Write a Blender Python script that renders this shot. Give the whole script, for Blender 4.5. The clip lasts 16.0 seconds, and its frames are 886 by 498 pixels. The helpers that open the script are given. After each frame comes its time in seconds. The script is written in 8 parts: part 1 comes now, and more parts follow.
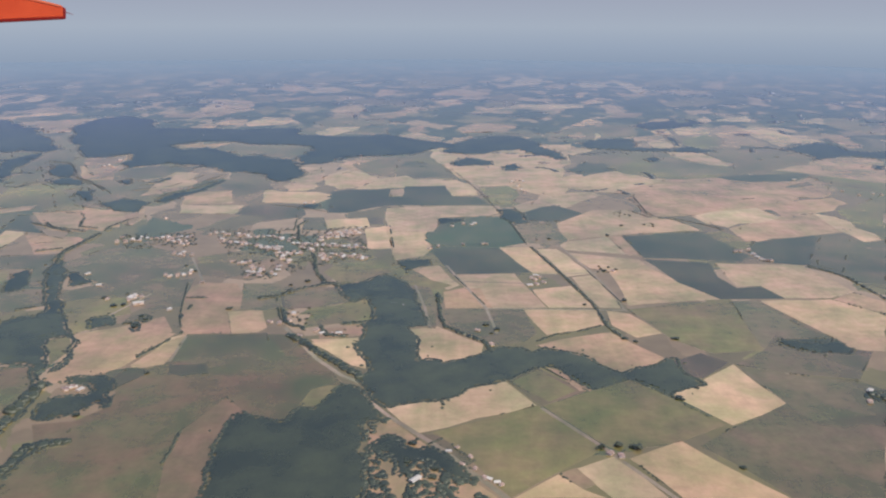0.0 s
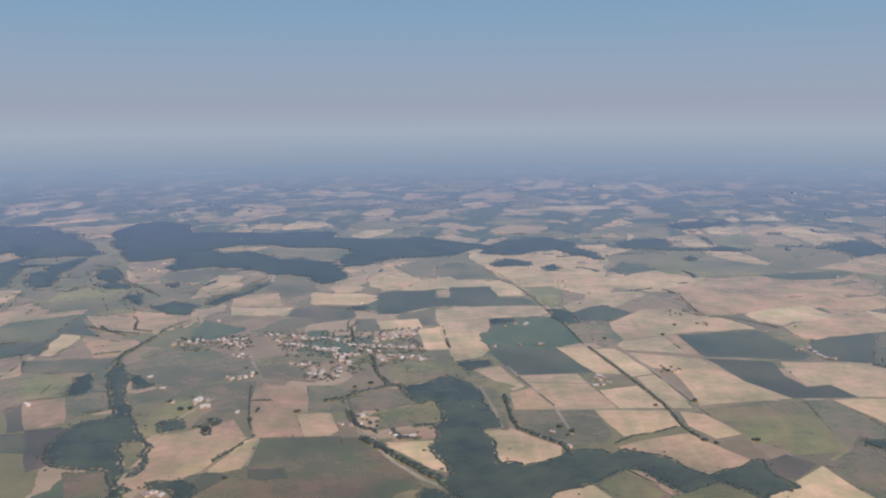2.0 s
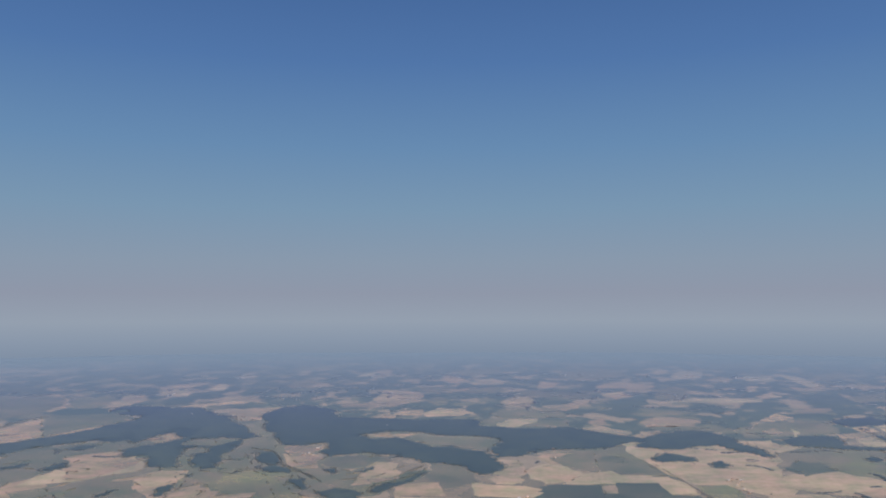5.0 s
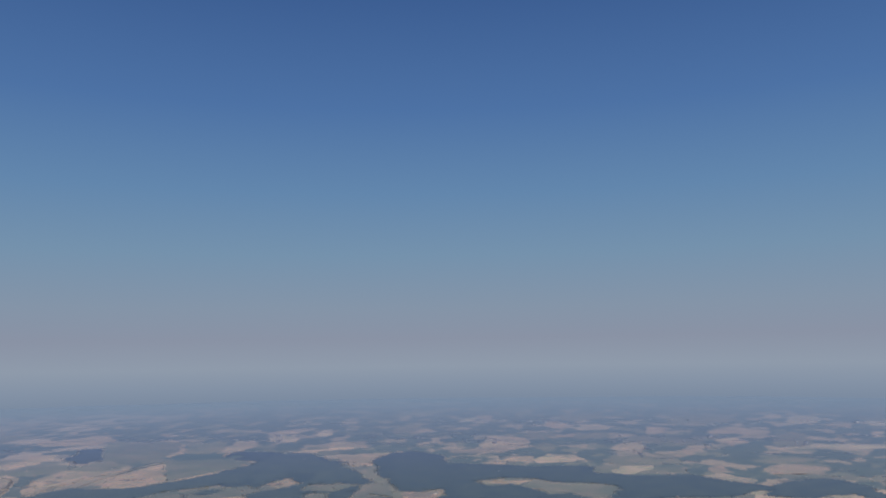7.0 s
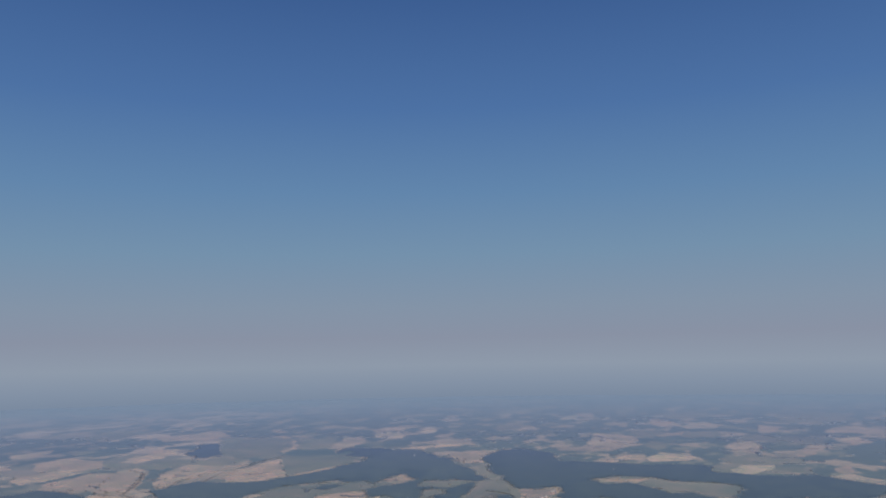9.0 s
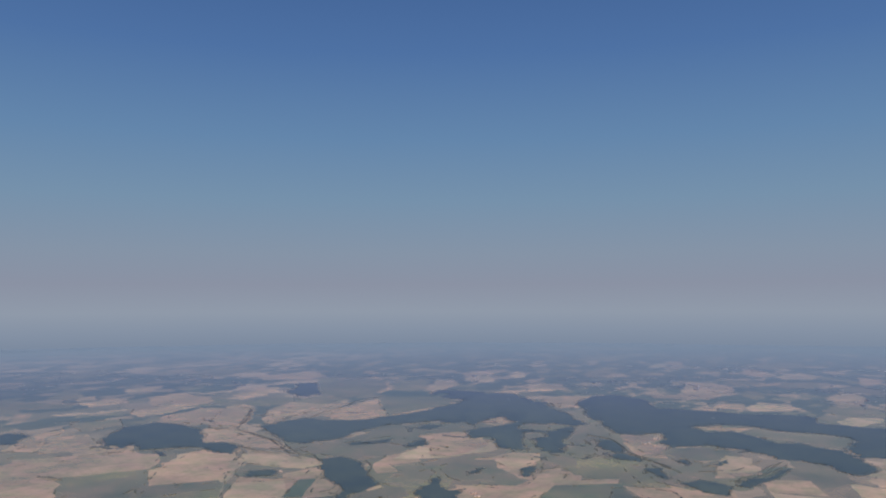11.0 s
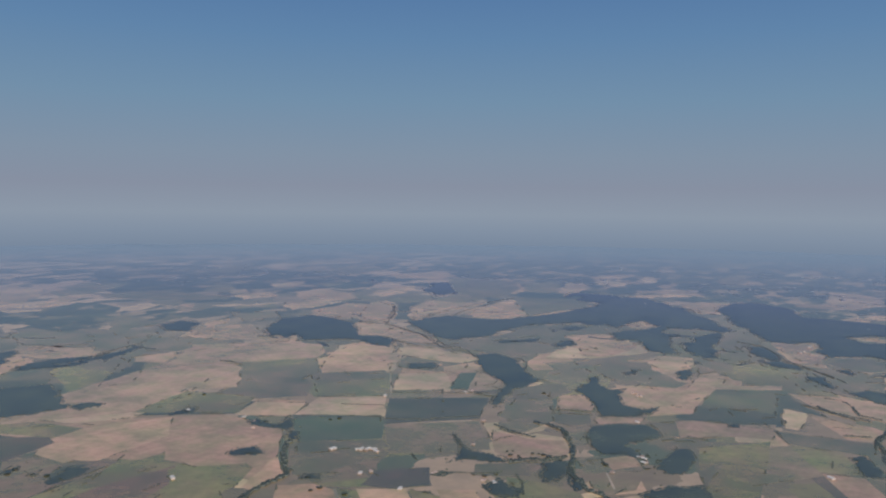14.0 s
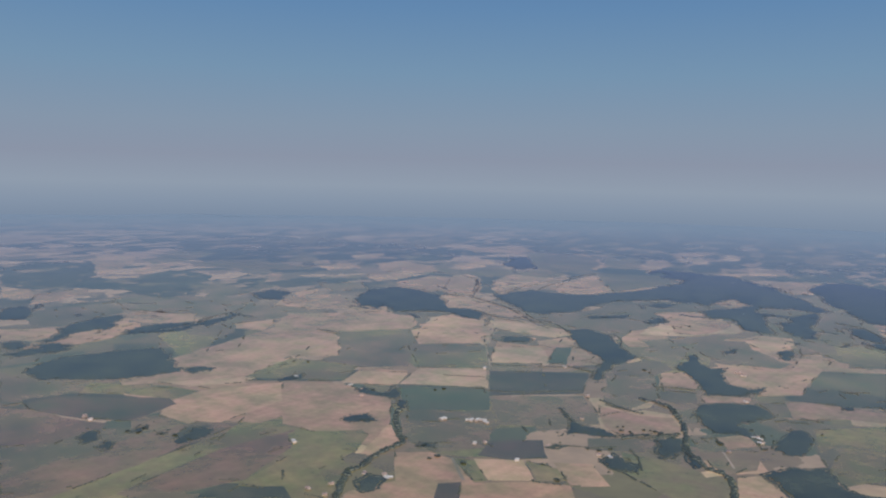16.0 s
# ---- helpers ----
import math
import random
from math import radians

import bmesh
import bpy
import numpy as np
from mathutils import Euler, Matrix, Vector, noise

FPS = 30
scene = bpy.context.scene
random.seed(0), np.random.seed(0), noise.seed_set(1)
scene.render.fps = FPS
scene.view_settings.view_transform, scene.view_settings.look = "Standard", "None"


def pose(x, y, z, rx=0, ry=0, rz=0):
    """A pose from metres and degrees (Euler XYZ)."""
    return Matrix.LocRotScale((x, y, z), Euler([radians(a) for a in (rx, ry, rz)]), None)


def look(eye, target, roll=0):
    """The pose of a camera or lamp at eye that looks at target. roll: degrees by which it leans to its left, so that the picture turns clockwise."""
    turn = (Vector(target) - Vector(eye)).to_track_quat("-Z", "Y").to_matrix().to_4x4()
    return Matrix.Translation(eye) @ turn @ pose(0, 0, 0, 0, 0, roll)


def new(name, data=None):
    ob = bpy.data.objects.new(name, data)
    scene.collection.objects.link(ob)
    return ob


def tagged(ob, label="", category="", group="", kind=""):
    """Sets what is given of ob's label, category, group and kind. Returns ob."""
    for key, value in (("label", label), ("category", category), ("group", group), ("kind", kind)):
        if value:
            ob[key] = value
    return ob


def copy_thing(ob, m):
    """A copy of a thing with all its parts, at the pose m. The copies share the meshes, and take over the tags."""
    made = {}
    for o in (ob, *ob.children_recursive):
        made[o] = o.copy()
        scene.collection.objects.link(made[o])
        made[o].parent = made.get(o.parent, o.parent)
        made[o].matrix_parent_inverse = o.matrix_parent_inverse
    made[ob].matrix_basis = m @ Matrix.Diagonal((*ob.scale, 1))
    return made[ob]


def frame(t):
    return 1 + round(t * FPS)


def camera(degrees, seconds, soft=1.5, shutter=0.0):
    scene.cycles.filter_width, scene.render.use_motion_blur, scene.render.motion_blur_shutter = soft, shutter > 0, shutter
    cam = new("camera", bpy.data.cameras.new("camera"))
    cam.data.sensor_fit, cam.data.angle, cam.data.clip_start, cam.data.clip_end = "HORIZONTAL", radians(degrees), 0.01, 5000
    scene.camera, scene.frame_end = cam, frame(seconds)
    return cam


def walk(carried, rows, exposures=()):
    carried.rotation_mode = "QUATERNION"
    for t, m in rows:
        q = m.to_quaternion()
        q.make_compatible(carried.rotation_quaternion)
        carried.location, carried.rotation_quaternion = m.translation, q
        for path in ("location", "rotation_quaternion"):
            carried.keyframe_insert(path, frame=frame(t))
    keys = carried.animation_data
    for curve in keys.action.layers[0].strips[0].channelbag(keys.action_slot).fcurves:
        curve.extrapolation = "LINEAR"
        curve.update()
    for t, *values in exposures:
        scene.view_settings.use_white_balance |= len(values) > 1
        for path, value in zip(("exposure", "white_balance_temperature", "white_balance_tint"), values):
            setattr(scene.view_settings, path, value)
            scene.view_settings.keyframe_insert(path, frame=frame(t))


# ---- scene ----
# A light aircraft flies over dry summer farmland, about 250 m above the plain; the lens looks out sideways.
cam = camera(57.80, 16.0, soft=2.15)
walk(cam, [
    (0.0, pose(-0.00, 0.00, 250.00, 73.79, -0.21, 0.00)),
    (0.5, pose(-12.45, -1.07, 249.96, 75.70, 0.32, -0.22)),
    (1.0, pose(-24.89, -2.15, 249.92, 77.67, 0.37, -0.08)),
    (1.5, pose(-37.30, -3.25, 249.88, 79.17, 0.52, 0.07)),
    (2.0, pose(-49.68, -4.42, 249.85, 81.03, 0.45, 0.74)),
    (2.5, pose(-62.03, -5.66, 249.83, 83.01, 0.42, 1.57)),
    (3.0, pose(-74.36, -7.01, 249.82, 85.83, 0.54, 2.78)),
    (3.5, pose(-86.69, -8.49, 249.80, 88.55, 0.45, 4.00)),
    (4.0, pose(-99.03, -10.09, 249.79, 90.85, 0.16, 5.54)),
    (6.5, pose(-161.53, -23.52, 249.76, 97.23, 0.68, 13.32)),
    (7.0, pose(-173.83, -27.54, 249.68, 97.60, 0.75, 14.82)),
    (7.5, pose(-186.09, -31.71, 249.58, 98.14, 0.88, 16.36)),
    (8.0, pose(-198.32, -36.04, 249.47, 98.42, 1.08, 17.87)),
    (8.5, pose(-210.49, -40.52, 249.35, 98.28, 1.09, 19.44)),
    (9.0, pose(-222.61, -45.16, 249.22, 97.54, 0.99, 20.93)),
    (11.5, pose(-280.30, -75.15, 247.92, 92.85, -0.16, 27.77)),
    (12.0, pose(-290.99, -82.38, 247.55, 91.83, -0.43, 29.42)),
    (12.5, pose(-301.58, -89.73, 247.17, 90.45, -0.48, 30.63)),
    (13.0, pose(-312.07, -97.19, 246.77, 89.38, -0.50, 31.67)),
    (13.5, pose(-322.43, -104.72, 246.37, 88.31, -0.85, 32.98)),
    (14.0, pose(-332.68, -112.29, 245.96, 86.83, -0.70, 33.85)),
    (14.5, pose(-342.81, -119.90, 245.55, 85.74, -1.18, 35.17)),
    (15.0, pose(-352.87, -127.52, 245.13, 85.11, -1.16, 36.07)),
    (15.5, pose(-362.90, -135.15, 244.72, 84.87, -0.98, 37.12)),
    (16.0, pose(-372.92, -142.79, 244.30, 84.90, -1.28, 38.36)),
], exposures=[(0.0, 0.24, 6650, 10), (2.0, 0.18, 6580, 10), (3.5, 0.06, 6620, 9), (6.5, -0.16, 6430, 9), (9.0, -0.19, 6400, 9),
             (12.0, -0.18, 6700, 11), (12.6, -0.18, 6790, 11), (13.0, -0.2, 6600, 10), (14.0, -0.23, 6400, 8), (16.0, -0.14, 6350, 8)])

# ---- sky and sun ----
SUN_AZ, SUN_EL = radians(118), radians(58)      # clockwise from the line of the first view
world = bpy.data.worlds.new("sky")
scene.world = world
world.use_nodes = True
wn, wl = world.node_tree.nodes, world.node_tree.links
sky = wn.new("ShaderNodeTexSky")
sky.sky_type, sky.sun_disc = "NISHITA", False
sky.sun_elevation, sky.sun_rotation = SUN_EL, SUN_AZ
sky.dust_density = 3.0
coord = wn.new("ShaderNodeTexCoord")
split = wn.new("ShaderNodeSeparateXYZ")
wl.new(coord.outputs["Generated"], split.inputs[0])
rise = wn.new("ShaderNodeMapRange")              # the sine of the elevation, from -0.1 to 0.5
rise.inputs["From Min"].default_value, rise.inputs["From Max"].default_value = -0.1, 0.5
wl.new(split.outputs[2], rise.inputs["Value"])
band = wn.new("ShaderNodeValToRGB")             # summer haze over the horizon, blue above it
stops = [(-0.10, (0.15, 0.195, 0.285)), (-0.06, (0.192, 0.249, 0.346)), (-0.035, (0.243, 0.299, 0.392)), (-0.012, (0.290, 0.340, 0.42)), (0.022, (0.268, 0.302, 0.388)),
         (0.06, (0.245, 0.310, 0.405)), (0.125, (0.188, 0.298, 0.43)), (0.20, (0.132, 0.25, 0.43)), (0.30, (0.08, 0.175, 0.385)), (0.42, (0.05, 0.118, 0.30)), (0.5, (0.042, 0.10, 0.27))]
stops = [((p + 0.1) / 0.6, col) for p, col in stops]
while len(band.color_ramp.elements) < len(stops):
    band.color_ramp.elements.new(0.5)
for e, (p, col) in zip(band.color_ramp.elements, stops):
    e.position, e.color = p, (*col, 1)
wl.new(rise.outputs[0], band.inputs[0])
dim = wn.new("ShaderNodeVectorMath")
dim.operation = "SCALE"
dim.inputs["Scale"].default_value = 0.1
wl.new(sky.outputs[0], dim.inputs[0])
fade = wn.new("ShaderNodeMapRange")
fade.inputs["From Min"].default_value, fade.inputs["From Max"].default_value = 0.46, 0.75
wl.new(split.outputs[2], fade.inputs["Value"])
blend = wn.new("ShaderNodeMix")
blend.data_type = "RGBA"
wl.new(fade.outputs["Result"], blend.inputs["Factor"])
wl.new(band.outputs[0], blend.inputs["A"])
wl.new(dim.outputs[0], blend.inputs["B"])
wl.new(blend.outputs["Result"], wn["Background"].inputs["Color"])
wn["Background"].inputs["Strength"].default_value = 1.08

lamp = bpy.data.lights.new("sun", "SUN")
lamp.energy, lamp.angle, lamp.color = 2.95, radians(0.6), (1.0, 0.93, 0.82)
sun = new("sun", lamp)
to_sun = Vector((math.sin(SUN_AZ) * math.cos(SUN_EL), math.cos(SUN_AZ) * math.cos(SUN_EL), math.sin(SUN_EL)))
sun.matrix_world = look(to_sun * 900, (0, 0, 0))


# ---- materials ----
def node(nt, kind, **values):
    n = nt.nodes.new("ShaderNode" + kind)
    for k, v in values.items():
        n.inputs[k].default_value = v
    return n


def math_node(nt, op, a, b=None):
    n = nt.nodes.new("ShaderNodeMath")
    n.operation = op
    for i, v in enumerate((a, b)):
        if v is None:
            continue
        if isinstance(v, (int, float)):
            n.inputs[i].default_value = v
        else:
            nt.links.new(v, n.inputs[i])
    return n.outputs[0]


# gloss tints that paint distance haze on flat land and on leaves
LAND_HAZE, LEAF_HAZE = (0.89, 0.845, 0.97), (0.74, 0.70, 0.95)


def haze_over(nt, shader, leafy=False):
    """Lays distance haze over a shader as a grazing gloss: the flatter the view, the more low sky it takes on."""
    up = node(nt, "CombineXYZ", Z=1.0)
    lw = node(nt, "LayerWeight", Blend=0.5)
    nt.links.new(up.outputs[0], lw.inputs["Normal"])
    # haze share and tint follow the view angle, which stands for distance
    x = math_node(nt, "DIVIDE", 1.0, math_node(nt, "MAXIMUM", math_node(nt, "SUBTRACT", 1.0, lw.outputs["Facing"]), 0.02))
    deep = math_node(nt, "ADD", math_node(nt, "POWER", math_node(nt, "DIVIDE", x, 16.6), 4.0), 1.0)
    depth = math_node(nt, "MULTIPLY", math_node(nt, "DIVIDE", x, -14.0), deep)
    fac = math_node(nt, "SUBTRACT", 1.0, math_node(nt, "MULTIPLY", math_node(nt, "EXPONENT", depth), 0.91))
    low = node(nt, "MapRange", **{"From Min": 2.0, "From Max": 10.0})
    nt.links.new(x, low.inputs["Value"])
    tint = mix_rgb(nt, low.outputs["Result"], (0.66, 0.66, 0.56) if leafy else (1.37, 1.05, 0.83), LEAF_HAZE if leafy else LAND_HAZE)
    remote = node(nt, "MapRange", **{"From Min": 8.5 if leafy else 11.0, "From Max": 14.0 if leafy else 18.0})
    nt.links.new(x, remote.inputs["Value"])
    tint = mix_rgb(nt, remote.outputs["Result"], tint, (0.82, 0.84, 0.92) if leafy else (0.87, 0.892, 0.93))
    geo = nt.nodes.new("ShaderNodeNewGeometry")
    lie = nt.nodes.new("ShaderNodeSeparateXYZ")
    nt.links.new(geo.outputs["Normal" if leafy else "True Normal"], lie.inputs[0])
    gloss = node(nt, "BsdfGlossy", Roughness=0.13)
    if leafy:                                        # steep leafy edges get a painted haze tint of their own
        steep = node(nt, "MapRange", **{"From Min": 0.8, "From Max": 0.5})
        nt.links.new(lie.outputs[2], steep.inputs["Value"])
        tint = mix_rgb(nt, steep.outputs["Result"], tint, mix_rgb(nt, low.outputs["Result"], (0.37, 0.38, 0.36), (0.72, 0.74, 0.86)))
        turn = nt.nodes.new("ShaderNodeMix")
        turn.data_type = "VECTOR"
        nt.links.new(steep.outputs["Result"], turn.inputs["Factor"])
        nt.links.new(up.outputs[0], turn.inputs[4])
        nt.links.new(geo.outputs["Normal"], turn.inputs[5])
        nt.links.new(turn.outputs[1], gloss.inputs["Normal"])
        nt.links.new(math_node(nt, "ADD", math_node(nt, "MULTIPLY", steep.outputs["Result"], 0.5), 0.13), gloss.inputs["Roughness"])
    else:                                            # walls carry the same painted haze, turned to face outward
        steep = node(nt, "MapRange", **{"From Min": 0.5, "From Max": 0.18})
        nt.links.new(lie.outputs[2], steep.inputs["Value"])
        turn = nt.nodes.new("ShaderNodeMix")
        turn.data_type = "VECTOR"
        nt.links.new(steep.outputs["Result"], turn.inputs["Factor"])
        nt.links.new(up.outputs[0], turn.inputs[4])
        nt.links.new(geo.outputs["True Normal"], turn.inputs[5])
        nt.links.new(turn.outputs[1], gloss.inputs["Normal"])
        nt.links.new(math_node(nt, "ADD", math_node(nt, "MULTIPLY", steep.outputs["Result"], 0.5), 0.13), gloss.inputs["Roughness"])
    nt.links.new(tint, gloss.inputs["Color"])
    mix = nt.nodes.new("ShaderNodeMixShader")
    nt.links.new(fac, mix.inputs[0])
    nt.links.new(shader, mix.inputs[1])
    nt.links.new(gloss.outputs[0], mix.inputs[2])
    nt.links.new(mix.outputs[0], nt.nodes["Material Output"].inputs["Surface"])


def material(name):
    m = bpy.data.materials.new(name)
    m.use_nodes = True
    nt = m.node_tree
    p = nt.nodes["Principled BSDF"]
    p.inputs["Roughness"].default_value = 0.9
    p.inputs["Specular IOR Level"].default_value = 0.1
    return m, nt, p


def ramp(nt, value, stops, constant=False):
    r = nt.nodes.new("ShaderNodeValToRGB")
    if constant:
        r.color_ramp.interpolation = "CONSTANT"
    while len(r.color_ramp.elements) < len(stops):
        r.color_ramp.elements.new(0.5)
    for e, (p, col) in zip(r.color_ramp.elements, stops):
        e.position, e.color = p, (*col, 1)
    nt.links.new(value, r.inputs[0])
    return r.outputs[0]


def mix_rgb(nt, fac, a, b, how="MIX"):
    n = nt.nodes.new("ShaderNodeMix")
    n.data_type, n.blend_type = "RGBA", how
    for socket, v in (("Factor", fac), ("A", a), ("B", b)):
        if isinstance(v, (int, float)):
            n.inputs[socket].default_value = v
        elif isinstance(v, tuple):
            n.inputs[socket].default_value = (*v, 1)
        else:
            nt.links.new(v, n.inputs[socket])
    return n.outputs["Result"]


def noise_at(nt, scale, detail=3.0, rough=0.55, stretch=None):
    geo = nt.nodes.new("ShaderNodeNewGeometry")
    src = geo.outputs["Position"]
    if stretch:
        mp = node(nt, "Mapping", Scale=stretch[:3], Rotation=(0, 0, stretch[3]))
        nt.links.new(src, mp.inputs["Vector"])
        src = mp.outputs[0]
    n = node(nt, "TexNoise", Scale=scale, Detail=detail, Roughness=rough)
    nt.links.new(src, n.inputs["Vector"])
    return n.outputs["Fac"]


def crop(name, base, other, streak, clearings=False):
    """A field's surface: two tones in soft patches, drill rows, fine grain, and a shade of its own for each field."""
    m, nt, p = material(name)
    patch = ramp(nt, noise_at(nt, 0.016, 5, 0.6), [(0.4, (0, 0, 0)), (0.6, (1, 1, 1))])
    col = mix_rgb(nt, patch, base, other)
    damp = ramp(nt, noise_at(nt, 0.007, 4, 0.65), [(0.38, (0.74, 0.76, 0.75)), (0.62, (1.22, 1.19, 1.17))])
    col = mix_rgb(nt, 0.95, col, damp, "MULTIPLY")
    weeds = ramp(nt, noise_at(nt, 0.028, 5, 0.62), [(0.38, (0.86, 0.98, 0.82)), (0.62, (1.10, 1.0, 1.06))])
    col = mix_rgb(nt, 0.9, col, weeds, "MULTIPLY")
    if clearings:                                    # small dry fields among the copses
        glade = noise_at(nt, 0.011, 5, 0.58, (1.0, 0.55, 1.0, 0.2))
        col = mix_rgb(nt, ramp(nt, glade, [(0.555, (0, 0, 0)), (0.572, (1, 1, 1))]), col, (0.31, 0.22, 0.135))
        meadow = noise_at(nt, 0.014, 4, 0.58, (0.9, 0.6, 1.0, 0.9))
        col = mix_rgb(nt, ramp(nt, meadow, [(0.58, (0, 0, 0)), (0.6, (1, 1, 1))]), col, (0.155, 0.135, 0.07))
    info = nt.nodes.new("ShaderNodeObjectInfo")
    turn = node(nt, "CombineXYZ")
    nt.links.new(math_node(nt, "MULTIPLY", info.outputs["Random"], 40.0), turn.inputs["Z"])
    way = node(nt, "Mapping", Scale=(0.16, 0.008, 0.1))
    nt.links.new(nt.nodes.new("ShaderNodeNewGeometry").outputs["Position"], way.inputs["Vector"])
    nt.links.new(turn.outputs[0], way.inputs["Rotation"])
    drill = node(nt, "TexNoise", Scale=1.0, Detail=3.0, Roughness=0.6)
    nt.links.new(way.outputs[0], drill.inputs["Vector"])
    rows = drill.outputs["Fac"]
    col = mix_rgb(nt, streak, col, ramp(nt, rows, [(0.3, (0.55, 0.55, 0.55)), (0.7, (1.35, 1.35, 1.35))]), "MULTIPLY")
    grain = noise_at(nt, 0.11, 6, 0.75)
    col = mix_rgb(nt, 0.6, col, ramp(nt, grain, [(0.3, (0.7, 0.7, 0.7)), (0.7, (1.3, 1.3, 1.3))]), "MULTIPLY")
    own = ramp(nt, info.outputs["Random"], [(0.0, (0.80, 0.81, 0.82)), (0.35, (1.04, 1.0, 0.95)), (0.7, (0.93, 0.97, 0.95)), (1.0, (1.18, 1.16, 1.12))])
    col = mix_rgb(nt, 1.0, col, own, "MULTIPLY")
    nt.links.new(col, p.inputs["Base Color"])
    haze_over(nt, p.outputs[0])
    return m


CROPS = {
    "wheat": crop("ripe_wheat", (0.478, 0.352, 0.220), (0.430, 0.308, 0.190), 0.10),
    "stubble": crop("stubble", (0.416, 0.280, 0.172), (0.350, 0.233, 0.145), 0.15),
    "grass": crop("dry_grass", (0.208, 0.190, 0.074), (0.186, 0.152, 0.074), 0.10),
    "pasture": crop("pasture", (0.205, 0.155, 0.090), (0.150, 0.134, 0.068), 0.10),
    "fallow": crop("fallow", (0.178, 0.136, 0.078), (0.128, 0.117, 0.060), 0.12),
    "maize": crop("green_maize", (0.076, 0.076, 0.037), (0.094, 0.091, 0.044), 0.15),
    "lucerne": crop("green_lucerne", (0.098, 0.122, 0.052), (0.114, 0.128, 0.058), 0.1),
    "scrub": crop("dark_scrub", (0.045, 0.056, 0.034), (0.06, 0.07, 0.04), 0.1, True),
    "weeds": crop("weedy_earth", (0.160, 0.112, 0.062), (0.118, 0.114, 0.050), 0.1),
    "earth": crop("bare_earth", (0.205, 0.142, 0.082), (0.168, 0.126, 0.073), 0.14),
    "rough": crop("rough_grass", (0.142, 0.134, 0.060), (0.130, 0.114, 0.056), 0.1),
    "plough": crop("ploughed_earth", (0.12, 0.095, 0.06), (0.105, 0.086, 0.054), 0.3),
}
LABELS = {
    "wheat": "ripe tan wheat field on the flat plain", "stubble": "cut pinkish stubble field, dry and bare",
    "grass": "dry olive-green grass field with soft patches", "pasture": "grey-green sunburnt pasture on the plain",
    "fallow": "brown fallow field with thin dry weeds", "maize": "dark green maize field in straight rows",
    "lucerne": "fresh green lucerne field, mown in long rows",
    "scrub": "dark green scrub and copses in the far country",
    "weeds": "brown weedy field turning green in soft patches",
    "earth": "bare reddish-brown field with thin dry weeds",
    "rough": "rough olive grassland, thin and dry",
    "plough": "dark brown freshly ploughed field",
}


def leaf_material(name, a, b):
    m, nt, p = material(name)
    geo = nt.nodes.new("ShaderNodeNewGeometry")
    col = ramp(nt, geo.outputs["Random Per Island"], [(0.0, a), (0.6, b), (1.0, tuple(1.15 * v for v in b))])
    stand = ramp(nt, noise_at(nt, 0.02, 6, 0.65), [(0.35, (0.6, 0.64, 0.7)), (0.65, (1.4, 1.36, 1.15))])
    col = mix_rgb(nt, 0.75, col, stand, "MULTIPLY")
    grain = noise_at(nt, 0.6, 4, 0.7)
    col = mix_rgb(nt, 0.35, col, ramp(nt, grain, [(0.3, (0.65, 0.65, 0.65)), (0.7, (1.25, 1.25, 1.25))]), "MULTIPLY")
    nt.links.new(col, p.inputs["Base Color"])
    haze_over(nt, p.outputs[0], True)
    return m


LEAVES = leaf_material("oak_leaves", (0.048, 0.057, 0.040), (0.062, 0.072, 0.050))


def plain(name, base, rough=0.85, vary=0.3):
    m, nt, p = material(name)
    info = nt.nodes.new("ShaderNodeObjectInfo")
    own = ramp(nt, info.outputs["Random"], [(0.0, (1 - vary,) * 3), (1.0, (1 + vary * 0.5,) * 3)])
    col = mix_rgb(nt, 1.0, base, own, "MULTIPLY")
    col = mix_rgb(nt, 0.4, col, ramp(nt, noise_at(nt, 1.2, 4), [(0.3, (0.6, 0.6, 0.6)), (0.7, (1.3, 1.3, 1.3))]), "MULTIPLY")
    nt.links.new(col, p.inputs["Base Color"])
    p.inputs["Roughness"].default_value = rough
    haze_over(nt, p.outputs[0])
    return m


PLASTER = plain("cream_plaster", (0.66, 0.65, 0.66), 0.9, 0.3)
TILE_ROOF = plain("clay_tiles", (0.40, 0.28, 0.225), 0.85, 0.35)
PALE_ROOF = plain("pale_roof_sheet", (0.62, 0.58, 0.54), 0.6, 0.2)
BARK = plain("bark", (0.10, 0.075, 0.055))
WOODWORK = plain("painted_wood", (0.22, 0.20, 0.18))
PANE = plain("window_glass", (0.05, 0.06, 0.07), 0.2)
GRAVEL = crop("gravel_track", (0.31, 0.25, 0.18), (0.25, 0.20, 0.14), 0.1)


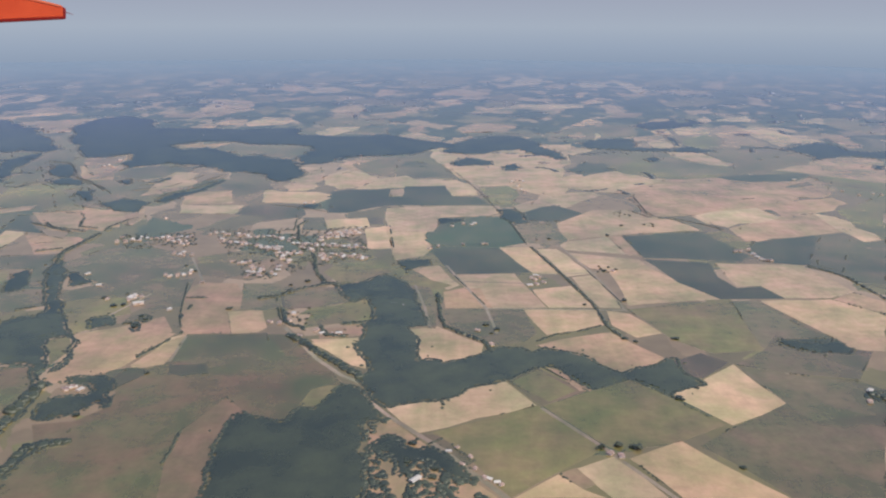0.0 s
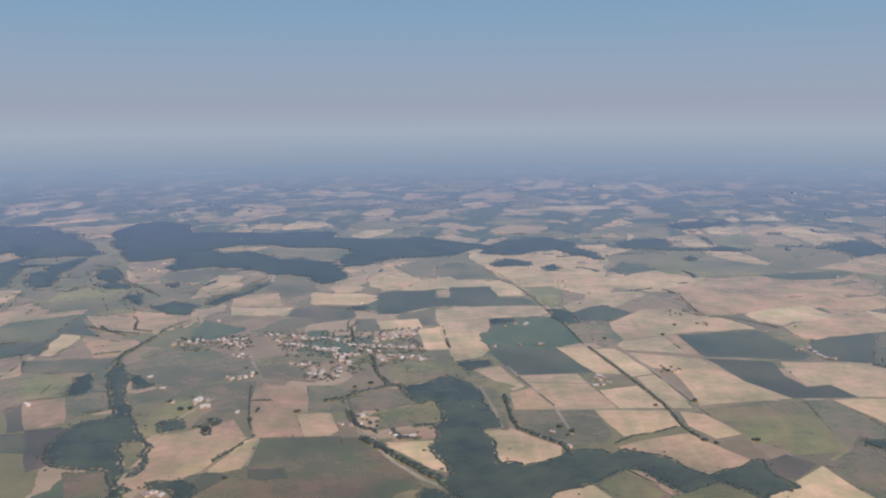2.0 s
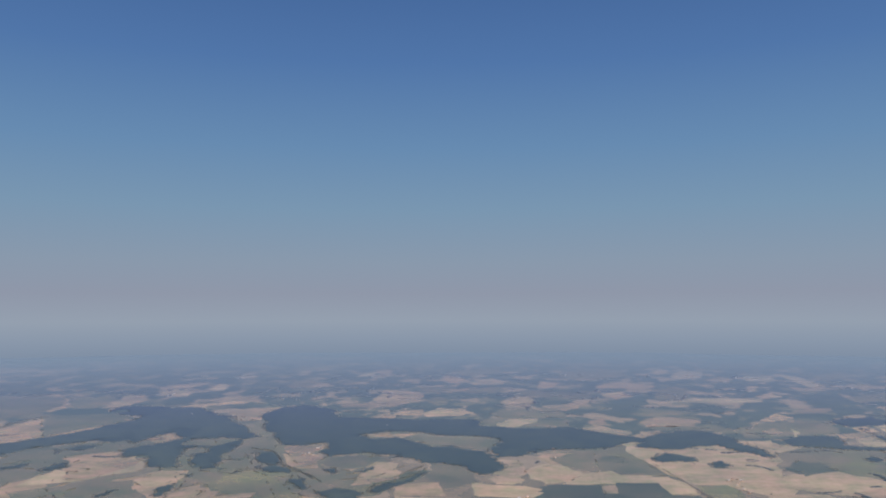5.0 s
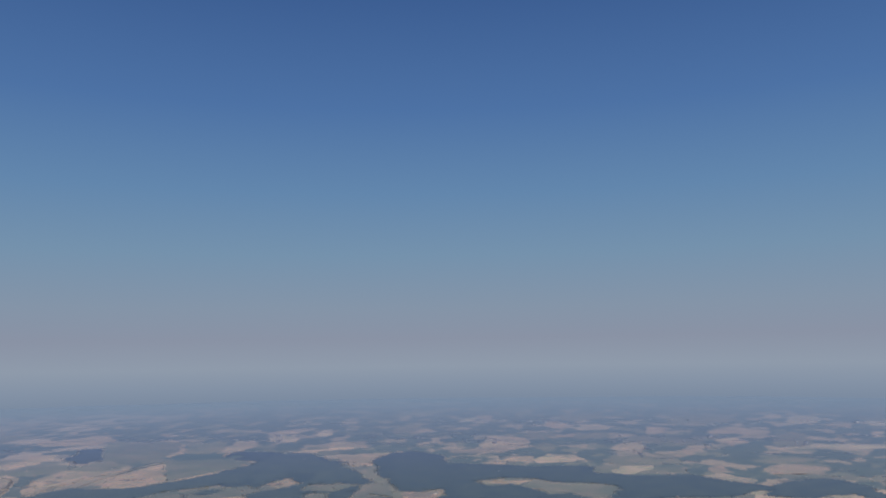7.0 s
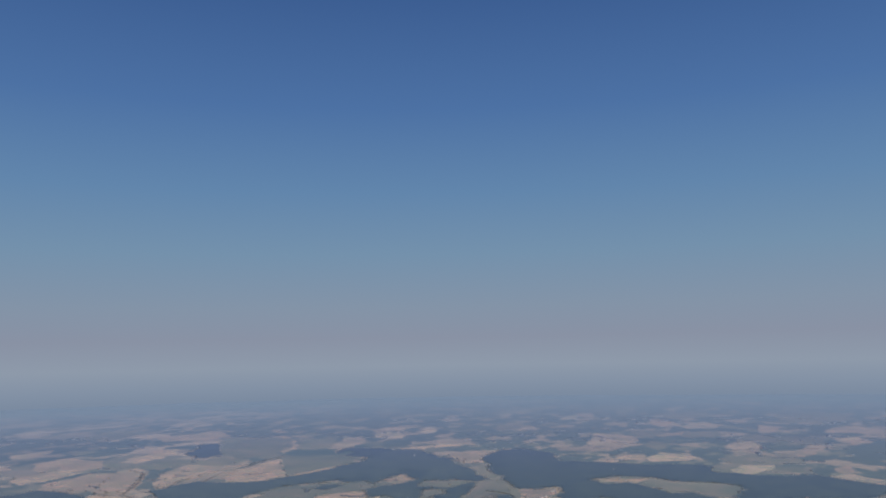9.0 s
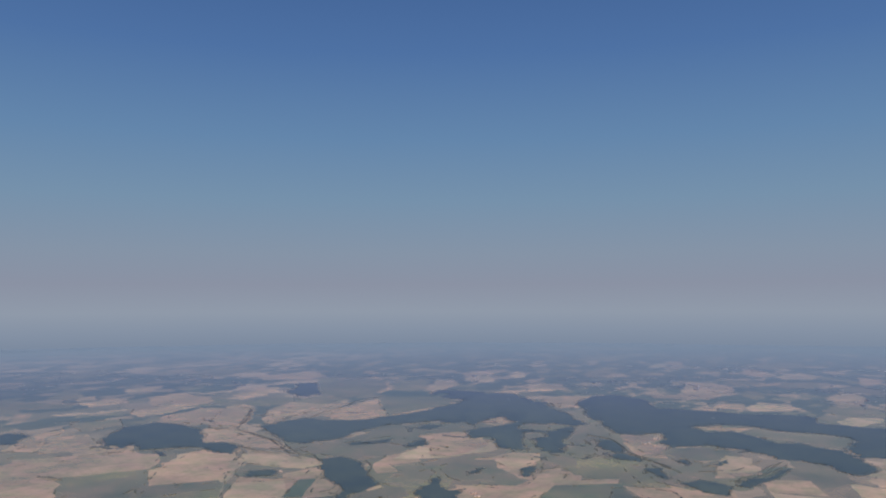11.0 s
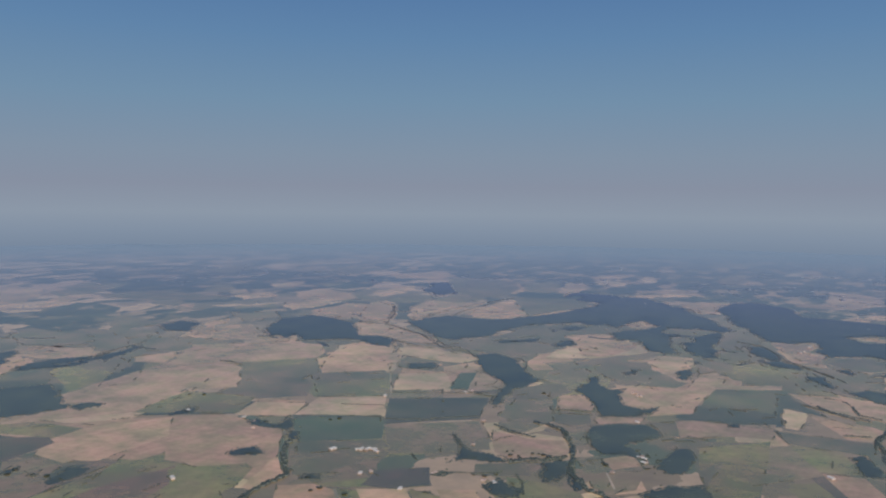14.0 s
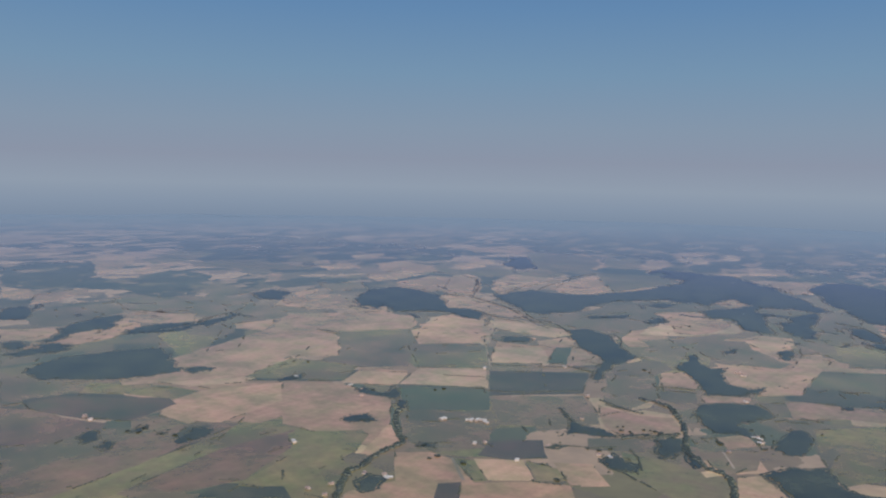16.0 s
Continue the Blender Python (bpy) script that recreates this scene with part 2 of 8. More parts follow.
def soil_material():
    """The plain between the fields, and the far country, where fields and woods are too small to tell apart."""
    m, nt, p = material("farmland")
    geo = nt.nodes.new("ShaderNodeNewGeometry")
    warp = node(nt, "TexNoise", Scale=0.006, Detail=5.0, Roughness=0.6)
    nt.links.new(geo.outputs["Position"], warp.inputs["Vector"])
    shift = nt.nodes.new("ShaderNodeVectorMath")
    shift.operation = "MULTIPLY_ADD"
    shift.inputs[1].default_value = (150, 150, 0)
    nt.links.new(warp.outputs["Color"], shift.inputs[0])
    nt.links.new(geo.outputs["Position"], shift.inputs[2])
    lay = node(nt, "Mapping", Scale=(1.0, 0.55, 1.0), Rotation=(0, 0, 0.12))
    cells = node(nt, "TexVoronoi", Scale=0.019, Randomness=0.95)
    cells.voronoi_dimensions, cells.distance = "2D", "CHEBYCHEV"
    nt.links.new(shift.outputs[0], lay.inputs["Vector"])
    nt.links.new(lay.outputs[0], cells.inputs["Vector"])
    pick = nt.nodes.new("ShaderNodeSeparateColor")
    nt.links.new(cells.outputs["Color"], pick.inputs[0])
    near = ramp(nt, pick.outputs[0], [(0.0, (0.165, 0.135, 0.066)), (0.18, (0.25, 0.178, 0.10)), (0.38, (0.175, 0.150, 0.062)), (0.58, (0.205, 0.152, 0.082)), (0.76, (0.34, 0.245, 0.15)), (0.9, (0.10, 0.11, 0.05))], True)
    far = ramp(nt, pick.outputs[0], [(0.0, (0.045, 0.056, 0.033)), (0.16, (0.17, 0.14, 0.08)), (0.36, (0.36, 0.25, 0.16)),
                                     (0.54, (0.06, 0.07, 0.04)), (0.66, (0.24, 0.175, 0.11)), (0.82, (0.44, 0.31, 0.195))], True)
    length = nt.nodes.new("ShaderNodeVectorMath")
    length.operation = "LENGTH"
    nt.links.new(geo.outputs["Position"], length.inputs[0])
    away = nt.nodes.new("ShaderNodeMapRange")
    away.inputs["From Min"].default_value, away.inputs["From Max"].default_value = 1500, 2100
    nt.links.new(length.outputs["Value"], away.inputs["Value"])
    col = mix_rgb(nt, away.outputs["Result"], near, far)
    where = nt.nodes.new("ShaderNodeSeparateXYZ")   # the woods thin out towards the west
    nt.links.new(geo.outputs["Position"], where.inputs[0])
    thin = node(nt, "MapRange", **{"From Min": -2600.0, "From Max": -900.0, "To Min": -0.055, "To Max": 0.012})
    nt.links.new(where.outputs[0], thin.inputs["Value"])
    patchy = math_node(nt, "ADD", noise_at(nt, 0.0045, 7, 0.64, (0.7, 1, 1, 0.3)), thin.outputs["Result"])
    scrub = ramp(nt, patchy, [(0.53, (0, 0, 0)), (0.542, (1, 1, 1))])
    bush = math_node(nt, "MULTIPLY", scrub, away.outputs["Result"])
    col = mix_rgb(nt, bush, col, (0.035, 0.052, 0.03))
    col = mix_rgb(nt, 0.5, col, ramp(nt, noise_at(nt, 0.03, 5, 0.65), [(0.3, (0.65, 0.65, 0.65)), (0.7, (1.3, 1.3, 1.3))]), "MULTIPLY")
    nt.links.new(col, p.inputs["Base Color"])
    haze_over(nt, p.outputs[0])
    return m


SOIL = soil_material()

# ---- the ground ----
CENTRE = Vector((-190.0, -70.0))                # under the middle of the flight


def relief(x, y):
    """Low hills, only at the rim of the far country."""
    d = math.hypot(x, y)
    k = min(max((d - 4480) / 300, 0), 1)
    if k == 0:
        return 0.0
    return 6 * k * noise.fractal(Vector((x / 900, y / 900, 0.3)), 0.9, 2.0, 4)


def mesh_object(name, verts, faces, mat, parent=None):
    me = bpy.data.meshes.new(name)
    me.from_pydata(verts, [], faces)
    me.materials.append(mat)
    me.update()
    ob = new(name, me)
    ob.parent = parent
    return ob


def build_ground():
    rings, sides = [0, 300, 800, 1400, 1900, 2300], 288
    rings += [2300 + 2650 * (i / 60) for i in range(1, 61)]
    verts, faces = [(CENTRE.x, CENTRE.y, 0)], []
    for r in rings[1:]:
        for k in range(sides):
            a = 2 * math.pi * k / sides
            x, y = CENTRE.x + r * math.cos(a), CENTRE.y + r * math.sin(a)
            verts.append((x, y, relief(x, y)))
    for k in range(sides):
        faces.append((0, 1 + k, 1 + (k + 1) % sides))
    for j in range(len(rings) - 2):
        for k in range(sides):
            a, b = 1 + j * sides + k, 1 + j * sides + (k + 1) % sides
            faces.append((a, a + sides, b + sides, b))
    ob = mesh_object("ground", verts, faces, SOIL)
    for poly in ob.data.polygons:
        poly.use_smooth = True
    return tagged(ob, "dry summer farmland plain reaching to hazy low hills", "ground", kind="structure")


build_ground()
FLAT, EDGES = [], []


def area_of(pts):
    return 0.5 * sum(p[0] * q[1] - q[0] * p[1] for p, q in zip(pts, pts[1:] + pts[:1]))


def slab(name, pts, top, mat, parent=None):
    """A flat piece of land or crop with its edges standing up from the ground."""
    pts = list(pts)
    if area_of(pts) < 0:
        pts.reverse()
    n = len(pts)
    base = min(relief(*p) for p in pts) - 0.1
    verts = [(x, y, relief(x, y) + top) for x, y in pts] + [(x, y, base) for x, y in pts]
    faces = [tuple(range(n))] + [(i, i + n, (i + 1) % n + n, (i + 1) % n) for i in range(n)]
    return mesh_object(name, verts, faces, mat, parent)


def wavering(pts):
    """A field's outline as the plough leaves it, never quite straight."""
    out = []
    for (ax, ay), (bx, by) in zip(pts, pts[1:] + pts[:1]):
        long = math.hypot(bx - ax, by - ay)
        n = max(1, min(14, int(long / 22)))
        loose = min(1.6, 0.03 * long) if math.hypot(ax - CENTRE.x, ay - CENTRE.y) < 1250 else min(9.0, 0.07 * long)
        for i in range(n):
            f, k = i / n, 0 if i == 0 else random.uniform(-1, 1) * loose
            out.append((ax + (bx - ax) * f - (by - ay) / long * k, ay + (by - ay) * f + (bx - ax) / long * k))
    return out


def within(x, y, pts):
    hit = False
    for (ax, ay), (bx, by) in zip(pts, pts[1:] + pts[:1]):
        if (ay > y) != (by > y) and x < (bx - ax) * (y - ay) / (by - ay) + ax:
            hit = not hit
    return hit


def lie_over(pts):
    """The layer of a new piece of land: one above all those that it covers a part of."""
    def samples(ring):
        mx, my = sum(p[0] for p in ring) / len(ring), sum(p[1] for p in ring) / len(ring)
        out = [(mx, my)]
        for (ax, ay), (bx, by) in zip(ring, ring[1:] + ring[:1]):
            for f in (0.0, 0.33, 0.67):
                x, y = ax + (bx - ax) * f, ay + (by - ay) * f
                out.append((x + (mx - x) * 0.04, y + (my - y) * 0.04))
        return out

    pts, level = list(pts), 0
    x0, x1, y0, y1 = min(p[0] for p in pts), max(p[0] for p in pts), min(p[1] for p in pts), max(p[1] for p in pts)
    mine = samples(pts)
    for other, theirs, (u0, u1, v0, v1), k in FLAT:
        if k < level or u0 > x1 or u1 < x0 or v0 > y1 or v1 < y0:
            continue
        if any(within(x, y, other) for x, y in mine) or any(within(x, y, pts) for x, y in theirs):
            level = k + 1
    FLAT.append((pts, mine, (x0, x1, y0, y1), level))
    return level


def field(kind, *pts):
    pts = list(pts)
    names = {"wheat": "wheat_field", "stubble": "stubble_field", "grass": "grass_field", "pasture": "pasture",
             "fallow": "fallow_field", "maize": "maize_field", "plough": "ploughed_field", "scrub": "scrubland", "lucerne": "lucerne_field", "weeds": "weedy_field", "earth": "bare_field", "rough": "rough_grassland"}
    ob = slab(names[kind], wavering(list(pts)), 0.03 + 0.004 * lie_over(pts), CROPS[kind])
    if kind == "scrub":
        return tagged(ob, LABELS[kind], "scrub", kind="stuff")
    EDGES.extend(zip(pts, pts[1:] + pts[:1]))
    return tagged(ob, LABELS[kind], "field", "fields of the plain")


def track(width, *pts):
    side = []
    for i, p in enumerate(pts):
        a, b = Vector(pts[max(i - 1, 0)]), Vector(pts[min(i + 1, len(pts) - 1)])
        d = (b - a).normalized()
        side.append((Vector(p) + Vector((-d.y, d.x)) * width * 0.35, Vector(p) - Vector((-d.y, d.x)) * width * 0.35))
    outline = [tuple(s[0]) for s in side] + [tuple(s[1]) for s in reversed(side)]
    ob = slab("farm_track", outline, 0.034 + 0.004 * lie_over(outline), GRAVEL)
    return tagged(ob, "pale gravel farm track between fields", "track", kind="structure")


# the far country
field("scrub", (-2116.7, 2227.8), (-2086.9, 2467.3), (-2041.4, 2637.7), (-1992.2, 2822.6), (-1914.1, 3084.3), (-1837.4, 3274.4), (-1695.2, 3472.5), (-1531.2, 3640.8), (-1362.1, 3920.9), (-1123.7, 4095.1), (-718.5, 2060.8), (-849.1, 1976.2), (-1063.3, 1955.0), (-1211.4, 1954.0), (-1482.6, 2243.2), (-1624.0, 2194.7), (-1795.2, 2151.5), (-1844.8, 1999.5))
field("scrub", (-2893.8, 1530.8), (-3057.1, 1760.1), (-2825.8, 1920.8), (-2462.0, 1990.2), (-2204.8, 2000.7), (-1898.8, 1896.6), (-1760.6, 1561.8), (-1890.2, 1445.8), (-1959.8, 1340.5), (-2192.0, 1248.6), (-2310.8, 1170.9))
field("scrub", (-1668.4, 3457.9), (-1538.1, 3695.1), (-1025.9, 4029.2), (-465.0, 4254.7), (132.8, 4283.9), (703.5, 4212.4), (1256.6, 4192.4), (1683.0, 4122.3), (1926.5, 3923.5), (1108.0, 2082.8), (702.9, 1852.8), (621.2, 1883.2), (489.6, 1818.6), (353.1, 1591.0), (245.2, 1582.4), (193.1, 1649.5), (107.2, 1681.0), (-4.1, 1562.6), (-122.8, 1487.6), (-219.8, 1391.2), (-377.5, 1378.4), (-500.2, 1457.4), (-672.0, 1509.6), (-803.7, 1737.2))
field("pasture", (-1611.5, 1793.7), (-1788.0, 2107.8), (-1752.9, 2155.6), (-1607.0, 2027.9), (-1475.1, 1883.6), (-1435.3, 1758.8), (-1475.9, 1732.3), (-1527.7, 1714.3))
field("stubble", (-1614.2, 2023.0), (-1680.4, 2180.4), (-1651.3, 2248.9), (-1549.3, 2130.9), (-1407.8, 1928.1), (-1394.5, 1834.0), (-1476.9, 1864.8))
field("pasture", (-1477.6, 2032.4), (-1534.4, 2185.5), (-1515.9, 2267.6), (-1414.4, 2156.5), (-1322.5, 1966.5), (-1349.3, 1914.1), (-1410.5, 1926.3))
field("stubble", (-1270.1, 1882.9), (-1354.6, 2074.9), (-1403.7, 2206.5), (-1382.0, 2265.3), (-1299.1, 2131.3), (-1283.0, 2010.4))
field("wheat", (-1750.9, 2841.5), (-1791.9, 3004.0), (-1756.4, 3069.8), (-1714.5, 2979.8), (-1732.0, 2891.6))
field("stubble", (-1708.2, 3063.2), (-1703.5, 3191.5), (-1608.0, 3134.3), (-1550.6, 2982.0), (-1630.1, 2963.2))
field("stubble", (-1470.1, 2501.6), (-1406.1, 2657.6), (-1336.8, 2619.9), (-1348.0, 2479.5), (-1413.6, 2409.8))
field("wheat", (-1357.9, 2304.1), (-1372.0, 2438.0), (-1273.9, 2337.8), (-1255.4, 2241.6), (-1309.5, 2247.9))
field("wheat", (-1284.7, 2522.5), (-1311.5, 2637.2), (-1279.7, 2631.4), (-1224.6, 2464.0), (-1242.7, 2428.0))
field("stubble", (-1056.3, 2022.9), (-1101.2, 2204.4), (-1083.1, 2274.7), (-996.7, 2199.2), (-988.6, 2100.2), (-1028.0, 2057.8))
field("pasture", (-1206.5, 1924.5), (-1162.0, 2037.3), (-1079.2, 2040.7), (-992.2, 2032.7), (-984.8, 1945.8), (-1058.6, 1942.7), (-1127.1, 1913.3))
field("wheat", (-924.5, 1845.8), (-921.9, 1972.0), (-856.1, 2029.4), (-822.5, 1775.5), (-866.8, 1770.6))
field("pasture", (-803.0, 1646.5), (-816.4, 1745.0), (-763.2, 1682.0), (-716.5, 1604.4), (-730.4, 1559.4), (-773.4, 1587.1))
field("pasture", (-1070.9, 2616.8), (-1083.4, 2879.0), (-1018.1, 2865.8), (-965.2, 2591.3), (-1005.2, 2518.1))
field("wheat", (-1194.3, 3123.5), (-1226.5, 3324.0), (-1202.2, 3341.2), (-1171.7, 3174.7))
field("pasture", (-1306.9, 3347.6), (-1173.0, 3705.2), (-1099.6, 3494.4), (-1219.8, 3214.0))
field("stubble", (-1335.2, 1269.2), (-1417.0, 1406.2), (-1491.8, 1532.3), (-1495.0, 1628.6), (-1450.6, 1672.2), (-1381.9, 1673.1), (-1338.9, 1552.8), (-1297.9, 1437.2), (-1289.5, 1337.4), (-1300.7, 1272.1))
field("stubble", (-1243.6, 1346.8), (-1287.2, 1444.1), (-1329.8, 1584.3), (-1348.1, 1724.2), (-1304.4, 1797.7), (-1209.6, 1742.5), (-1161.2, 1773.8), (-1113.4, 1723.9), (-1103.1, 1619.1), (-1129.9, 1555.8), (-1142.5, 1471.8), (-1183.1, 1395.0), (-1206.0, 1341.6))
field("stubble", (-2054.7, 2103.0), (-2007.5, 2216.9), (-1980.0, 2351.6), (-1830.2, 2203.5), (-1807.2, 2071.1), (-1940.2, 2004.9))
field("stubble", (-1804.6, 1815.0), (-1750.4, 1851.0), (-1675.2, 1751.7), (-1690.5, 1689.7))
field("pasture", (-1760.4, 1455.9), (-1705.8, 1566.3), (-1592.1, 1565.4), (-1497.1, 1489.2), (-1625.5, 1473.0), (-1675.8, 1386.8))
field("stubble", (-1453.3, 1233.3), (-1582.9, 1433.8), (-1584.4, 1499.5), (-1528.1, 1469.2), (-1458.2, 1379.8), (-1385.8, 1276.2), (-1361.4, 1215.1), (-1393.8, 1203.8))
field("stubble", (-1906.9, 1497.9), (-1901.1, 1602.7), (-1826.0, 1634.8), (-1662.1, 1477.0), (-1691.3, 1403.2), (-1767.5, 1380.9))
field("stubble", (-1541.5, 1177.2), (-1600.2, 1288.8), (-1521.0, 1294.6), (-1444.1, 1200.2), (-1466.1, 1148.9))
field("stubble", (-2070.8, 1406.6), (-2048.8, 1454.1), (-1972.9, 1391.8), (-1991.5, 1349.4))
field("stubble", (-1536.5, 824.1), (-1570.7, 871.8), (-1593.5, 924.9), (-1541.9, 911.7), (-1523.3, 859.3))
field("fallow", (-2241.9, 1128.4), (-2226.4, 1272.6), (-1964.0, 1309.0), (-1908.3, 1262.8), (-2046.5, 1147.3), (-2156.9, 1075.9))
field("pasture", (-1851.3, 887.2), (-1847.7, 982.7), (-1741.6, 1011.6), (-1690.7, 887.5), (-1680.9, 803.0), (-1697.7, 792.4))
field("fallow", (-2126.6, 1370.0), (-2285.1, 1574.9), (-2107.9, 1466.3), (-2011.7, 1366.4))
field("stubble", (-1766.6, 1328.2), (-1714.3, 1388.4), (-1621.6, 1275.1), (-1685.6, 1234.1))
field("pasture", (-1781.0, 1172.9), (-1756.9, 1283.5), (-1678.1, 1194.2), (-1670.8, 1095.1))
field("fallow", (-1631.4, 1615.0), (-1597.3, 1668.7), (-1516.6, 1659.2), (-1507.9, 1549.1), (-1515.4, 1490.5))
field("stubble", (-618.1, 1353.3), (-611.8, 1435.9), (-579.8, 1489.8), (-563.9, 1433.6), (-568.9, 1391.3), (-535.0, 1262.1), (-557.2, 1255.5), (-586.3, 1282.3))
field("pasture", (-539.6, 1584.5), (-500.3, 1633.5), (-428.2, 1631.3), (-351.1, 1591.9), (-267.9, 1583.9), (-252.6, 1542.9), (-269.2, 1475.9), (-308.5, 1454.1), (-336.0, 1496.1), (-375.2, 1473.7), (-406.7, 1523.8), (-464.7, 1582.9), (-501.1, 1544.0))
field("wheat", (-476.4, 1942.5), (-454.5, 2060.7), (-403.8, 2040.0), (-351.5, 1974.1), (-374.6, 1917.7), (-450.8, 1880.5))
field("stubble", (-546.3, 1926.3), (-530.2, 1995.1), (-486.6, 2010.1), (-472.3, 1921.0), (-529.5, 1895.4))
field("stubble", (-585.5, 1870.3), (-560.0, 1936.3), (-530.8, 1895.3), (-527.8, 1834.3), (-567.3, 1831.3))
field("pasture", (-312.6, 1954.7), (-280.3, 2098.4), (-147.0, 2108.2), (-126.9, 1936.3), (-205.5, 1878.7), (-275.3, 1883.5))
field("stubble", (-152.3, 2082.9), (-118.3, 2216.0), (-64.5, 2291.4), (-93.8, 2112.0), (-131.1, 2036.4))
field("pasture", (-323.5, 1774.0), (-318.5, 1850.2), (-262.0, 1884.5), (-128.2, 1845.1), (-119.7, 1771.7), (-248.5, 1726.9), (-310.3, 1748.2))
field("wheat", (-279.8, 1768.3), (-260.3, 1864.5), (-192.3, 1879.7), (-192.5, 1830.6), (-246.1, 1727.1))
field("wheat", (-94.9, 1738.8), (-52.4, 1785.8), (6.5, 1696.9), (-7.9, 1648.8), (-66.9, 1683.2))
field("stubble", (-79.4, 1820.4), (-48.3, 1942.2), (-35.5, 1842.6), (-65.2, 1767.1))
field("stubble", (33.1, 1838.4), (57.4, 1918.8), (114.0, 1954.4), (176.7, 1907.6), (147.8, 1810.2), (46.4, 1784.5))
field("pasture", (34.1, 1783.6), (147.8, 1810.2), (216.2, 1780.0), (215.9, 1713.2), (139.4, 1748.4), (66.2, 1734.4))
field("stubble", (-669.6, 2233.6), (-696.2, 2511.8), (-574.1, 2448.4), (-517.9, 2215.4), (-571.3, 2128.9), (-638.9, 2137.4))
field("stubble", (-726.1, 2091.4), (-602.0, 2181.2), (-558.8, 2143.2), (-575.1, 2064.3), (-705.3, 2042.3))
field("pasture", (-521.1, 2215.2), (-499.2, 2321.4), (-446.2, 2249.5), (-454.8, 2098.3))
field("stubble", (-536.8, 2541.3), (-531.2, 2618.8), (-464.3, 2546.2), (-437.9, 2625.1), (-441.2, 2510.9), (-483.8, 2437.3))
field("stubble", (-298.1, 2231.2), (-272.2, 2401.5), (-219.9, 2310.3), (-221.7, 2167.6), (-182.6, 2032.6), (-231.3, 2077.1), (-274.1, 2025.8))
field("pasture", (-314.3, 2415.2), (-229.3, 2562.2), (-47.7, 2484.7), (-60.8, 2321.6), (-150.6, 2270.6), (-203.1, 2373.9))
field("wheat", (-469.3, 2791.8), (-399.0, 2987.8), (-340.2, 2869.0), (-350.3, 2733.9), (-429.0, 2707.4))
field("wheat", (-916.7, 2981.1), (-932.2, 3174.7), (-891.6, 3237.4), (-860.7, 3037.7))
field("stubble", (-931.2, 3329.7), (-868.9, 3366.1), (-790.6, 3042.1), (-817.5, 2987.3))
field("stubble", (-566.1, 2831.1), (-600.5, 3108.8), (-498.6, 2981.5), (-503.8, 2767.2))
field("pasture", (-591.5, 2500.6), (-587.3, 2615.0), (-505.8, 2600.8), (-484.1, 2508.0), (-546.4, 2432.9))
field("pasture", (-439.9, 2475.2), (-432.9, 2586.3), (-344.6, 2671.6), (-312.8, 2519.7), (-405.3, 2425.6))
field("stubble", (-223.8, 2679.6), (-220.8, 2876.7), (-139.0, 2813.3), (-178.1, 2662.4))
field("stubble", (-38.6, 2651.9), (-1.3, 2822.3), (57.4, 2894.7), (166.7, 2746.9), (113.5, 2604.2), (44.5, 2657.5))
field("wheat", (-304.9, 4066.0), (-253.0, 4214.2), (-177.3, 4119.9), (-215.2, 3934.8))
field("pasture", (-155.2, 3055.1), (-141.7, 3344.3), (-54.9, 3549.9), (92.6, 3455.4), (97.5, 3151.8), (-16.3, 2986.7))
field("pasture", (-956.6, 3726.8), (-826.7, 3902.6), (-688.6, 3741.4), (-804.0, 3507.2))
field("pasture", (-621.8, 3315.9), (-452.9, 3527.2), (-380.5, 3268.1), (-500.7, 3115.0))
field("pasture", (22.8, 2002.0), (101.3, 2101.5), (181.8, 2059.5), (142.3, 1967.1), (60.9, 1961.0))
field("stubble", (-34.3, 2468.4), (38.3, 2543.7), (64.3, 2408.7), (9.7, 2311.5))
field("stubble", (202.9, 1606.8), (252.9, 1617.8), (267.9, 1570.7), (246.9, 1542.7), (218.0, 1553.4))
field("pasture", (228.4, 1781.0), (294.6, 1867.8), (396.6, 1924.2), (464.4, 1929.4), (409.2, 1728.3), (340.7, 1707.1), (260.9, 1654.9), (218.6, 1666.6))
field("wheat", (337.1, 1780.7), (353.7, 1799.4), (326.3, 1690.3), (312.1, 1673.9))
field("stubble", (272.3, 1750.3), (308.0, 1804.6), (311.3, 1736.9), (276.8, 1686.5))
field("stubble", (410.3, 1720.4), (469.8, 1757.4), (437.9, 1668.8), (398.5, 1658.3))
field("wheat", (423.0, 1652.9), (485.1, 1734.2), (480.1, 1601.0), (421.7, 1576.3))
field("wheat", (524.0, 1857.3), (574.2, 1889.1), (621.5, 1846.6), (586.7, 1774.7), (520.2, 1769.6))
field("grass", (512.0, 1720.4), (591.4, 1775.1), (559.6, 1607.4), (498.9, 1562.8), (492.6, 1629.7))
field("stubble", (607.7, 1793.1), (652.3, 1840.0), (659.8, 1747.8), (628.9, 1676.4), (600.1, 1711.8))
field("stubble", (582.0, 1672.7), (615.9, 1646.5), (582.5, 1569.5), (551.8, 1593.3))
field("wheat", (424.1, 1537.7), (459.0, 1509.7), (500.7, 1376.4), (475.9, 1374.4), (433.5, 1466.6))
field("wheat", (89.1, 2230.9), (195.7, 2401.9), (275.9, 2391.7), (418.4, 2401.7), (406.4, 2310.3), (254.7, 2256.7), (188.6, 2280.3))
field("pasture", (135.7, 2497.3), (196.3, 2707.6), (253.3, 2691.3), (229.9, 2388.4), (119.6, 2261.1))
field("wheat", (511.9, 3096.8), (546.6, 3207.3), (627.6, 3130.4), (587.8, 2976.2), (517.1, 2971.6))
field("stubble", (454.1, 2765.9), (492.5, 2789.5), (450.6, 2608.4), (423.8, 2588.2))
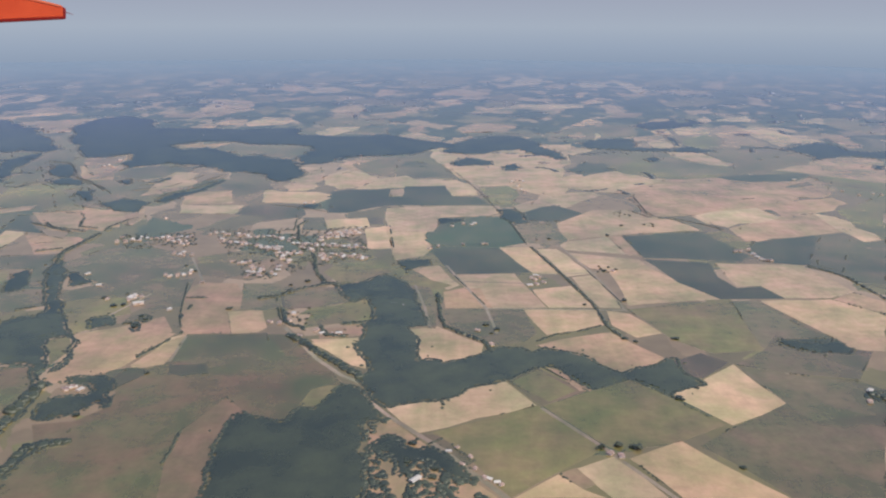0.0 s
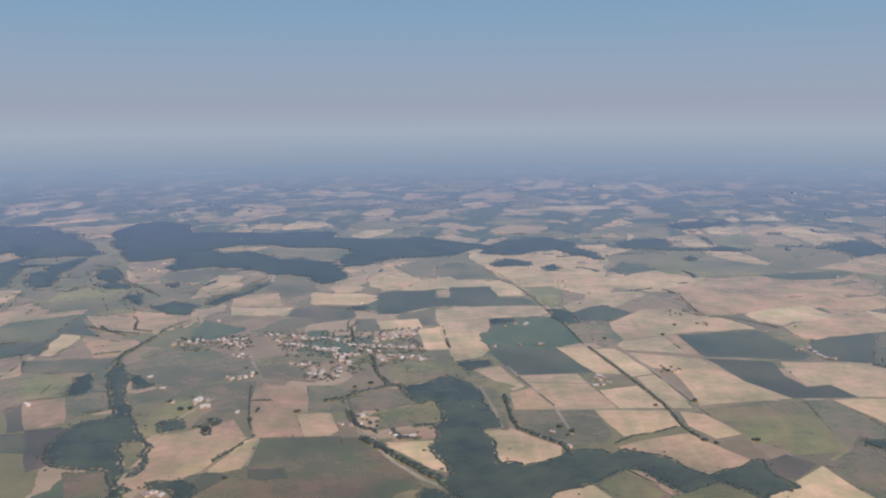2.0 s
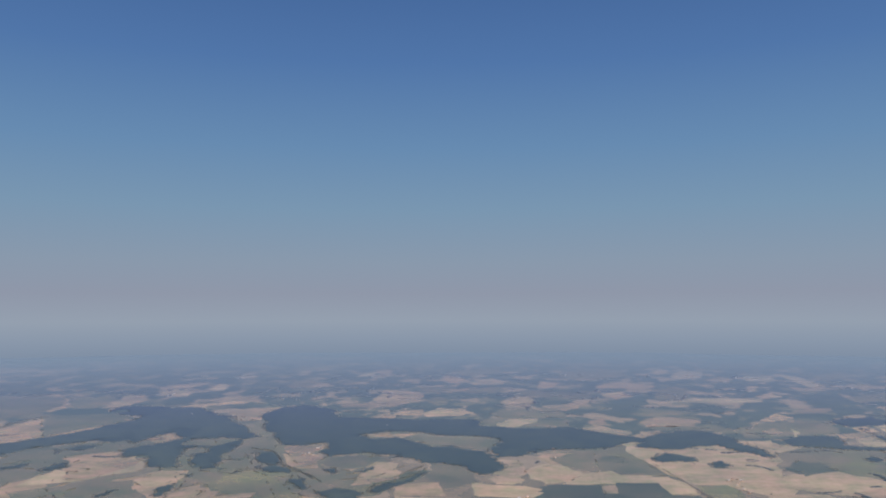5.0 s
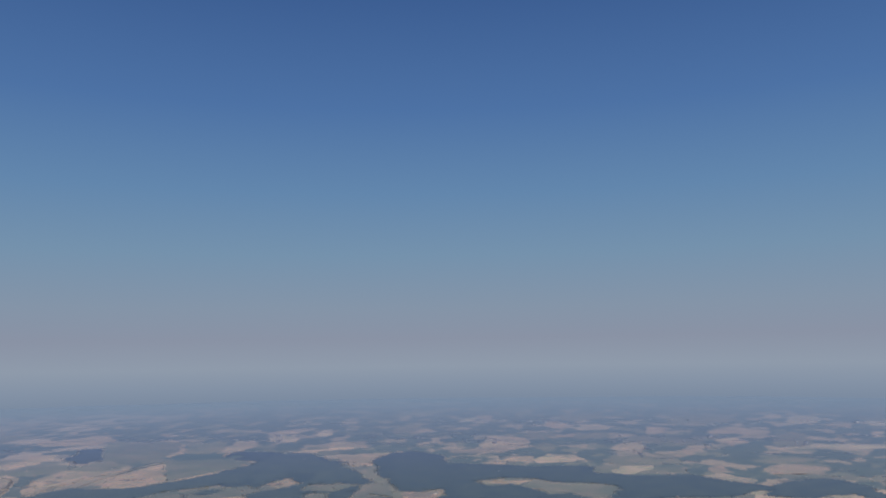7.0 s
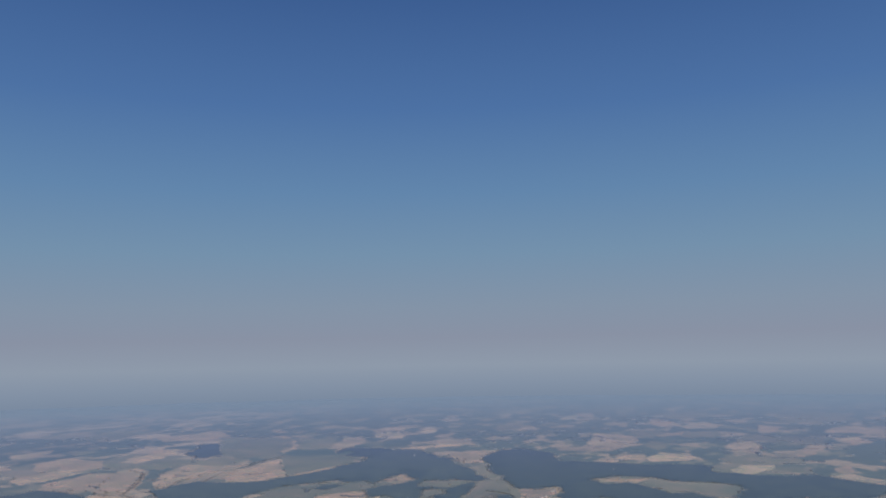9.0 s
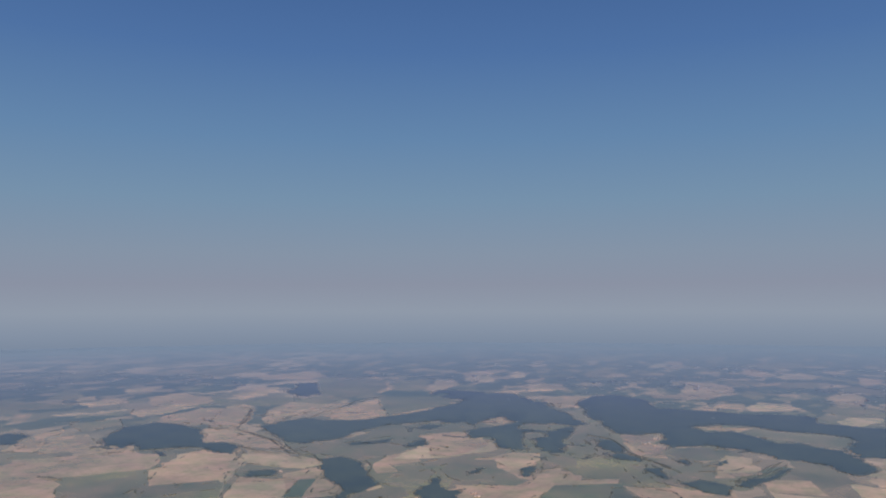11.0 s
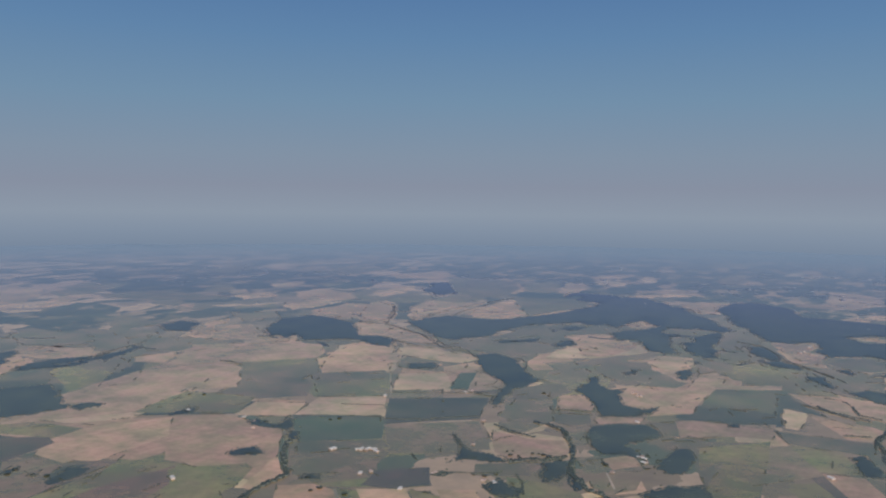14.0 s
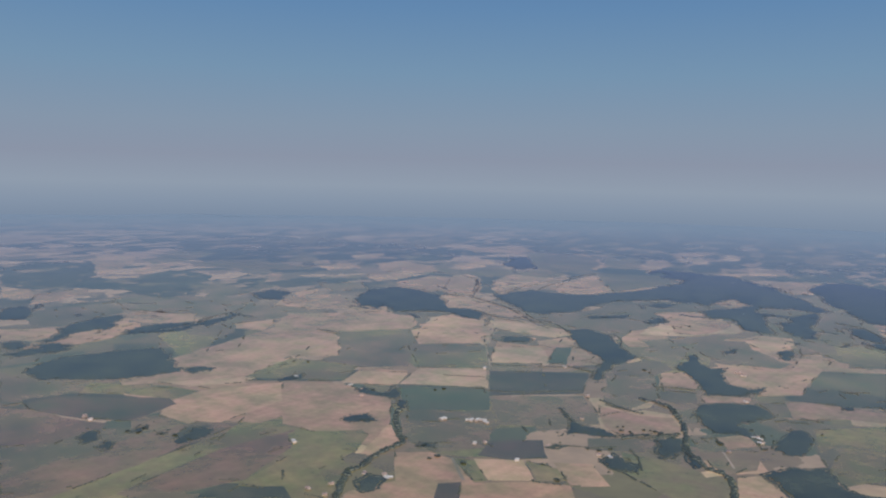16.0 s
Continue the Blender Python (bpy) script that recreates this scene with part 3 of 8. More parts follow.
field("wheat", (235.4, 3027.9), (314.8, 3371.4), (416.9, 3409.1), (368.3, 3087.8), (253.3, 3003.8))
field("stubble", (365.0, 2986.2), (410.7, 3116.9), (473.9, 3094.4), (429.6, 2918.7))
field("wheat", (680.6, 3301.9), (729.5, 3218.5), (725.9, 2826.2), (654.9, 2718.2), (660.8, 3029.7))
field("stubble", (589.5, 2774.9), (654.9, 2718.2), (677.9, 2661.4), (579.6, 2635.8))
field("stubble", (305.1, 1917.3), (374.4, 2050.7), (393.9, 1975.4), (329.3, 1899.3))
field("stubble", (437.2, 2126.2), (480.1, 2192.2), (541.5, 2183.8), (501.0, 2083.2), (436.0, 2066.7))
field("stubble", (417.3, 2466.1), (491.8, 2574.7), (483.3, 2438.0), (423.1, 2386.4))
field("wheat", (638.7, 2025.9), (689.7, 2120.6), (661.4, 1995.5), (618.0, 1941.0))
field("wheat", (662.9, 2006.2), (797.3, 2128.6), (762.6, 2003.1), (681.6, 2007.6))
field("stubble", (1206.4, 3487.6), (1305.1, 3662.7), (1244.6, 3457.9), (1176.6, 3361.5))
field("stubble", (950.2, 3023.5), (1118.9, 3242.4), (994.9, 2932.1))
field("stubble", (795.7, 2788.5), (885.5, 2925.1), (877.9, 2794.0), (788.1, 2688.0))
field("pasture", (661.6, 2450.5), (808.9, 2596.4), (885.2, 2532.0), (758.8, 2364.7), (663.9, 2358.0))
field("pasture", (810.7, 3280.4), (979.0, 3474.3), (946.2, 3231.8), (790.9, 3062.9))
field("pasture", (497.6, 3806.0), (713.5, 3983.7), (714.0, 3740.0), (535.4, 3583.6))
field("stubble", (193.3, 3302.5), (265.8, 3568.2), (299.1, 3434.5), (232.8, 3245.4))
field("stubble", (-2211.2, 831.1), (-2489.0, 987.0), (-2609.5, 1095.0), (-2459.9, 1096.5), (-2279.0, 976.2), (-2145.0, 839.9))
field("stubble", (-2171.0, 912.6), (-2294.1, 1063.6), (-2306.5, 1162.6), (-2174.3, 1020.3), (-2095.2, 896.8))
field("stubble", (-1946.7, 514.4), (-2049.2, 557.6), (-2040.4, 603.1), (-1917.8, 587.0))
field("stubble", (-1835.4, 515.6), (-1938.8, 575.3), (-1970.9, 691.2), (-1934.8, 681.7), (-1845.1, 581.7))
field("stubble", (-1742.7, 428.4), (-1799.6, 499.4), (-1755.8, 527.5), (-1697.7, 489.7))
field("stubble", (-1521.7, 413.2), (-1555.1, 439.7), (-1587.4, 499.2), (-1581.1, 548.4), (-1591.3, 575.4), (-1507.6, 512.6), (-1478.6, 432.9))
field("fallow", (-1545.3, 345.2), (-1547.9, 393.1), (-1508.4, 414.9), (-1469.5, 387.7), (-1500.9, 326.5))
field("pasture", (-1802.5, 647.0), (-1791.1, 722.5), (-1740.0, 777.1), (-1634.7, 846.1), (-1560.4, 803.5), (-1603.5, 651.1), (-1662.7, 606.9))
field("maize", (-1288.9, 503.0), (-1418.6, 628.2), (-1380.1, 646.6), (-1276.0, 545.6), (-1285.5, 526.2))
field("pasture", (-1220.4, 699.2), (-1282.6, 799.7), (-1312.6, 917.0), (-1255.3, 942.4), (-1197.5, 850.0), (-1131.3, 757.8), (-1108.5, 688.2), (-1197.3, 665.0))
field("stubble", (-994.1, 759.2), (-1043.2, 844.5), (-1044.1, 873.2), (-967.5, 890.1), (-901.7, 755.9), (-964.9, 717.4))
field("pasture", (-1085.7, 869.0), (-1109.4, 924.5), (-1024.1, 942.9), (-982.3, 934.3), (-963.3, 883.0), (-990.7, 856.2), (-1045.6, 847.9))
field("grass", (-1055.2, 653.2), (-1110.2, 739.3), (-1089.5, 793.2), (-1037.7, 810.2), (-956.9, 703.3), (-989.4, 663.7), (-1027.6, 635.7))
field("stubble", (-1050.6, 526.5), (-1077.4, 588.1), (-1025.6, 616.7), (-1014.9, 606.5), (-986.2, 551.0), (-1018.7, 527.6))
field("pasture", (-1141.9, 569.9), (-1172.0, 662.7), (-1133.7, 716.3), (-1078.5, 687.2), (-1038.5, 633.8), (-1077.4, 588.1), (-1102.6, 572.6))
field("stubble", (-1121.8, 926.0), (-1177.5, 1022.1), (-1109.5, 1027.1), (-1022.5, 984.1), (-1057.6, 962.7))
field("stubble", (-1372.3, 1103.2), (-1412.5, 1210.8), (-1336.4, 1208.6), (-1243.3, 1135.5), (-1150.8, 1091.9), (-1101.4, 1051.1), (-1156.0, 1044.1), (-1242.4, 1059.9), (-1291.4, 1036.8))
field("stubble", (-1598.4, 1237.3), (-1627.2, 1396.4), (-1533.4, 1435.2), (-1471.5, 1378.4), (-1375.6, 1238.3), (-1387.0, 1177.8), (-1439.9, 1206.2), (-1530.5, 1199.0))
field("stubble", (-1714.0, 1264.1), (-1763.5, 1422.5), (-1691.9, 1429.5), (-1635.5, 1320.0), (-1638.3, 1222.8))
field("stubble", (-1417.0, 1365.4), (-1467.1, 1461.0), (-1492.9, 1549.1), (-1493.8, 1657.7), (-1401.6, 1618.0), (-1351.7, 1481.3), (-1347.1, 1400.0), (-1332.9, 1309.3), (-1343.6, 1272.8))
field("pasture", (-1694.1, 2044.0), (-1705.8, 2207.6), (-1585.4, 2178.4), (-1448.7, 1960.5), (-1407.5, 1776.5), (-1452.8, 1704.9), (-1570.5, 1816.2))
field("pasture", (-1517.6, 2123.9), (-1508.7, 2273.3), (-1406.2, 2057.5), (-1384.7, 1904.3))
field("pasture", (-1506.4, 1569.3), (-1511.8, 1715.1), (-1419.1, 1705.8), (-1368.0, 1588.4), (-1440.9, 1573.5))
field("stubble", (-1343.9, 1520.2), (-1323.4, 1622.1), (-1259.7, 1710.1), (-1179.5, 1766.9), (-1116.6, 1741.6), (-1144.1, 1651.4), (-1151.8, 1544.9), (-1176.4, 1428.1), (-1237.3, 1387.5), (-1291.4, 1406.4))
field("stubble", (-1321.5, 1936.3), (-1428.5, 2259.6), (-1357.0, 2189.4), (-1292.6, 2145.7), (-1280.3, 1963.6))
field("stubble", (-942.0, 1482.3), (-945.8, 1614.2), (-897.7, 1606.5), (-876.6, 1508.9), (-897.6, 1436.8))
field("stubble", (-1130.1, 2245.9), (-1023.1, 2283.3), (-960.4, 2117.8), (-1058.6, 2139.1))
field("stubble", (-1131.2, 1997.8), (-1074.3, 2101.3), (-1054.5, 1993.2), (-1099.3, 1942.5))
field("wheat", (-1285.3, 2520.2), (-1257.8, 2583.6), (-1205.1, 2423.7), (-1227.9, 2396.2))
field("wheat", (-1335.0, 2241.1), (-1345.1, 2475.7), (-1238.5, 2257.4), (-1290.0, 2245.0))
field("stubble", (-958.4, 1901.1), (-930.6, 1995.6), (-851.6, 1988.2), (-836.7, 1780.6), (-865.0, 1750.2))
field("stubble", (-1453.7, 915.1), (-1499.3, 1023.1), (-1387.0, 937.4), (-1402.6, 893.8))
field("stubble", (-1621.1, 949.9), (-1651.4, 1040.2), (-1601.7, 994.3), (-1578.6, 927.5))
field("wheat", (-1430.7, 686.3), (-1418.0, 729.0), (-1386.7, 701.8), (-1408.3, 680.0))
field("stubble", (-1907.8, 1110.8), (-1916.2, 1171.0), (-1817.3, 1083.5), (-1822.1, 1047.5))
field("stubble", (-1973.9, 1337.9), (-1955.2, 1448.0), (-1857.4, 1392.3), (-1878.4, 1288.9))
field("stubble", (-1515.5, 803.7), (-1549.0, 915.8), (-1484.0, 864.4), (-1468.6, 790.4))
field("pasture", (-1719.3, 1102.9), (-1650.7, 1179.2), (-1577.3, 1121.1), (-1589.8, 1031.4))
field("stubble", (-2113.6, 1606.8), (-2097.7, 1743.0), (-2011.7, 1624.3), (-2031.5, 1547.9))
field("stubble", (-1732.3, 1624.3), (-1752.3, 1787.3), (-1652.4, 1675.3), (-1644.8, 1560.4))
field("fallow", (-2383.9, 1068.2), (-2472.1, 1212.9), (-2543.0, 1422.9), (-2429.0, 1382.1), (-2283.7, 1143.6), (-2267.9, 1030.7))
field("fallow", (-2305.0, 2029.6), (-2347.4, 2275.4), (-2183.4, 2277.4), (-2139.0, 2021.1))
field("fallow", (-2676.0, 1817.1), (-2747.8, 2052.3), (-2572.8, 2006.7), (-2498.5, 1768.7))
field("scrub", (-2479.2, 738.9), (-2516.6, 839.4), (-2450.9, 896.8), (-2360.9, 919.9), (-2143.8, 808.8), (-2033.7, 699.3), (-1958.4, 609.6), (-2028.9, 603.5), (-2097.3, 577.9))
field("scrub", (-1956.6, 757.8), (-2041.7, 861.7), (-2132.6, 993.3), (-2053.9, 1012.5), (-1971.9, 1004.3), (-1837.6, 902.1), (-1765.7, 794.4), (-1744.1, 729.7), (-1825.4, 718.8))
field("scrub", (-1861.0, 945.5), (-1943.0, 1087.6), (-1943.3, 1139.9), (-1795.0, 1018.8), (-1742.2, 915.6))
field("scrub", (-2627.1, 1313.2), (-2609.9, 1471.2), (-2358.3, 1413.0), (-2364.1, 1293.8))
field("scrub", (-1736.3, 1084.1), (-1759.1, 1213.0), (-1693.2, 1223.0), (-1671.3, 1127.4))
field("scrub", (-1968.7, 1704.2), (-2020.2, 1935.3), (-1827.0, 1746.8), (-1773.7, 1575.2), (-1852.2, 1594.5))
field("scrub", (-2345.2, 1680.7), (-2378.9, 1929.9), (-2230.0, 1831.0), (-2186.8, 1630.2))
# the plain
field("wheat", (-531.6, 1593.5), (-465.3, 1637.2), (-448.6, 1615.2), (-510.6, 1558.4))
field("pasture", (-413.8, 1587.9), (-358.3, 1637.7), (-265.8, 1542.7), (-265.9, 1446.1), (-330.3, 1459.3), (-376.6, 1480.8))
field("wheat", (210.1, 1594.2), (253.0, 1570.3), (310.0, 1588.4), (244.3, 1487.2), (220.4, 1515.9))
field("stubble", (-1542.1, 440.0), (-1539.6, 473.7), (-1552.5, 527.1), (-1556.3, 558.6), (-1507.1, 538.9), (-1465.4, 468.5), (-1458.6, 398.1))
field("stubble", (-1637.4, 375.9), (-1587.3, 445.2), (-1550.6, 431.5), (-1516.5, 378.6), (-1574.1, 349.6))
field("pasture", (-1795.2, 654.2), (-1769.8, 733.7), (-1625.0, 735.4), (-1586.7, 685.1), (-1659.8, 609.4))
field("stubble", (-1516.5, 378.6), (-1502.6, 420.2), (-1460.3, 406.9), (-1479.8, 346.7))
field("pasture", (-1597.0, 764.7), (-1540.3, 824.1), (-1473.0, 847.5), (-1365.7, 829.2), (-1425.3, 729.0), (-1499.3, 692.3))
field("stubble", (-1578.7, 883.9), (-1593.6, 955.8), (-1500.8, 865.5), (-1532.5, 851.5))
field("stubble", (-1572.6, 944.5), (-1558.3, 1017.0), (-1401.4, 922.1), (-1455.5, 838.6))
field("stubble", (-1426.6, 895.8), (-1416.9, 953.4), (-1343.9, 936.5), (-1358.6, 877.9))
field("stubble", (-1437.0, 679.6), (-1401.7, 715.4), (-1373.9, 686.4), (-1419.0, 627.4))
field("pasture", (-1759.5, 549.3), (-1764.4, 636.8), (-1659.8, 609.4), (-1634.6, 553.7), (-1590.2, 455.4), (-1691.1, 495.9))
field("pasture", (-1493.6, 323.4), (-1441.5, 374.0), (-1397.7, 323.8), (-1396.9, 282.6))
field("pasture", (-865.0, 1400.3), (-847.0, 1506.5), (-745.3, 1492.4), (-700.4, 1532.4), (-647.0, 1399.4))
field("stubble", (-1392.7, 1171.4), (-1280.6, 1136.6), (-1298.5, 1097.4), (-1336.0, 1098.9))
field("stubble", (-1396.5, 1144.1), (-1392.7, 1171.4), (-1251.0, 1078.7), (-1261.9, 1048.7), (-1336.4, 1077.8))
field("stubble", (-1388.8, 898.8), (-1423.3, 966.3), (-1378.3, 965.0), (-1333.0, 921.4), (-1358.5, 886.5))
field("stubble", (-907.1, 984.3), (-939.7, 1087.5), (-982.3, 1247.6), (-970.5, 1332.4), (-928.8, 1356.9), (-887.7, 1318.7), (-874.5, 1282.0), (-824.2, 1285.1), (-816.7, 1155.7), (-841.8, 1117.6), (-860.9, 1029.8), (-854.1, 978.7), (-880.2, 953.2))
field("pasture", (-893.4, 1133.9), (-885.4, 1207.9), (-844.3, 1102.2), (-858.3, 1032.3))
field("pasture", (-707.5, 1205.7), (-672.9, 1252.6), (-608.0, 1278.9), (-588.0, 1221.8), (-609.8, 1115.6), (-636.9, 1109.7), (-677.4, 1101.8))
field("pasture", (-813.7, 1494.9), (-730.2, 1506.6), (-665.1, 1392.1), (-681.4, 1290.3), (-715.6, 1341.3), (-764.8, 1427.3))
field("stubble", (-1640.6, 385.3), (-1588.2, 450.9), (-1548.8, 427.2), (-1545.6, 377.7), (-1568.6, 355.0))
field("stubble", (-1500.2, 357.3), (-1508.2, 414.7), (-1523.8, 476.9), (-1541.9, 558.9), (-1506.0, 533.4), (-1485.8, 489.9), (-1457.6, 420.2), (-1461.9, 405.3))
field("stubble", (-1592.6, 551.0), (-1632.7, 595.6), (-1601.9, 635.6), (-1517.0, 658.5), (-1487.1, 628.8), (-1495.9, 577.3))
field("pasture", (-1787.1, 486.0), (-1758.4, 568.2), (-1652.2, 559.4), (-1597.0, 455.2), (-1652.3, 433.3))
field("grass", (-1454.0, 546.5), (-1408.7, 617.7), (-1353.1, 567.9), (-1286.4, 500.3), (-1299.2, 468.6), (-1376.1, 500.3), (-1431.4, 519.8))
field("stubble", (-1444.0, 643.6), (-1401.0, 716.0), (-1357.4, 656.0), (-1408.4, 631.3))
field("pasture", (-1645.5, 598.9), (-1605.7, 746.2), (-1584.1, 816.9), (-1536.0, 746.2), (-1517.0, 658.5), (-1600.9, 644.9))
field("pasture", (-490.4, 1639.3), (-411.7, 1648.3), (-314.7, 1624.8), (-258.8, 1588.4), (-265.0, 1554.1), (-469.5, 1508.5))
field("grass", (-5.8, 449.1), (61.7, 485.8), (66.3, 482.6), (96.5, 435.9), (94.1, 426.7), (71.1, 407.9), (37.8, 378.4), (31.0, 390.3), (17.8, 416.7))
field("grass", (67.9, 484.3), (103.4, 508.0), (133.0, 526.3), (140.2, 522.6), (181.5, 460.4), (146.6, 439.0), (107.6, 426.8), (97.9, 436.0))
field("wheat", (157.5, 503.2), (188.9, 521.2), (187.8, 526.7), (218.5, 553.2), (232.4, 490.3), (185.6, 459.7))
field("wheat", (-37.0, 481.9), (12.9, 500.4), (15.1, 509.1), (45.6, 522.8), (63.6, 485.8), (-16.3, 447.6))
field("pasture", (46.4, 522.8), (70.4, 546.0), (101.4, 508.0), (66.4, 484.3))
field("stubble", (81.0, 544.1), (84.9, 542.1), (104.9, 509.8), (97.5, 508.0))
field("wheat", (111.0, 419.2), (147.0, 440.3), (189.2, 379.3), (131.0, 379.0))
field("wheat", (77.6, 407.9), (101.5, 421.6), (123.4, 378.9), (92.8, 378.7), (84.8, 393.4))
field("pasture", (67.2, 403.1), (77.8, 409.1), (86.1, 392.3), (78.2, 386.2))
field("wheat", (66.4, 401.9), (79.1, 386.2), (89.7, 378.7), (39.3, 378.4))
field("fallow", (186.2, 458.2), (232.4, 490.3), (310.6, 511.3), (240.8, 379.6), (190.8, 379.3), (157.1, 433.7))
field("fallow", (289.9, 695.8), (318.0, 605.7), (282.4, 603.0), (273.6, 624.9))
field("maize", (268.7, 602.9), (318.0, 605.7), (322.8, 578.3), (308.6, 571.7), (277.3, 580.1))
field("plough", (174.1, 557.9), (200.4, 574.0), (216.1, 556.2), (188.4, 528.6), (177.5, 533.2))
field("wheat", (291.4, 692.8), (358.5, 698.0), (388.2, 657.6), (346.3, 578.5), (323.9, 580.5), (311.7, 627.8))
field("wheat", (288.0, 809.9), (377.6, 802.9), (390.7, 718.9), (360.0, 701.1), (317.9, 700.7), (308.4, 736.2), (285.3, 734.3))
field("wheat", (168.9, 781.2), (214.7, 791.3), (256.5, 697.0), (167.8, 679.6), (170.1, 711.8))
field("maize", (215.4, 823.3), (282.0, 809.8), (275.9, 763.9), (283.5, 729.2), (307.7, 734.5), (317.3, 699.2), (256.5, 697.0), (231.1, 745.7))
field("maize", (212.5, 917.5), (320.0, 939.7), (335.4, 833.2), (310.4, 814.2), (253.7, 825.9), (217.6, 827.5))
field("maize", (361.4, 894.7), (439.4, 930.8), (444.8, 915.6), (394.3, 807.1), (377.6, 802.9), (340.6, 814.5), (337.2, 854.9))
field("pasture", (446.1, 915.6), (484.9, 955.4), (532.4, 929.5), (431.5, 739.2), (404.8, 747.5), (393.7, 803.1))
field("stubble", (388.8, 717.2), (405.9, 690.9), (389.7, 660.4), (361.2, 698.1))
field("grass", (-330.6, 661.8), (-311.9, 669.1), (-281.3, 648.5), (-290.4, 616.0), (-310.6, 619.6))
field("pasture", (-141.4, 608.8), (-117.4, 603.0), (-73.4, 524.7), (-125.7, 533.7))
field("fallow", (-162.7, 412.5), (-155.9, 456.0), (-146.4, 495.1), (-129.0, 473.4), (-139.3, 453.9), (-129.0, 377.5), (-155.4, 377.4))
field("pasture", (-325.7, 543.8), (-298.4, 539.1), (-287.0, 515.8), (-285.3, 481.8), (-286.6, 470.0))
field("maize", (-164.7, 1158.7), (-79.0, 1184.3), (-68.0, 1072.3), (-153.1, 1044.4))
field("wheat", (-76.8, 1176.2), (-57.7, 1184.7), (-57.0, 1133.5), (-75.5, 1129.4))
field("wheat", (12.0, 1194.2), (47.2, 1194.8), (53.3, 1139.1), (20.5, 1134.8))
field("wheat", (-264.3, 1177.0), (-158.0, 1120.6), (-173.8, 1080.9), (-251.4, 1090.2))
field("wheat", (-357.8, 1071.1), (-270.7, 1069.1), (-271.7, 1020.3), (-344.9, 1025.5))
field("stubble", (-380.0, 1147.2), (-311.7, 1164.1), (-287.2, 1082.6), (-352.2, 1078.1))
field("fallow", (-267.6, 1065.8), (-196.5, 1077.1), (-187.4, 1003.2), (-270.9, 1017.2))
field("wheat", (-193.3, 1270.1), (-153.8, 1340.0), (-100.2, 1262.5), (-146.3, 1179.1), (-180.6, 1211.9))
field("wheat", (-141.2, 1171.1), (-83.4, 1253.6), (10.8, 1259.9), (47.5, 1203.2), (-53.9, 1193.0))
field("wheat", (-31.3, 1572.1), (19.0, 1601.9), (83.3, 1344.6), (16.2, 1343.3), (-11.1, 1413.8))
field("maize", (213.1, 1347.2), (254.1, 1419.3), (297.0, 1348.8), (227.2, 1287.4))
field("pasture", (281.6, 1431.5), (375.1, 1360.9), (363.9, 1275.7), (299.9, 1348.9))
field("wheat", (153.0, 1205.0), (198.8, 1282.1), (303.6, 1343.7), (333.4, 1270.5), (362.6, 1271.0), (278.0, 1146.7), (232.0, 1165.4))
field("stubble", (278.7, 1142.8), (380.4, 1276.1), (438.5, 1286.6), (464.1, 1254.5), (606.2, 1213.0), (551.9, 1132.2), (376.2, 1118.2), (259.8, 1120.0))
field("stubble", (257.4, 1109.0), (371.1, 1114.5), (538.6, 1120.9), (531.7, 1054.8), (444.5, 1018.6), (437.1, 1087.1), (320.8, 1032.3), (271.4, 1050.8))
field("wheat", (143.8, 978.6), (202.8, 1049.8), (248.5, 1050.5), (299.7, 989.5), (314.8, 945.0), (214.2, 925.2), (142.9, 899.1))
field("pasture", (404.4, 1434.0), (456.2, 1341.5), (515.5, 1401.9), (692.0, 1533.8), (671.9, 1439.6), (563.6, 1323.2), (455.6, 1296.5), (370.5, 1290.1))
field("wheat", (148.8, 1156.1), (224.6, 1161.4), (229.3, 1142.0), (143.1, 1045.6), (122.7, 1082.1))
field("maize", (103.1, 1038.6), (127.1, 1051.9), (153.6, 1079.2), (184.4, 1030.3), (176.4, 1017.7), (144.6, 984.4), (105.8, 989.6))
field("grass", (57.3, 1190.8), (100.7, 1199.9), (103.8, 1088.8), (87.0, 1074.7), (70.0, 1088.3))
field("wheat", (-62.6, 1045.7), (-17.4, 1056.3), (67.4, 1071.0), (76.7, 1025.5), (-7.8, 1002.8), (-20.6, 922.0), (-10.5, 861.8), (-19.9, 833.1), (-50.8, 816.0), (-55.9, 861.2), (-68.6, 956.0))
field("wheat", (-94.7, 944.7), (-69.0, 961.5), (-55.9, 861.2), (-83.5, 858.6))
field("wheat", (-150.4, 983.0), (-95.6, 992.6), (-88.8, 955.7), (-139.7, 946.8))
field("fallow", (-94.1, 992.6), (-73.0, 998.9), (-69.0, 961.5), (-87.4, 955.7))
field("wheat", (63.2, 867.3), (101.4, 867.8), (117.3, 771.2), (88.4, 772.8))
field("wheat", (105.7, 861.0), (127.9, 861.3), (147.1, 788.5), (148.8, 771.6), (124.5, 762.2))
field("wheat", (131.0, 884.5), (195.2, 914.8), (201.4, 842.3), (137.9, 856.9))
field("stubble", (197.1, 917.3), (212.0, 915.0), (216.9, 829.6), (201.7, 838.0))
field("wheat", (136.6, 848.0), (210.6, 823.3), (215.2, 793.2), (168.9, 781.2), (152.9, 788.6))
field("wheat", (10.0, 768.2), (72.9, 772.6), (82.4, 725.4), (93.7, 673.1), (38.2, 672.5))
field("wheat", (85.8, 722.2), (124.2, 734.2), (137.7, 673.5), (95.7, 673.1))
field("wheat", (129.4, 760.4), (149.3, 767.9), (160.0, 696.0), (160.1, 672.3), (141.2, 673.5))
field("wheat", (-33.5, 790.3), (-2.6, 798.5), (17.3, 734.8), (5.2, 721.3))
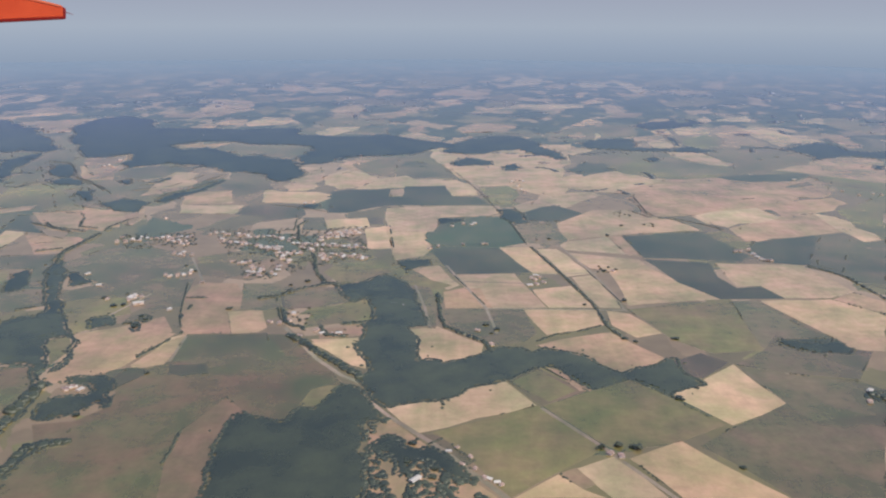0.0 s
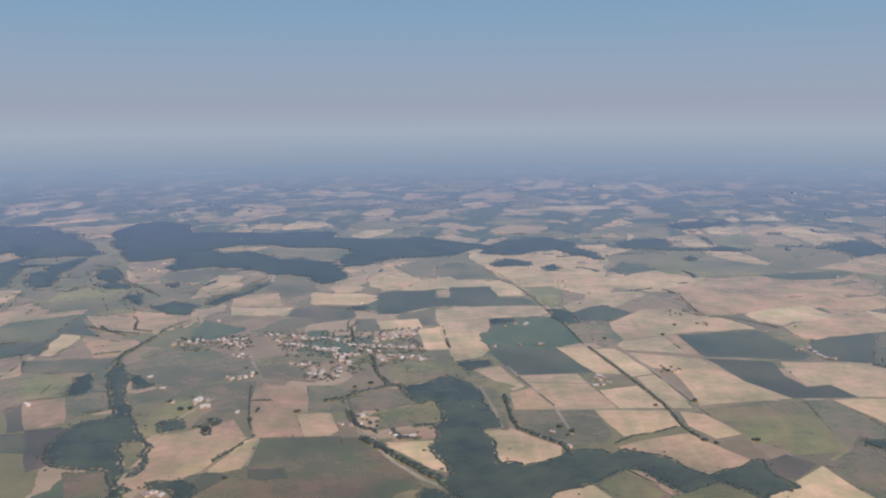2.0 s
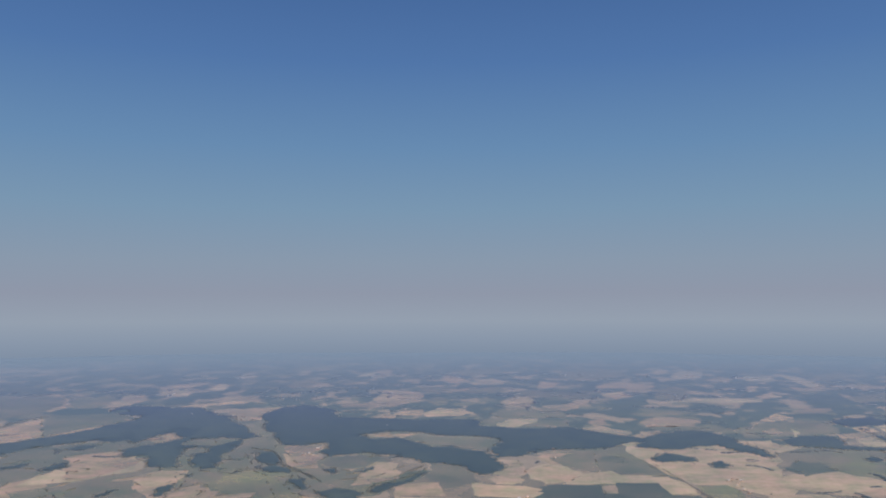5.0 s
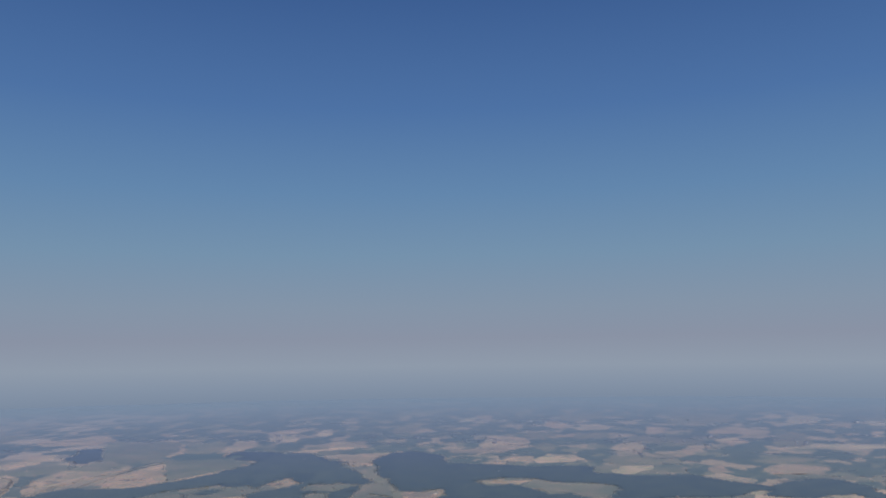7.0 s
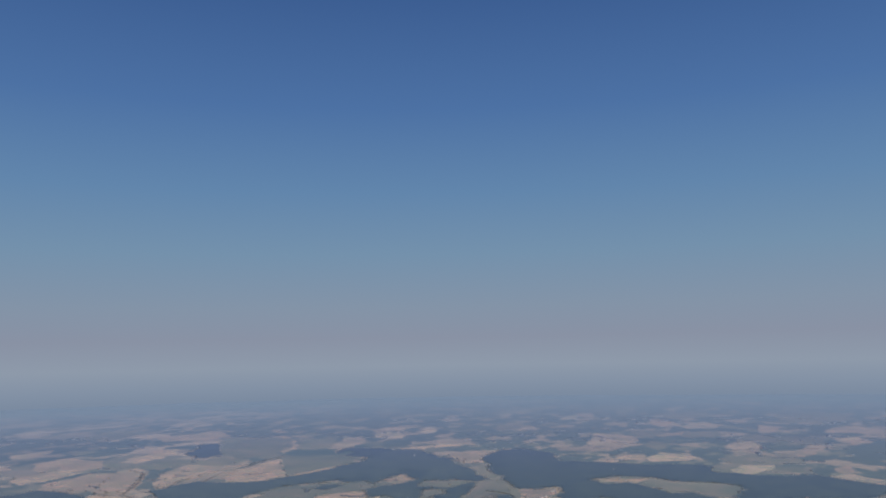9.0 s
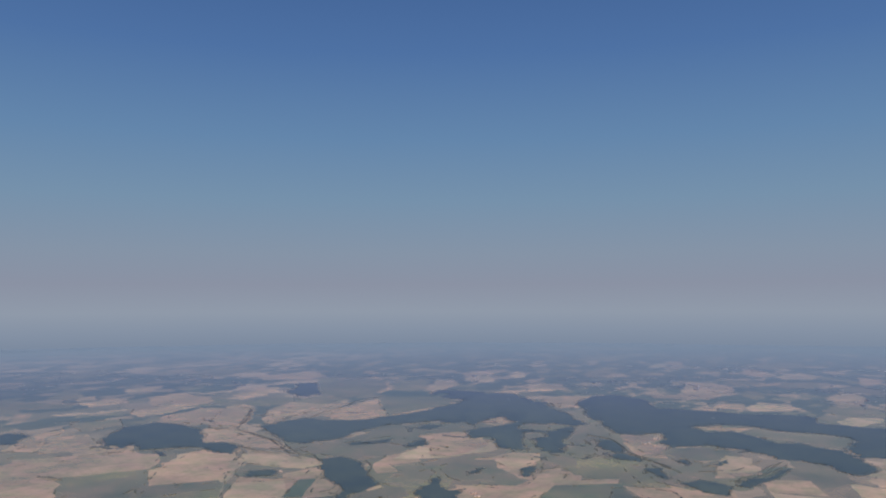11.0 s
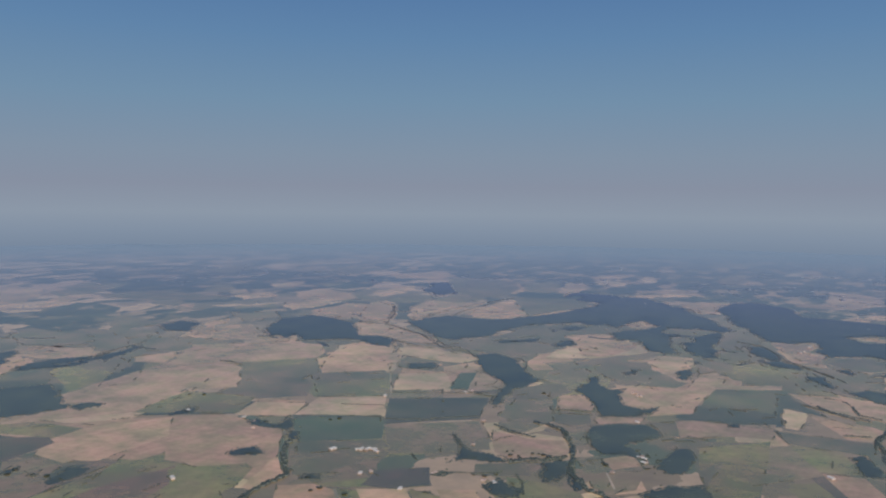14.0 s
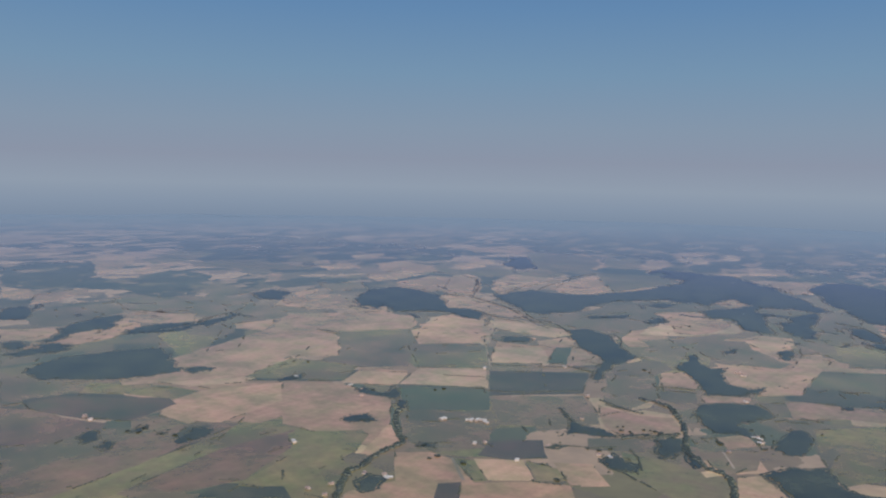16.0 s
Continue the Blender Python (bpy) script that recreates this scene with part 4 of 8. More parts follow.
field("grass", (-99.4, 733.5), (-97.8, 807.3), (-56.1, 824.2), (-35.2, 788.4), (4.1, 721.3), (-15.3, 676.3), (-33.3, 742.8), (-52.2, 763.8))
field("stubble", (1.4, 714.8), (21.5, 728.1), (37.4, 676.9), (2.9, 670.7))
field("wheat", (-26.3, 620.9), (-3.3, 627.4), (33.1, 589.2), (30.6, 572.6), (5.6, 555.5), (-17.9, 560.5))
field("wheat", (72.1, 668.5), (139.4, 669.2), (138.3, 632.6), (126.4, 624.8), (85.8, 609.6))
field("wheat", (145.6, 667.8), (164.5, 658.2), (181.1, 614.1), (157.9, 604.3), (143.3, 631.3))
field("stubble", (74.1, 587.3), (95.6, 600.2), (138.8, 616.2), (171.8, 562.1), (133.0, 535.7), (115.1, 557.5), (89.7, 580.7))
field("grass", (-117.3, 621.3), (-111.3, 668.2), (-69.5, 693.7), (-63.4, 670.1), (-61.0, 642.5), (-91.5, 631.7))
field("fallow", (-148.4, 705.3), (-103.3, 730.1), (-76.0, 690.6), (-111.7, 671.0), (-140.3, 667.9))
field("wheat", (-105.2, 598.4), (-67.1, 602.3), (-55.7, 543.0), (-68.1, 549.9))
field("stubble", (-492.6, 915.7), (-424.1, 904.0), (-412.3, 891.9), (-428.6, 856.6), (-448.1, 845.2))
field("fallow", (-393.6, 803.8), (-363.8, 887.7), (-269.4, 832.2), (-251.8, 754.4), (-317.3, 736.3), (-388.0, 771.1))
field("pasture", (-263.9, 821.7), (-208.5, 854.8), (-152.4, 792.8), (-188.4, 746.3), (-243.2, 763.5))
field("stubble", (-440.5, 1161.9), (-433.9, 1284.6), (-412.2, 1319.5), (-373.0, 1187.5), (-400.6, 1154.7))
field("grass", (-592.2, 1192.0), (-550.3, 1214.0), (-469.5, 1079.7), (-512.8, 1038.8))
field("stubble", (-642.8, 1429.7), (-603.3, 1518.2), (-558.2, 1332.0), (-519.4, 1245.6), (-559.7, 1235.8))
field("stubble", (-525.8, 1273.3), (-495.1, 1333.3), (-434.1, 1377.1), (-416.7, 1334.8), (-460.0, 1228.7))
field("stubble", (-537.0, 1588.9), (-427.2, 1620.9), (-445.6, 1562.6))
field("pasture", (-418.3, 1542.5), (-397.4, 1592.2), (-291.0, 1594.6), (-272.9, 1461.7), (-359.7, 1478.4))
field("wheat", (-228.4, 1165.6), (-232.1, 1232.9), (-223.0, 1313.1), (-203.3, 1339.0), (-187.4, 1199.1), (-203.4, 1166.0))
field("stubble", (-180.1, 1382.2), (-148.7, 1464.4), (-94.2, 1423.6), (-87.3, 1315.7), (-154.6, 1329.6))
field("grass", (-879.9, 249.1), (-897.9, 317.8), (-868.5, 344.3), (-832.8, 321.1), (-805.7, 266.3), (-830.6, 261.9), (-884.3, 237.2))
field("grass", (-780.8, 402.0), (-767.8, 410.0), (-733.9, 379.0), (-742.5, 371.4))
field("pasture", (-733.8, 433.0), (-717.2, 444.2), (-686.9, 424.1), (-704.4, 405.2))
field("plough", (-786.5, 461.7), (-752.6, 496.8), (-725.3, 457.6), (-746.1, 429.5), (-762.8, 425.9))
field("wheat", (-1021.9, 636.8), (-957.6, 694.0), (-897.3, 613.6), (-986.7, 557.6))
field("wheat", (-1042.9, 519.0), (-1066.9, 573.2), (-1014.9, 606.4), (-987.7, 556.7))
field("maize", (-1133.1, 444.8), (-1152.4, 512.2), (-1069.4, 574.8), (-1045.3, 520.4))
field("wheat", (-901.0, 446.9), (-846.4, 398.9), (-842.7, 361.7), (-858.2, 353.6), (-893.6, 400.2))
field("fallow", (-934.6, 169.7), (-961.7, 235.9), (-943.3, 276.9), (-901.9, 318.1), (-884.3, 258.1), (-884.0, 235.9), (-891.4, 205.0))
field("wheat", (-1279.5, 459.8), (-1286.0, 515.5), (-1276.7, 565.5), (-1261.6, 646.6), (-1235.0, 655.7), (-1172.8, 558.1), (-1137.5, 482.1), (-1114.7, 403.1), (-1251.2, 351.5), (-1247.1, 385.7), (-1235.5, 436.9))
field("fallow", (-1295.0, 227.9), (-1246.2, 341.6), (-1215.4, 277.1), (-1228.7, 200.8))
field("earth", (-1222.6, 198.3), (-1200.1, 232.8), (-1149.6, 231.5), (-1093.4, 253.3), (-1047.6, 196.6), (-1093.5, 145.5))
field("grass", (-964.9, 170.2), (-979.4, 225.6), (-953.6, 287.5), (-945.2, 275.3), (-958.2, 233.6), (-934.1, 167.2), (-908.3, 172.8), (-957.5, 129.3))
field("wheat", (-747.3, 606.5), (-722.9, 656.8), (-689.0, 660.2), (-656.6, 609.0), (-703.3, 561.8), (-742.6, 569.2))
field("fallow", (-598.0, 714.3), (-541.9, 747.7), (-507.3, 771.7), (-477.1, 587.8), (-514.7, 574.2), (-551.8, 654.6))
field("pasture", (-641.3, 604.4), (-604.0, 638.3), (-582.7, 605.8), (-606.7, 582.2))
field("stubble", (-583.2, 530.1), (-578.4, 580.0), (-562.1, 552.4))
field("stubble", (-618.0, 542.5), (-600.7, 567.7), (-592.2, 532.6), (-606.3, 527.1))
field("wheat", (-1142.1, 770.4), (-1248.0, 933.4), (-1241.6, 989.7), (-1117.2, 951.9), (-1041.3, 812.2), (-1077.1, 777.0))
field("wheat", (-1163.3, 987.9), (-1031.9, 1009.2), (-987.9, 972.4), (-993.9, 935.0), (-1111.0, 929.8))
field("wheat", (-1027.1, 815.0), (-958.2, 866.0), (-905.1, 761.4), (-964.9, 717.3))
field("grass", (-1120.7, 728.8), (-1031.4, 805.4), (-967.7, 714.7), (-1025.9, 641.5))
field("grass", (-1222.1, 691.4), (-1178.5, 795.7), (-1268.4, 920.7), (-1312.5, 916.8), (-1290.7, 784.2))
field("fallow", (-923.0, 863.2), (-880.0, 864.5), (-845.1, 788.7), (-878.8, 777.8))
field("wheat", (-913.0, 1059.9), (-939.5, 1257.2), (-912.7, 1355.0), (-837.1, 1264.4), (-828.4, 1328.9), (-793.6, 1185.4), (-844.5, 1095.5))
field("pasture", (-1104.4, 1055.8), (-1089.6, 1128.9), (-1085.6, 1300.5), (-969.0, 1475.4), (-936.1, 1358.6), (-927.1, 1086.3), (-963.2, 1016.5), (-1026.0, 1036.5))
field("stubble", (-1271.4, 1156.5), (-1150.8, 1091.8), (-1115.1, 1045.0), (-1198.5, 1034.1))
field("wheat", (-733.6, 726.4), (-790.9, 656.9), (-750.5, 606.3), (-722.0, 669.2))
field("pasture", (-832.5, 779.8), (-802.6, 850.7), (-746.4, 748.1), (-777.3, 685.6))
field("wheat", (-558.0, 821.7), (-508.7, 839.2), (-491.3, 774.5), (-539.4, 755.9))
field("stubble", (-528.7, 1015.9), (-484.1, 1059.9), (-427.5, 1022.8), (-428.6, 926.7), (-473.7, 934.3), (-502.2, 982.0))
field("pasture", (-544.8, 1208.3), (-483.0, 1175.2), (-410.1, 1199.5), (-421.1, 1088.7), (-457.5, 1046.6), (-518.0, 1065.9))
field("stubble", (-428.2, 1029.3), (-397.3, 1049.1), (-387.3, 1005.1), (-406.0, 971.1))
field("stubble", (-449.4, 842.5), (-422.8, 880.2), (-402.5, 906.5), (-419.8, 856.2))
field("stubble", (-44.9, 453.1), (-33.3, 466.4), (-7.3, 431.3), (18.6, 394.7), (31.6, 377.3), (-41.3, 376.9), (-44.2, 425.8))
field("pasture", (-525.6, 1287.9), (-504.8, 1363.2), (-419.7, 1364.6), (-413.5, 1317.3), (-447.7, 1265.1), (-492.5, 1228.9))
field("wheat", (-453.1, 1218.8), (-440.6, 1310.0), (-400.6, 1303.2), (-378.6, 1207.5), (-443.7, 1156.4))
field("stubble", (-641.3, 1428.2), (-582.4, 1477.3), (-567.7, 1415.8), (-573.9, 1357.6), (-535.7, 1333.5), (-539.2, 1257.6), (-584.4, 1303.4))
field("stubble", (-480.5, 1137.5), (-422.9, 1174.3), (-406.1, 1143.8), (-455.7, 1113.0))
field("grass", (-795.8, 1317.7), (-690.8, 1235.6), (-685.1, 1354.1), (-632.8, 1254.7), (-639.8, 1185.8), (-722.9, 1170.3))
field("grass", (-682.3, 1169.8), (-579.1, 1209.0), (-483.6, 1055.9), (-519.1, 1030.6), (-620.6, 1058.6))
field("maize", (-582.2, 888.6), (-548.6, 912.6), (-531.6, 932.9), (-507.9, 846.5), (-520.0, 833.8), (-547.6, 827.8))
field("stubble", (-544.0, 821.5), (-515.7, 831.6), (-487.0, 766.8), (-508.9, 759.9))
field("fallow", (-458.4, 689.5), (-415.3, 707.4), (-381.7, 637.9), (-418.8, 618.2))
field("pasture", (-414.3, 707.4), (-378.3, 719.7), (-353.7, 674.1), (-372.7, 660.3), (-381.9, 640.5))
field("fallow", (-426.8, 615.9), (-373.2, 630.2), (-349.1, 578.0), (-405.5, 578.3))
field("stubble", (-459.1, 863.6), (-423.5, 886.3), (-410.2, 845.2), (-441.2, 830.6))
field("stubble", (-478.4, 891.9), (-467.1, 911.4), (-428.7, 891.2), (-464.3, 875.2))
field("pasture", (-358.0, 1320.2), (-277.1, 1293.0), (-249.4, 1180.0), (-297.2, 1122.3), (-326.9, 1181.9))
field("grass", (-974.4, 292.8), (-1011.9, 352.2), (-941.4, 416.8), (-867.5, 352.5), (-904.9, 289.2), (-957.3, 251.5))
field("wheat", (-1443.6, 634.3), (-1405.7, 704.9), (-1378.1, 678.7), (-1420.5, 623.6))
field("stubble", (-1672.1, 602.5), (-1555.4, 672.7), (-1513.3, 640.6), (-1555.0, 566.3))
field("pasture", (-1773.7, 688.4), (-1662.3, 776.0), (-1544.0, 751.7), (-1562.6, 667.1), (-1657.6, 613.8))
field("fallow", (-208.4, 601.8), (-143.2, 612.5), (-138.5, 594.8), (-168.7, 589.6))
field("stubble", (-93.0, 539.4), (-72.0, 523.1), (-78.8, 488.0), (-85.0, 477.8), (-91.6, 480.3), (-94.8, 511.0))
field("pasture", (-194.4, 525.0), (-168.7, 531.1), (-163.7, 512.0), (-163.0, 471.3), (-203.5, 474.2))
field("maize", (-203.9, 556.0), (-174.0, 551.5), (-168.2, 533.9), (-193.0, 529.6), (-202.7, 501.4), (-215.5, 479.7), (-230.3, 485.5), (-219.9, 512.9), (-214.7, 537.5))
field("maize", (-245.2, 538.0), (-225.3, 544.4), (-213.7, 534.6), (-222.6, 512.9), (-235.7, 513.1))
field("grass", (-236.0, 469.3), (-163.0, 471.3), (-161.3, 410.3), (-217.5, 408.6), (-245.8, 409.0), (-259.4, 432.0), (-232.8, 449.8))
field("stubble", (-282.5, 520.0), (-294.3, 587.3), (-291.6, 603.2), (-287.3, 615.0), (-239.8, 631.6), (-226.5, 610.4), (-217.3, 610.2), (-227.2, 575.2), (-235.1, 547.5), (-244.1, 535.1), (-258.3, 528.8), (-269.3, 517.2))
field("wheat", (-218.0, 601.9), (-208.0, 610.0), (-210.1, 558.1), (-214.0, 544.2), (-229.4, 544.5))
field("weeds", (-336.7, 543.3), (-300.0, 542.7), (-294.0, 526.6), (-283.5, 486.3), (-283.3, 475.3), (-287.5, 450.6))
field("pasture", (-428.5, 716.4), (-376.6, 720.2), (-355.3, 674.2), (-369.0, 674.5), (-391.9, 647.4))
field("grass", (-116.4, 665.5), (-71.3, 693.9), (-62.0, 654.8), (-77.0, 636.4), (-104.7, 629.2))
field("fallow", (-150.5, 706.2), (-106.6, 726.2), (-90.4, 709.7), (-82.6, 698.7), (-117.0, 669.7), (-142.9, 674.5))
field("stubble", (-103.6, 620.4), (-66.4, 628.5), (-64.8, 607.5), (-98.2, 599.9))
field("wheat", (-104.3, 591.9), (-67.6, 602.8), (-55.9, 544.6), (-79.3, 566.3))
field("grass", (-263.4, 823.9), (-206.8, 857.1), (-192.3, 828.6), (-220.5, 808.7), (-249.0, 795.5))
field("pasture", (-347.7, 825.8), (-267.0, 830.3), (-251.7, 782.2), (-261.7, 734.4), (-314.4, 747.4))
field("pasture", (-365.5, 704.2), (-328.7, 735.7), (-306.3, 725.3), (-304.8, 703.0), (-343.0, 688.6))
field("grass", (-116.0, 806.4), (-52.9, 831.8), (-49.4, 777.8), (-58.1, 766.9), (-100.9, 737.8))
field("stubble", (78.3, 546.4), (84.7, 542.4), (104.2, 507.9), (96.0, 508.0))
field("grass", (48.9, 521.2), (70.7, 542.6), (93.6, 508.1), (72.7, 491.5))
field("grass", (228.9, 564.4), (261.3, 593.6), (260.4, 577.9), (234.7, 543.9))
field("stubble", (-1265.1, 364.4), (-1293.9, 464.7), (-1359.9, 670.0), (-1452.4, 787.0), (-1335.7, 913.9), (-1269.4, 929.1), (-1197.5, 822.9), (-1271.4, 737.6), (-1146.8, 614.9), (-1187.0, 564.4), (-1143.9, 454.2), (-1213.2, 337.6))
field("grass", (-1143.9, 454.2), (-1181.8, 560.3), (-1086.2, 593.3), (-1047.2, 525.8))
field("stubble", (-1191.4, 326.4), (-1125.1, 437.3), (-1042.8, 513.4), (-954.0, 506.3), (-888.4, 433.5), (-862.5, 373.7), (-890.1, 372.1), (-964.1, 367.8), (-1057.5, 310.5), (-1174.8, 317.8))
field("maize", (-1425.9, 447.4), (-1382.2, 493.5), (-1269.0, 445.9), (-1265.1, 364.4))
field("pasture", (-1501.3, 590.0), (-1443.1, 664.1), (-1345.3, 577.0), (-1403.9, 557.2))
field("pasture", (-1211.6, 812.1), (-1170.6, 873.4), (-1091.4, 875.2), (-1023.1, 773.6), (-1074.7, 690.2))
field("stubble", (-1197.5, 822.9), (-1241.4, 987.4), (-1193.8, 1024.5), (-1052.2, 824.3), (-1118.2, 749.2))
field("pasture", (-1108.8, 283.8), (-1053.2, 313.6), (-1002.5, 333.8), (-991.9, 298.4), (-1037.7, 247.1))
field("grass", (-938.6, 491.0), (-865.1, 571.6), (-809.2, 599.2), (-770.3, 541.5), (-813.6, 488.0), (-881.4, 449.4))
field("pasture", (-980.5, 719.2), (-918.1, 765.9), (-839.3, 648.4), (-874.0, 593.2))
field("grass", (-846.2, 930.9), (-816.2, 1057.3), (-769.9, 988.6), (-732.0, 865.5), (-775.9, 813.8))
field("pasture", (-799.3, 709.4), (-747.9, 763.9), (-728.3, 730.4), (-737.7, 638.4), (-763.2, 646.5))
field("stubble", (-779.7, 829.9), (-749.5, 860.3), (-714.7, 788.6), (-750.3, 768.8))
field("stubble", (-723.0, 853.2), (-709.5, 1059.0), (-605.7, 1065.5), (-582.6, 939.3), (-661.2, 958.6), (-646.0, 823.0), (-696.3, 754.1))
field("fallow", (-1111.5, 1299.6), (-978.1, 1505.5), (-884.3, 1388.0), (-880.3, 1161.2), (-1036.4, 1185.7))
field("pasture", (-564.9, 1168.6), (-441.8, 1212.5), (-434.3, 1128.7), (-480.3, 1053.6), (-536.2, 1095.3))
field("pasture", (-542.0, 685.6), (-494.8, 765.9), (-451.3, 797.7), (-437.6, 699.7), (-515.8, 589.0))
field("stubble", (-982.9, 958.2), (-918.6, 952.0), (-880.8, 836.0), (-906.1, 775.0), (-1000.9, 889.4))
field("maize", (-619.9, 808.9), (-634.6, 860.9), (-617.7, 886.5), (-559.5, 891.6), (-539.3, 869.2), (-520.9, 832.4), (-571.5, 806.9))
field("wheat", (-505.4, 840.3), (-527.6, 933.0), (-495.7, 925.1), (-493.3, 887.5), (-492.3, 841.4))
field("stubble", (-538.7, 1026.3), (-469.1, 1022.6), (-430.3, 928.1), (-481.6, 942.4))
field("stubble", (-470.1, 1032.1), (-440.1, 1044.4), (-402.4, 965.7), (-408.0, 930.1), (-436.7, 946.2))
field("stubble", (-424.3, 1036.0), (-396.5, 1038.4), (-380.2, 999.4), (-383.9, 959.0), (-397.5, 966.1))
field("stubble", (-983.0, 1281.2), (-929.9, 1339.9), (-832.9, 1257.8), (-823.0, 1197.1), (-839.0, 1123.4), (-862.6, 1105.6))
field("stubble", (-795.0, 1111.2), (-729.9, 1187.0), (-687.6, 1097.2), (-715.3, 1055.0), (-760.7, 1065.4))
field("stubble", (-746.5, 936.2), (-699.2, 940.3), (-661.1, 943.5), (-680.1, 1072.2), (-631.9, 1087.1), (-584.8, 1012.8), (-620.1, 979.0), (-623.3, 930.2), (-643.7, 860.1), (-680.9, 840.7))
field("grass", (-734.7, 1173.6), (-618.4, 1214.0), (-559.0, 1158.9), (-475.8, 1041.4), (-516.1, 1028.2), (-562.4, 1082.1), (-615.6, 1077.6), (-638.8, 1101.3), (-682.8, 1097.6))
field("wheat", (-356.1, 1064.8), (-278.7, 1071.4), (-269.1, 1027.1), (-342.5, 1027.1))
field("stubble", (-370.6, 1146.7), (-311.5, 1167.4), (-291.2, 1080.5), (-357.6, 1071.4))
field("grass", (273.1, 1383.7), (406.7, 1431.7), (472.7, 1364.9), (452.0, 1272.2), (358.5, 1264.4), (303.4, 1303.8))
field("maize", (220.2, 1359.0), (286.0, 1411.1), (295.6, 1335.8), (228.4, 1284.0))
field("fallow", (-11.7, 447.6), (-1.9, 445.6), (20.8, 416.7), (13.3, 408.7), (8.1, 411.7), (-6.6, 432.6))
field("pasture", (-1341.1, 259.1), (-1282.2, 314.8), (-1251.3, 355.1), (-1233.6, 349.9), (-1207.9, 296.6), (-1219.4, 229.0), (-1250.1, 220.7))
field("grass", (-1250.9, 319.4), (-1172.6, 372.3), (-1129.3, 382.8), (-1119.5, 342.1), (-1185.5, 317.5), (-1216.2, 288.8))
field("maize", (-1234.1, 235.6), (-1221.4, 283.9), (-1179.2, 314.0), (-1115.8, 339.6), (-1094.0, 300.8), (-1097.1, 267.1), (-1145.5, 237.9), (-1195.8, 225.8))
field("earth", (-1235.1, 214.4), (-1195.8, 225.8), (-1148.3, 235.3), (-1103.5, 206.9), (-1109.0, 161.3))
field("stubble", (-1119.5, 342.1), (-1128.0, 384.1), (-1091.5, 469.6), (-1034.4, 421.1), (-1024.9, 372.6), (-1017.0, 323.2), (-1037.3, 304.6), (-1083.6, 302.5))
field("fallow", (-1099.8, 157.4), (-1074.3, 192.7), (-1088.1, 236.8), (-1048.7, 272.8), (-1007.6, 265.6), (-991.1, 230.1), (-970.1, 170.3), (-963.4, 147.0), (-992.8, 112.3))
field("maize", (-979.0, 229.6), (-992.5, 266.7), (-986.2, 285.0), (-975.4, 269.8), (-970.2, 237.5))
field("grass", (-974.1, 226.6), (-982.3, 282.2), (-984.3, 315.4), (-988.5, 382.1), (-957.6, 355.8), (-961.9, 268.0), (-942.4, 226.5), (-926.4, 161.0), (-945.8, 143.8))
field("grass", (-902.1, 226.1), (-911.4, 282.9), (-917.7, 321.9), (-851.9, 266.0), (-885.8, 245.4))
field("maize", (-878.6, 203.2), (-886.6, 235.1), (-849.2, 263.7), (-829.4, 246.8))
field("maize", (-987.7, 556.7), (-903.7, 614.5), (-855.3, 551.7), (-914.5, 491.3))
field("pasture", (-910.6, 469.8), (-847.8, 536.0), (-808.7, 506.3), (-793.5, 459.7), (-832.5, 411.5), (-857.1, 417.5))
field("grass", (-821.6, 408.8), (-790.7, 455.7), (-776.3, 449.7), (-759.0, 427.4), (-804.4, 398.2))
field("wheat", (-3.7, 1507.2), (106.8, 1548.7), (262.8, 1635.9), (168.4, 1109.4), (98.6, 1203.8), (56.3, 1205.6), (21.0, 1289.8), (6.5, 1357.3))
field("fallow", (-79.3, 1361.5), (-64.8, 1428.8), (-32.2, 1409.6), (1.6, 1357.6), (18.7, 1280.2), (-45.6, 1259.3), (-74.0, 1270.0))
field("pasture", (-158.1, 1392.9), (-102.3, 1442.7), (-78.5, 1441.5), (-78.6, 1270.2), (-104.0, 1285.7), (-141.5, 1343.1))
field("wheat", (-191.6, 1275.3), (-151.9, 1317.7), (-103.3, 1271.3), (-119.2, 1204.5), (-155.7, 1176.8))
field("wheat", (-232.6, 1179.9), (-271.4, 1370.7), (-207.8, 1356.8), (-191.6, 1275.3), (-197.5, 1234.0), (-190.7, 1178.2))
field("wheat", (-129.8, 1183.9), (-102.4, 1252.6), (-57.8, 1288.5), (-41.1, 1249.9), (23.5, 1265.7), (51.9, 1148.3), (15.6, 1134.2), (1.6, 1207.9), (-56.6, 1201.8))
field("maize", (-154.7, 1107.4), (-154.9, 1168.6), (-129.5, 1179.8), (-79.2, 1177.7), (-75.8, 1072.6), (-125.2, 1028.4), (-152.2, 1029.3))
field("wheat", (-77.5, 1177.6), (-58.9, 1181.0), (-58.1, 1133.4), (-76.9, 1130.3))
field("maize", (-56.6, 1201.8), (5.1, 1207.8), (14.0, 1134.3), (50.4, 1129.0), (64.0, 1081.2), (0.3, 1073.2), (-74.3, 1072.5), (-76.7, 1122.8), (-56.5, 1129.5))
field("grass", (55.6, 1197.1), (99.1, 1208.1), (111.3, 1165.8), (99.1, 1079.8), (81.9, 1080.5), (65.4, 1132.3))
field("wheat", (-75.3, 1055.7), (0.3, 1073.2), (70.0, 1070.5), (69.8, 1015.1), (37.7, 1010.1), (-1.4, 1023.9), (-7.3, 934.7), (-62.4, 931.3), (-73.5, 998.8))
field("maize", (-10.7, 934.8), (-2.8, 984.6), (48.0, 1009.7), (74.2, 1008.8), (89.7, 926.3))
field("wheat", (96.7, 1073.0), (140.7, 1121.7), (151.9, 1077.8), (131.9, 1064.8), (113.9, 1035.7), (100.5, 1036.1))
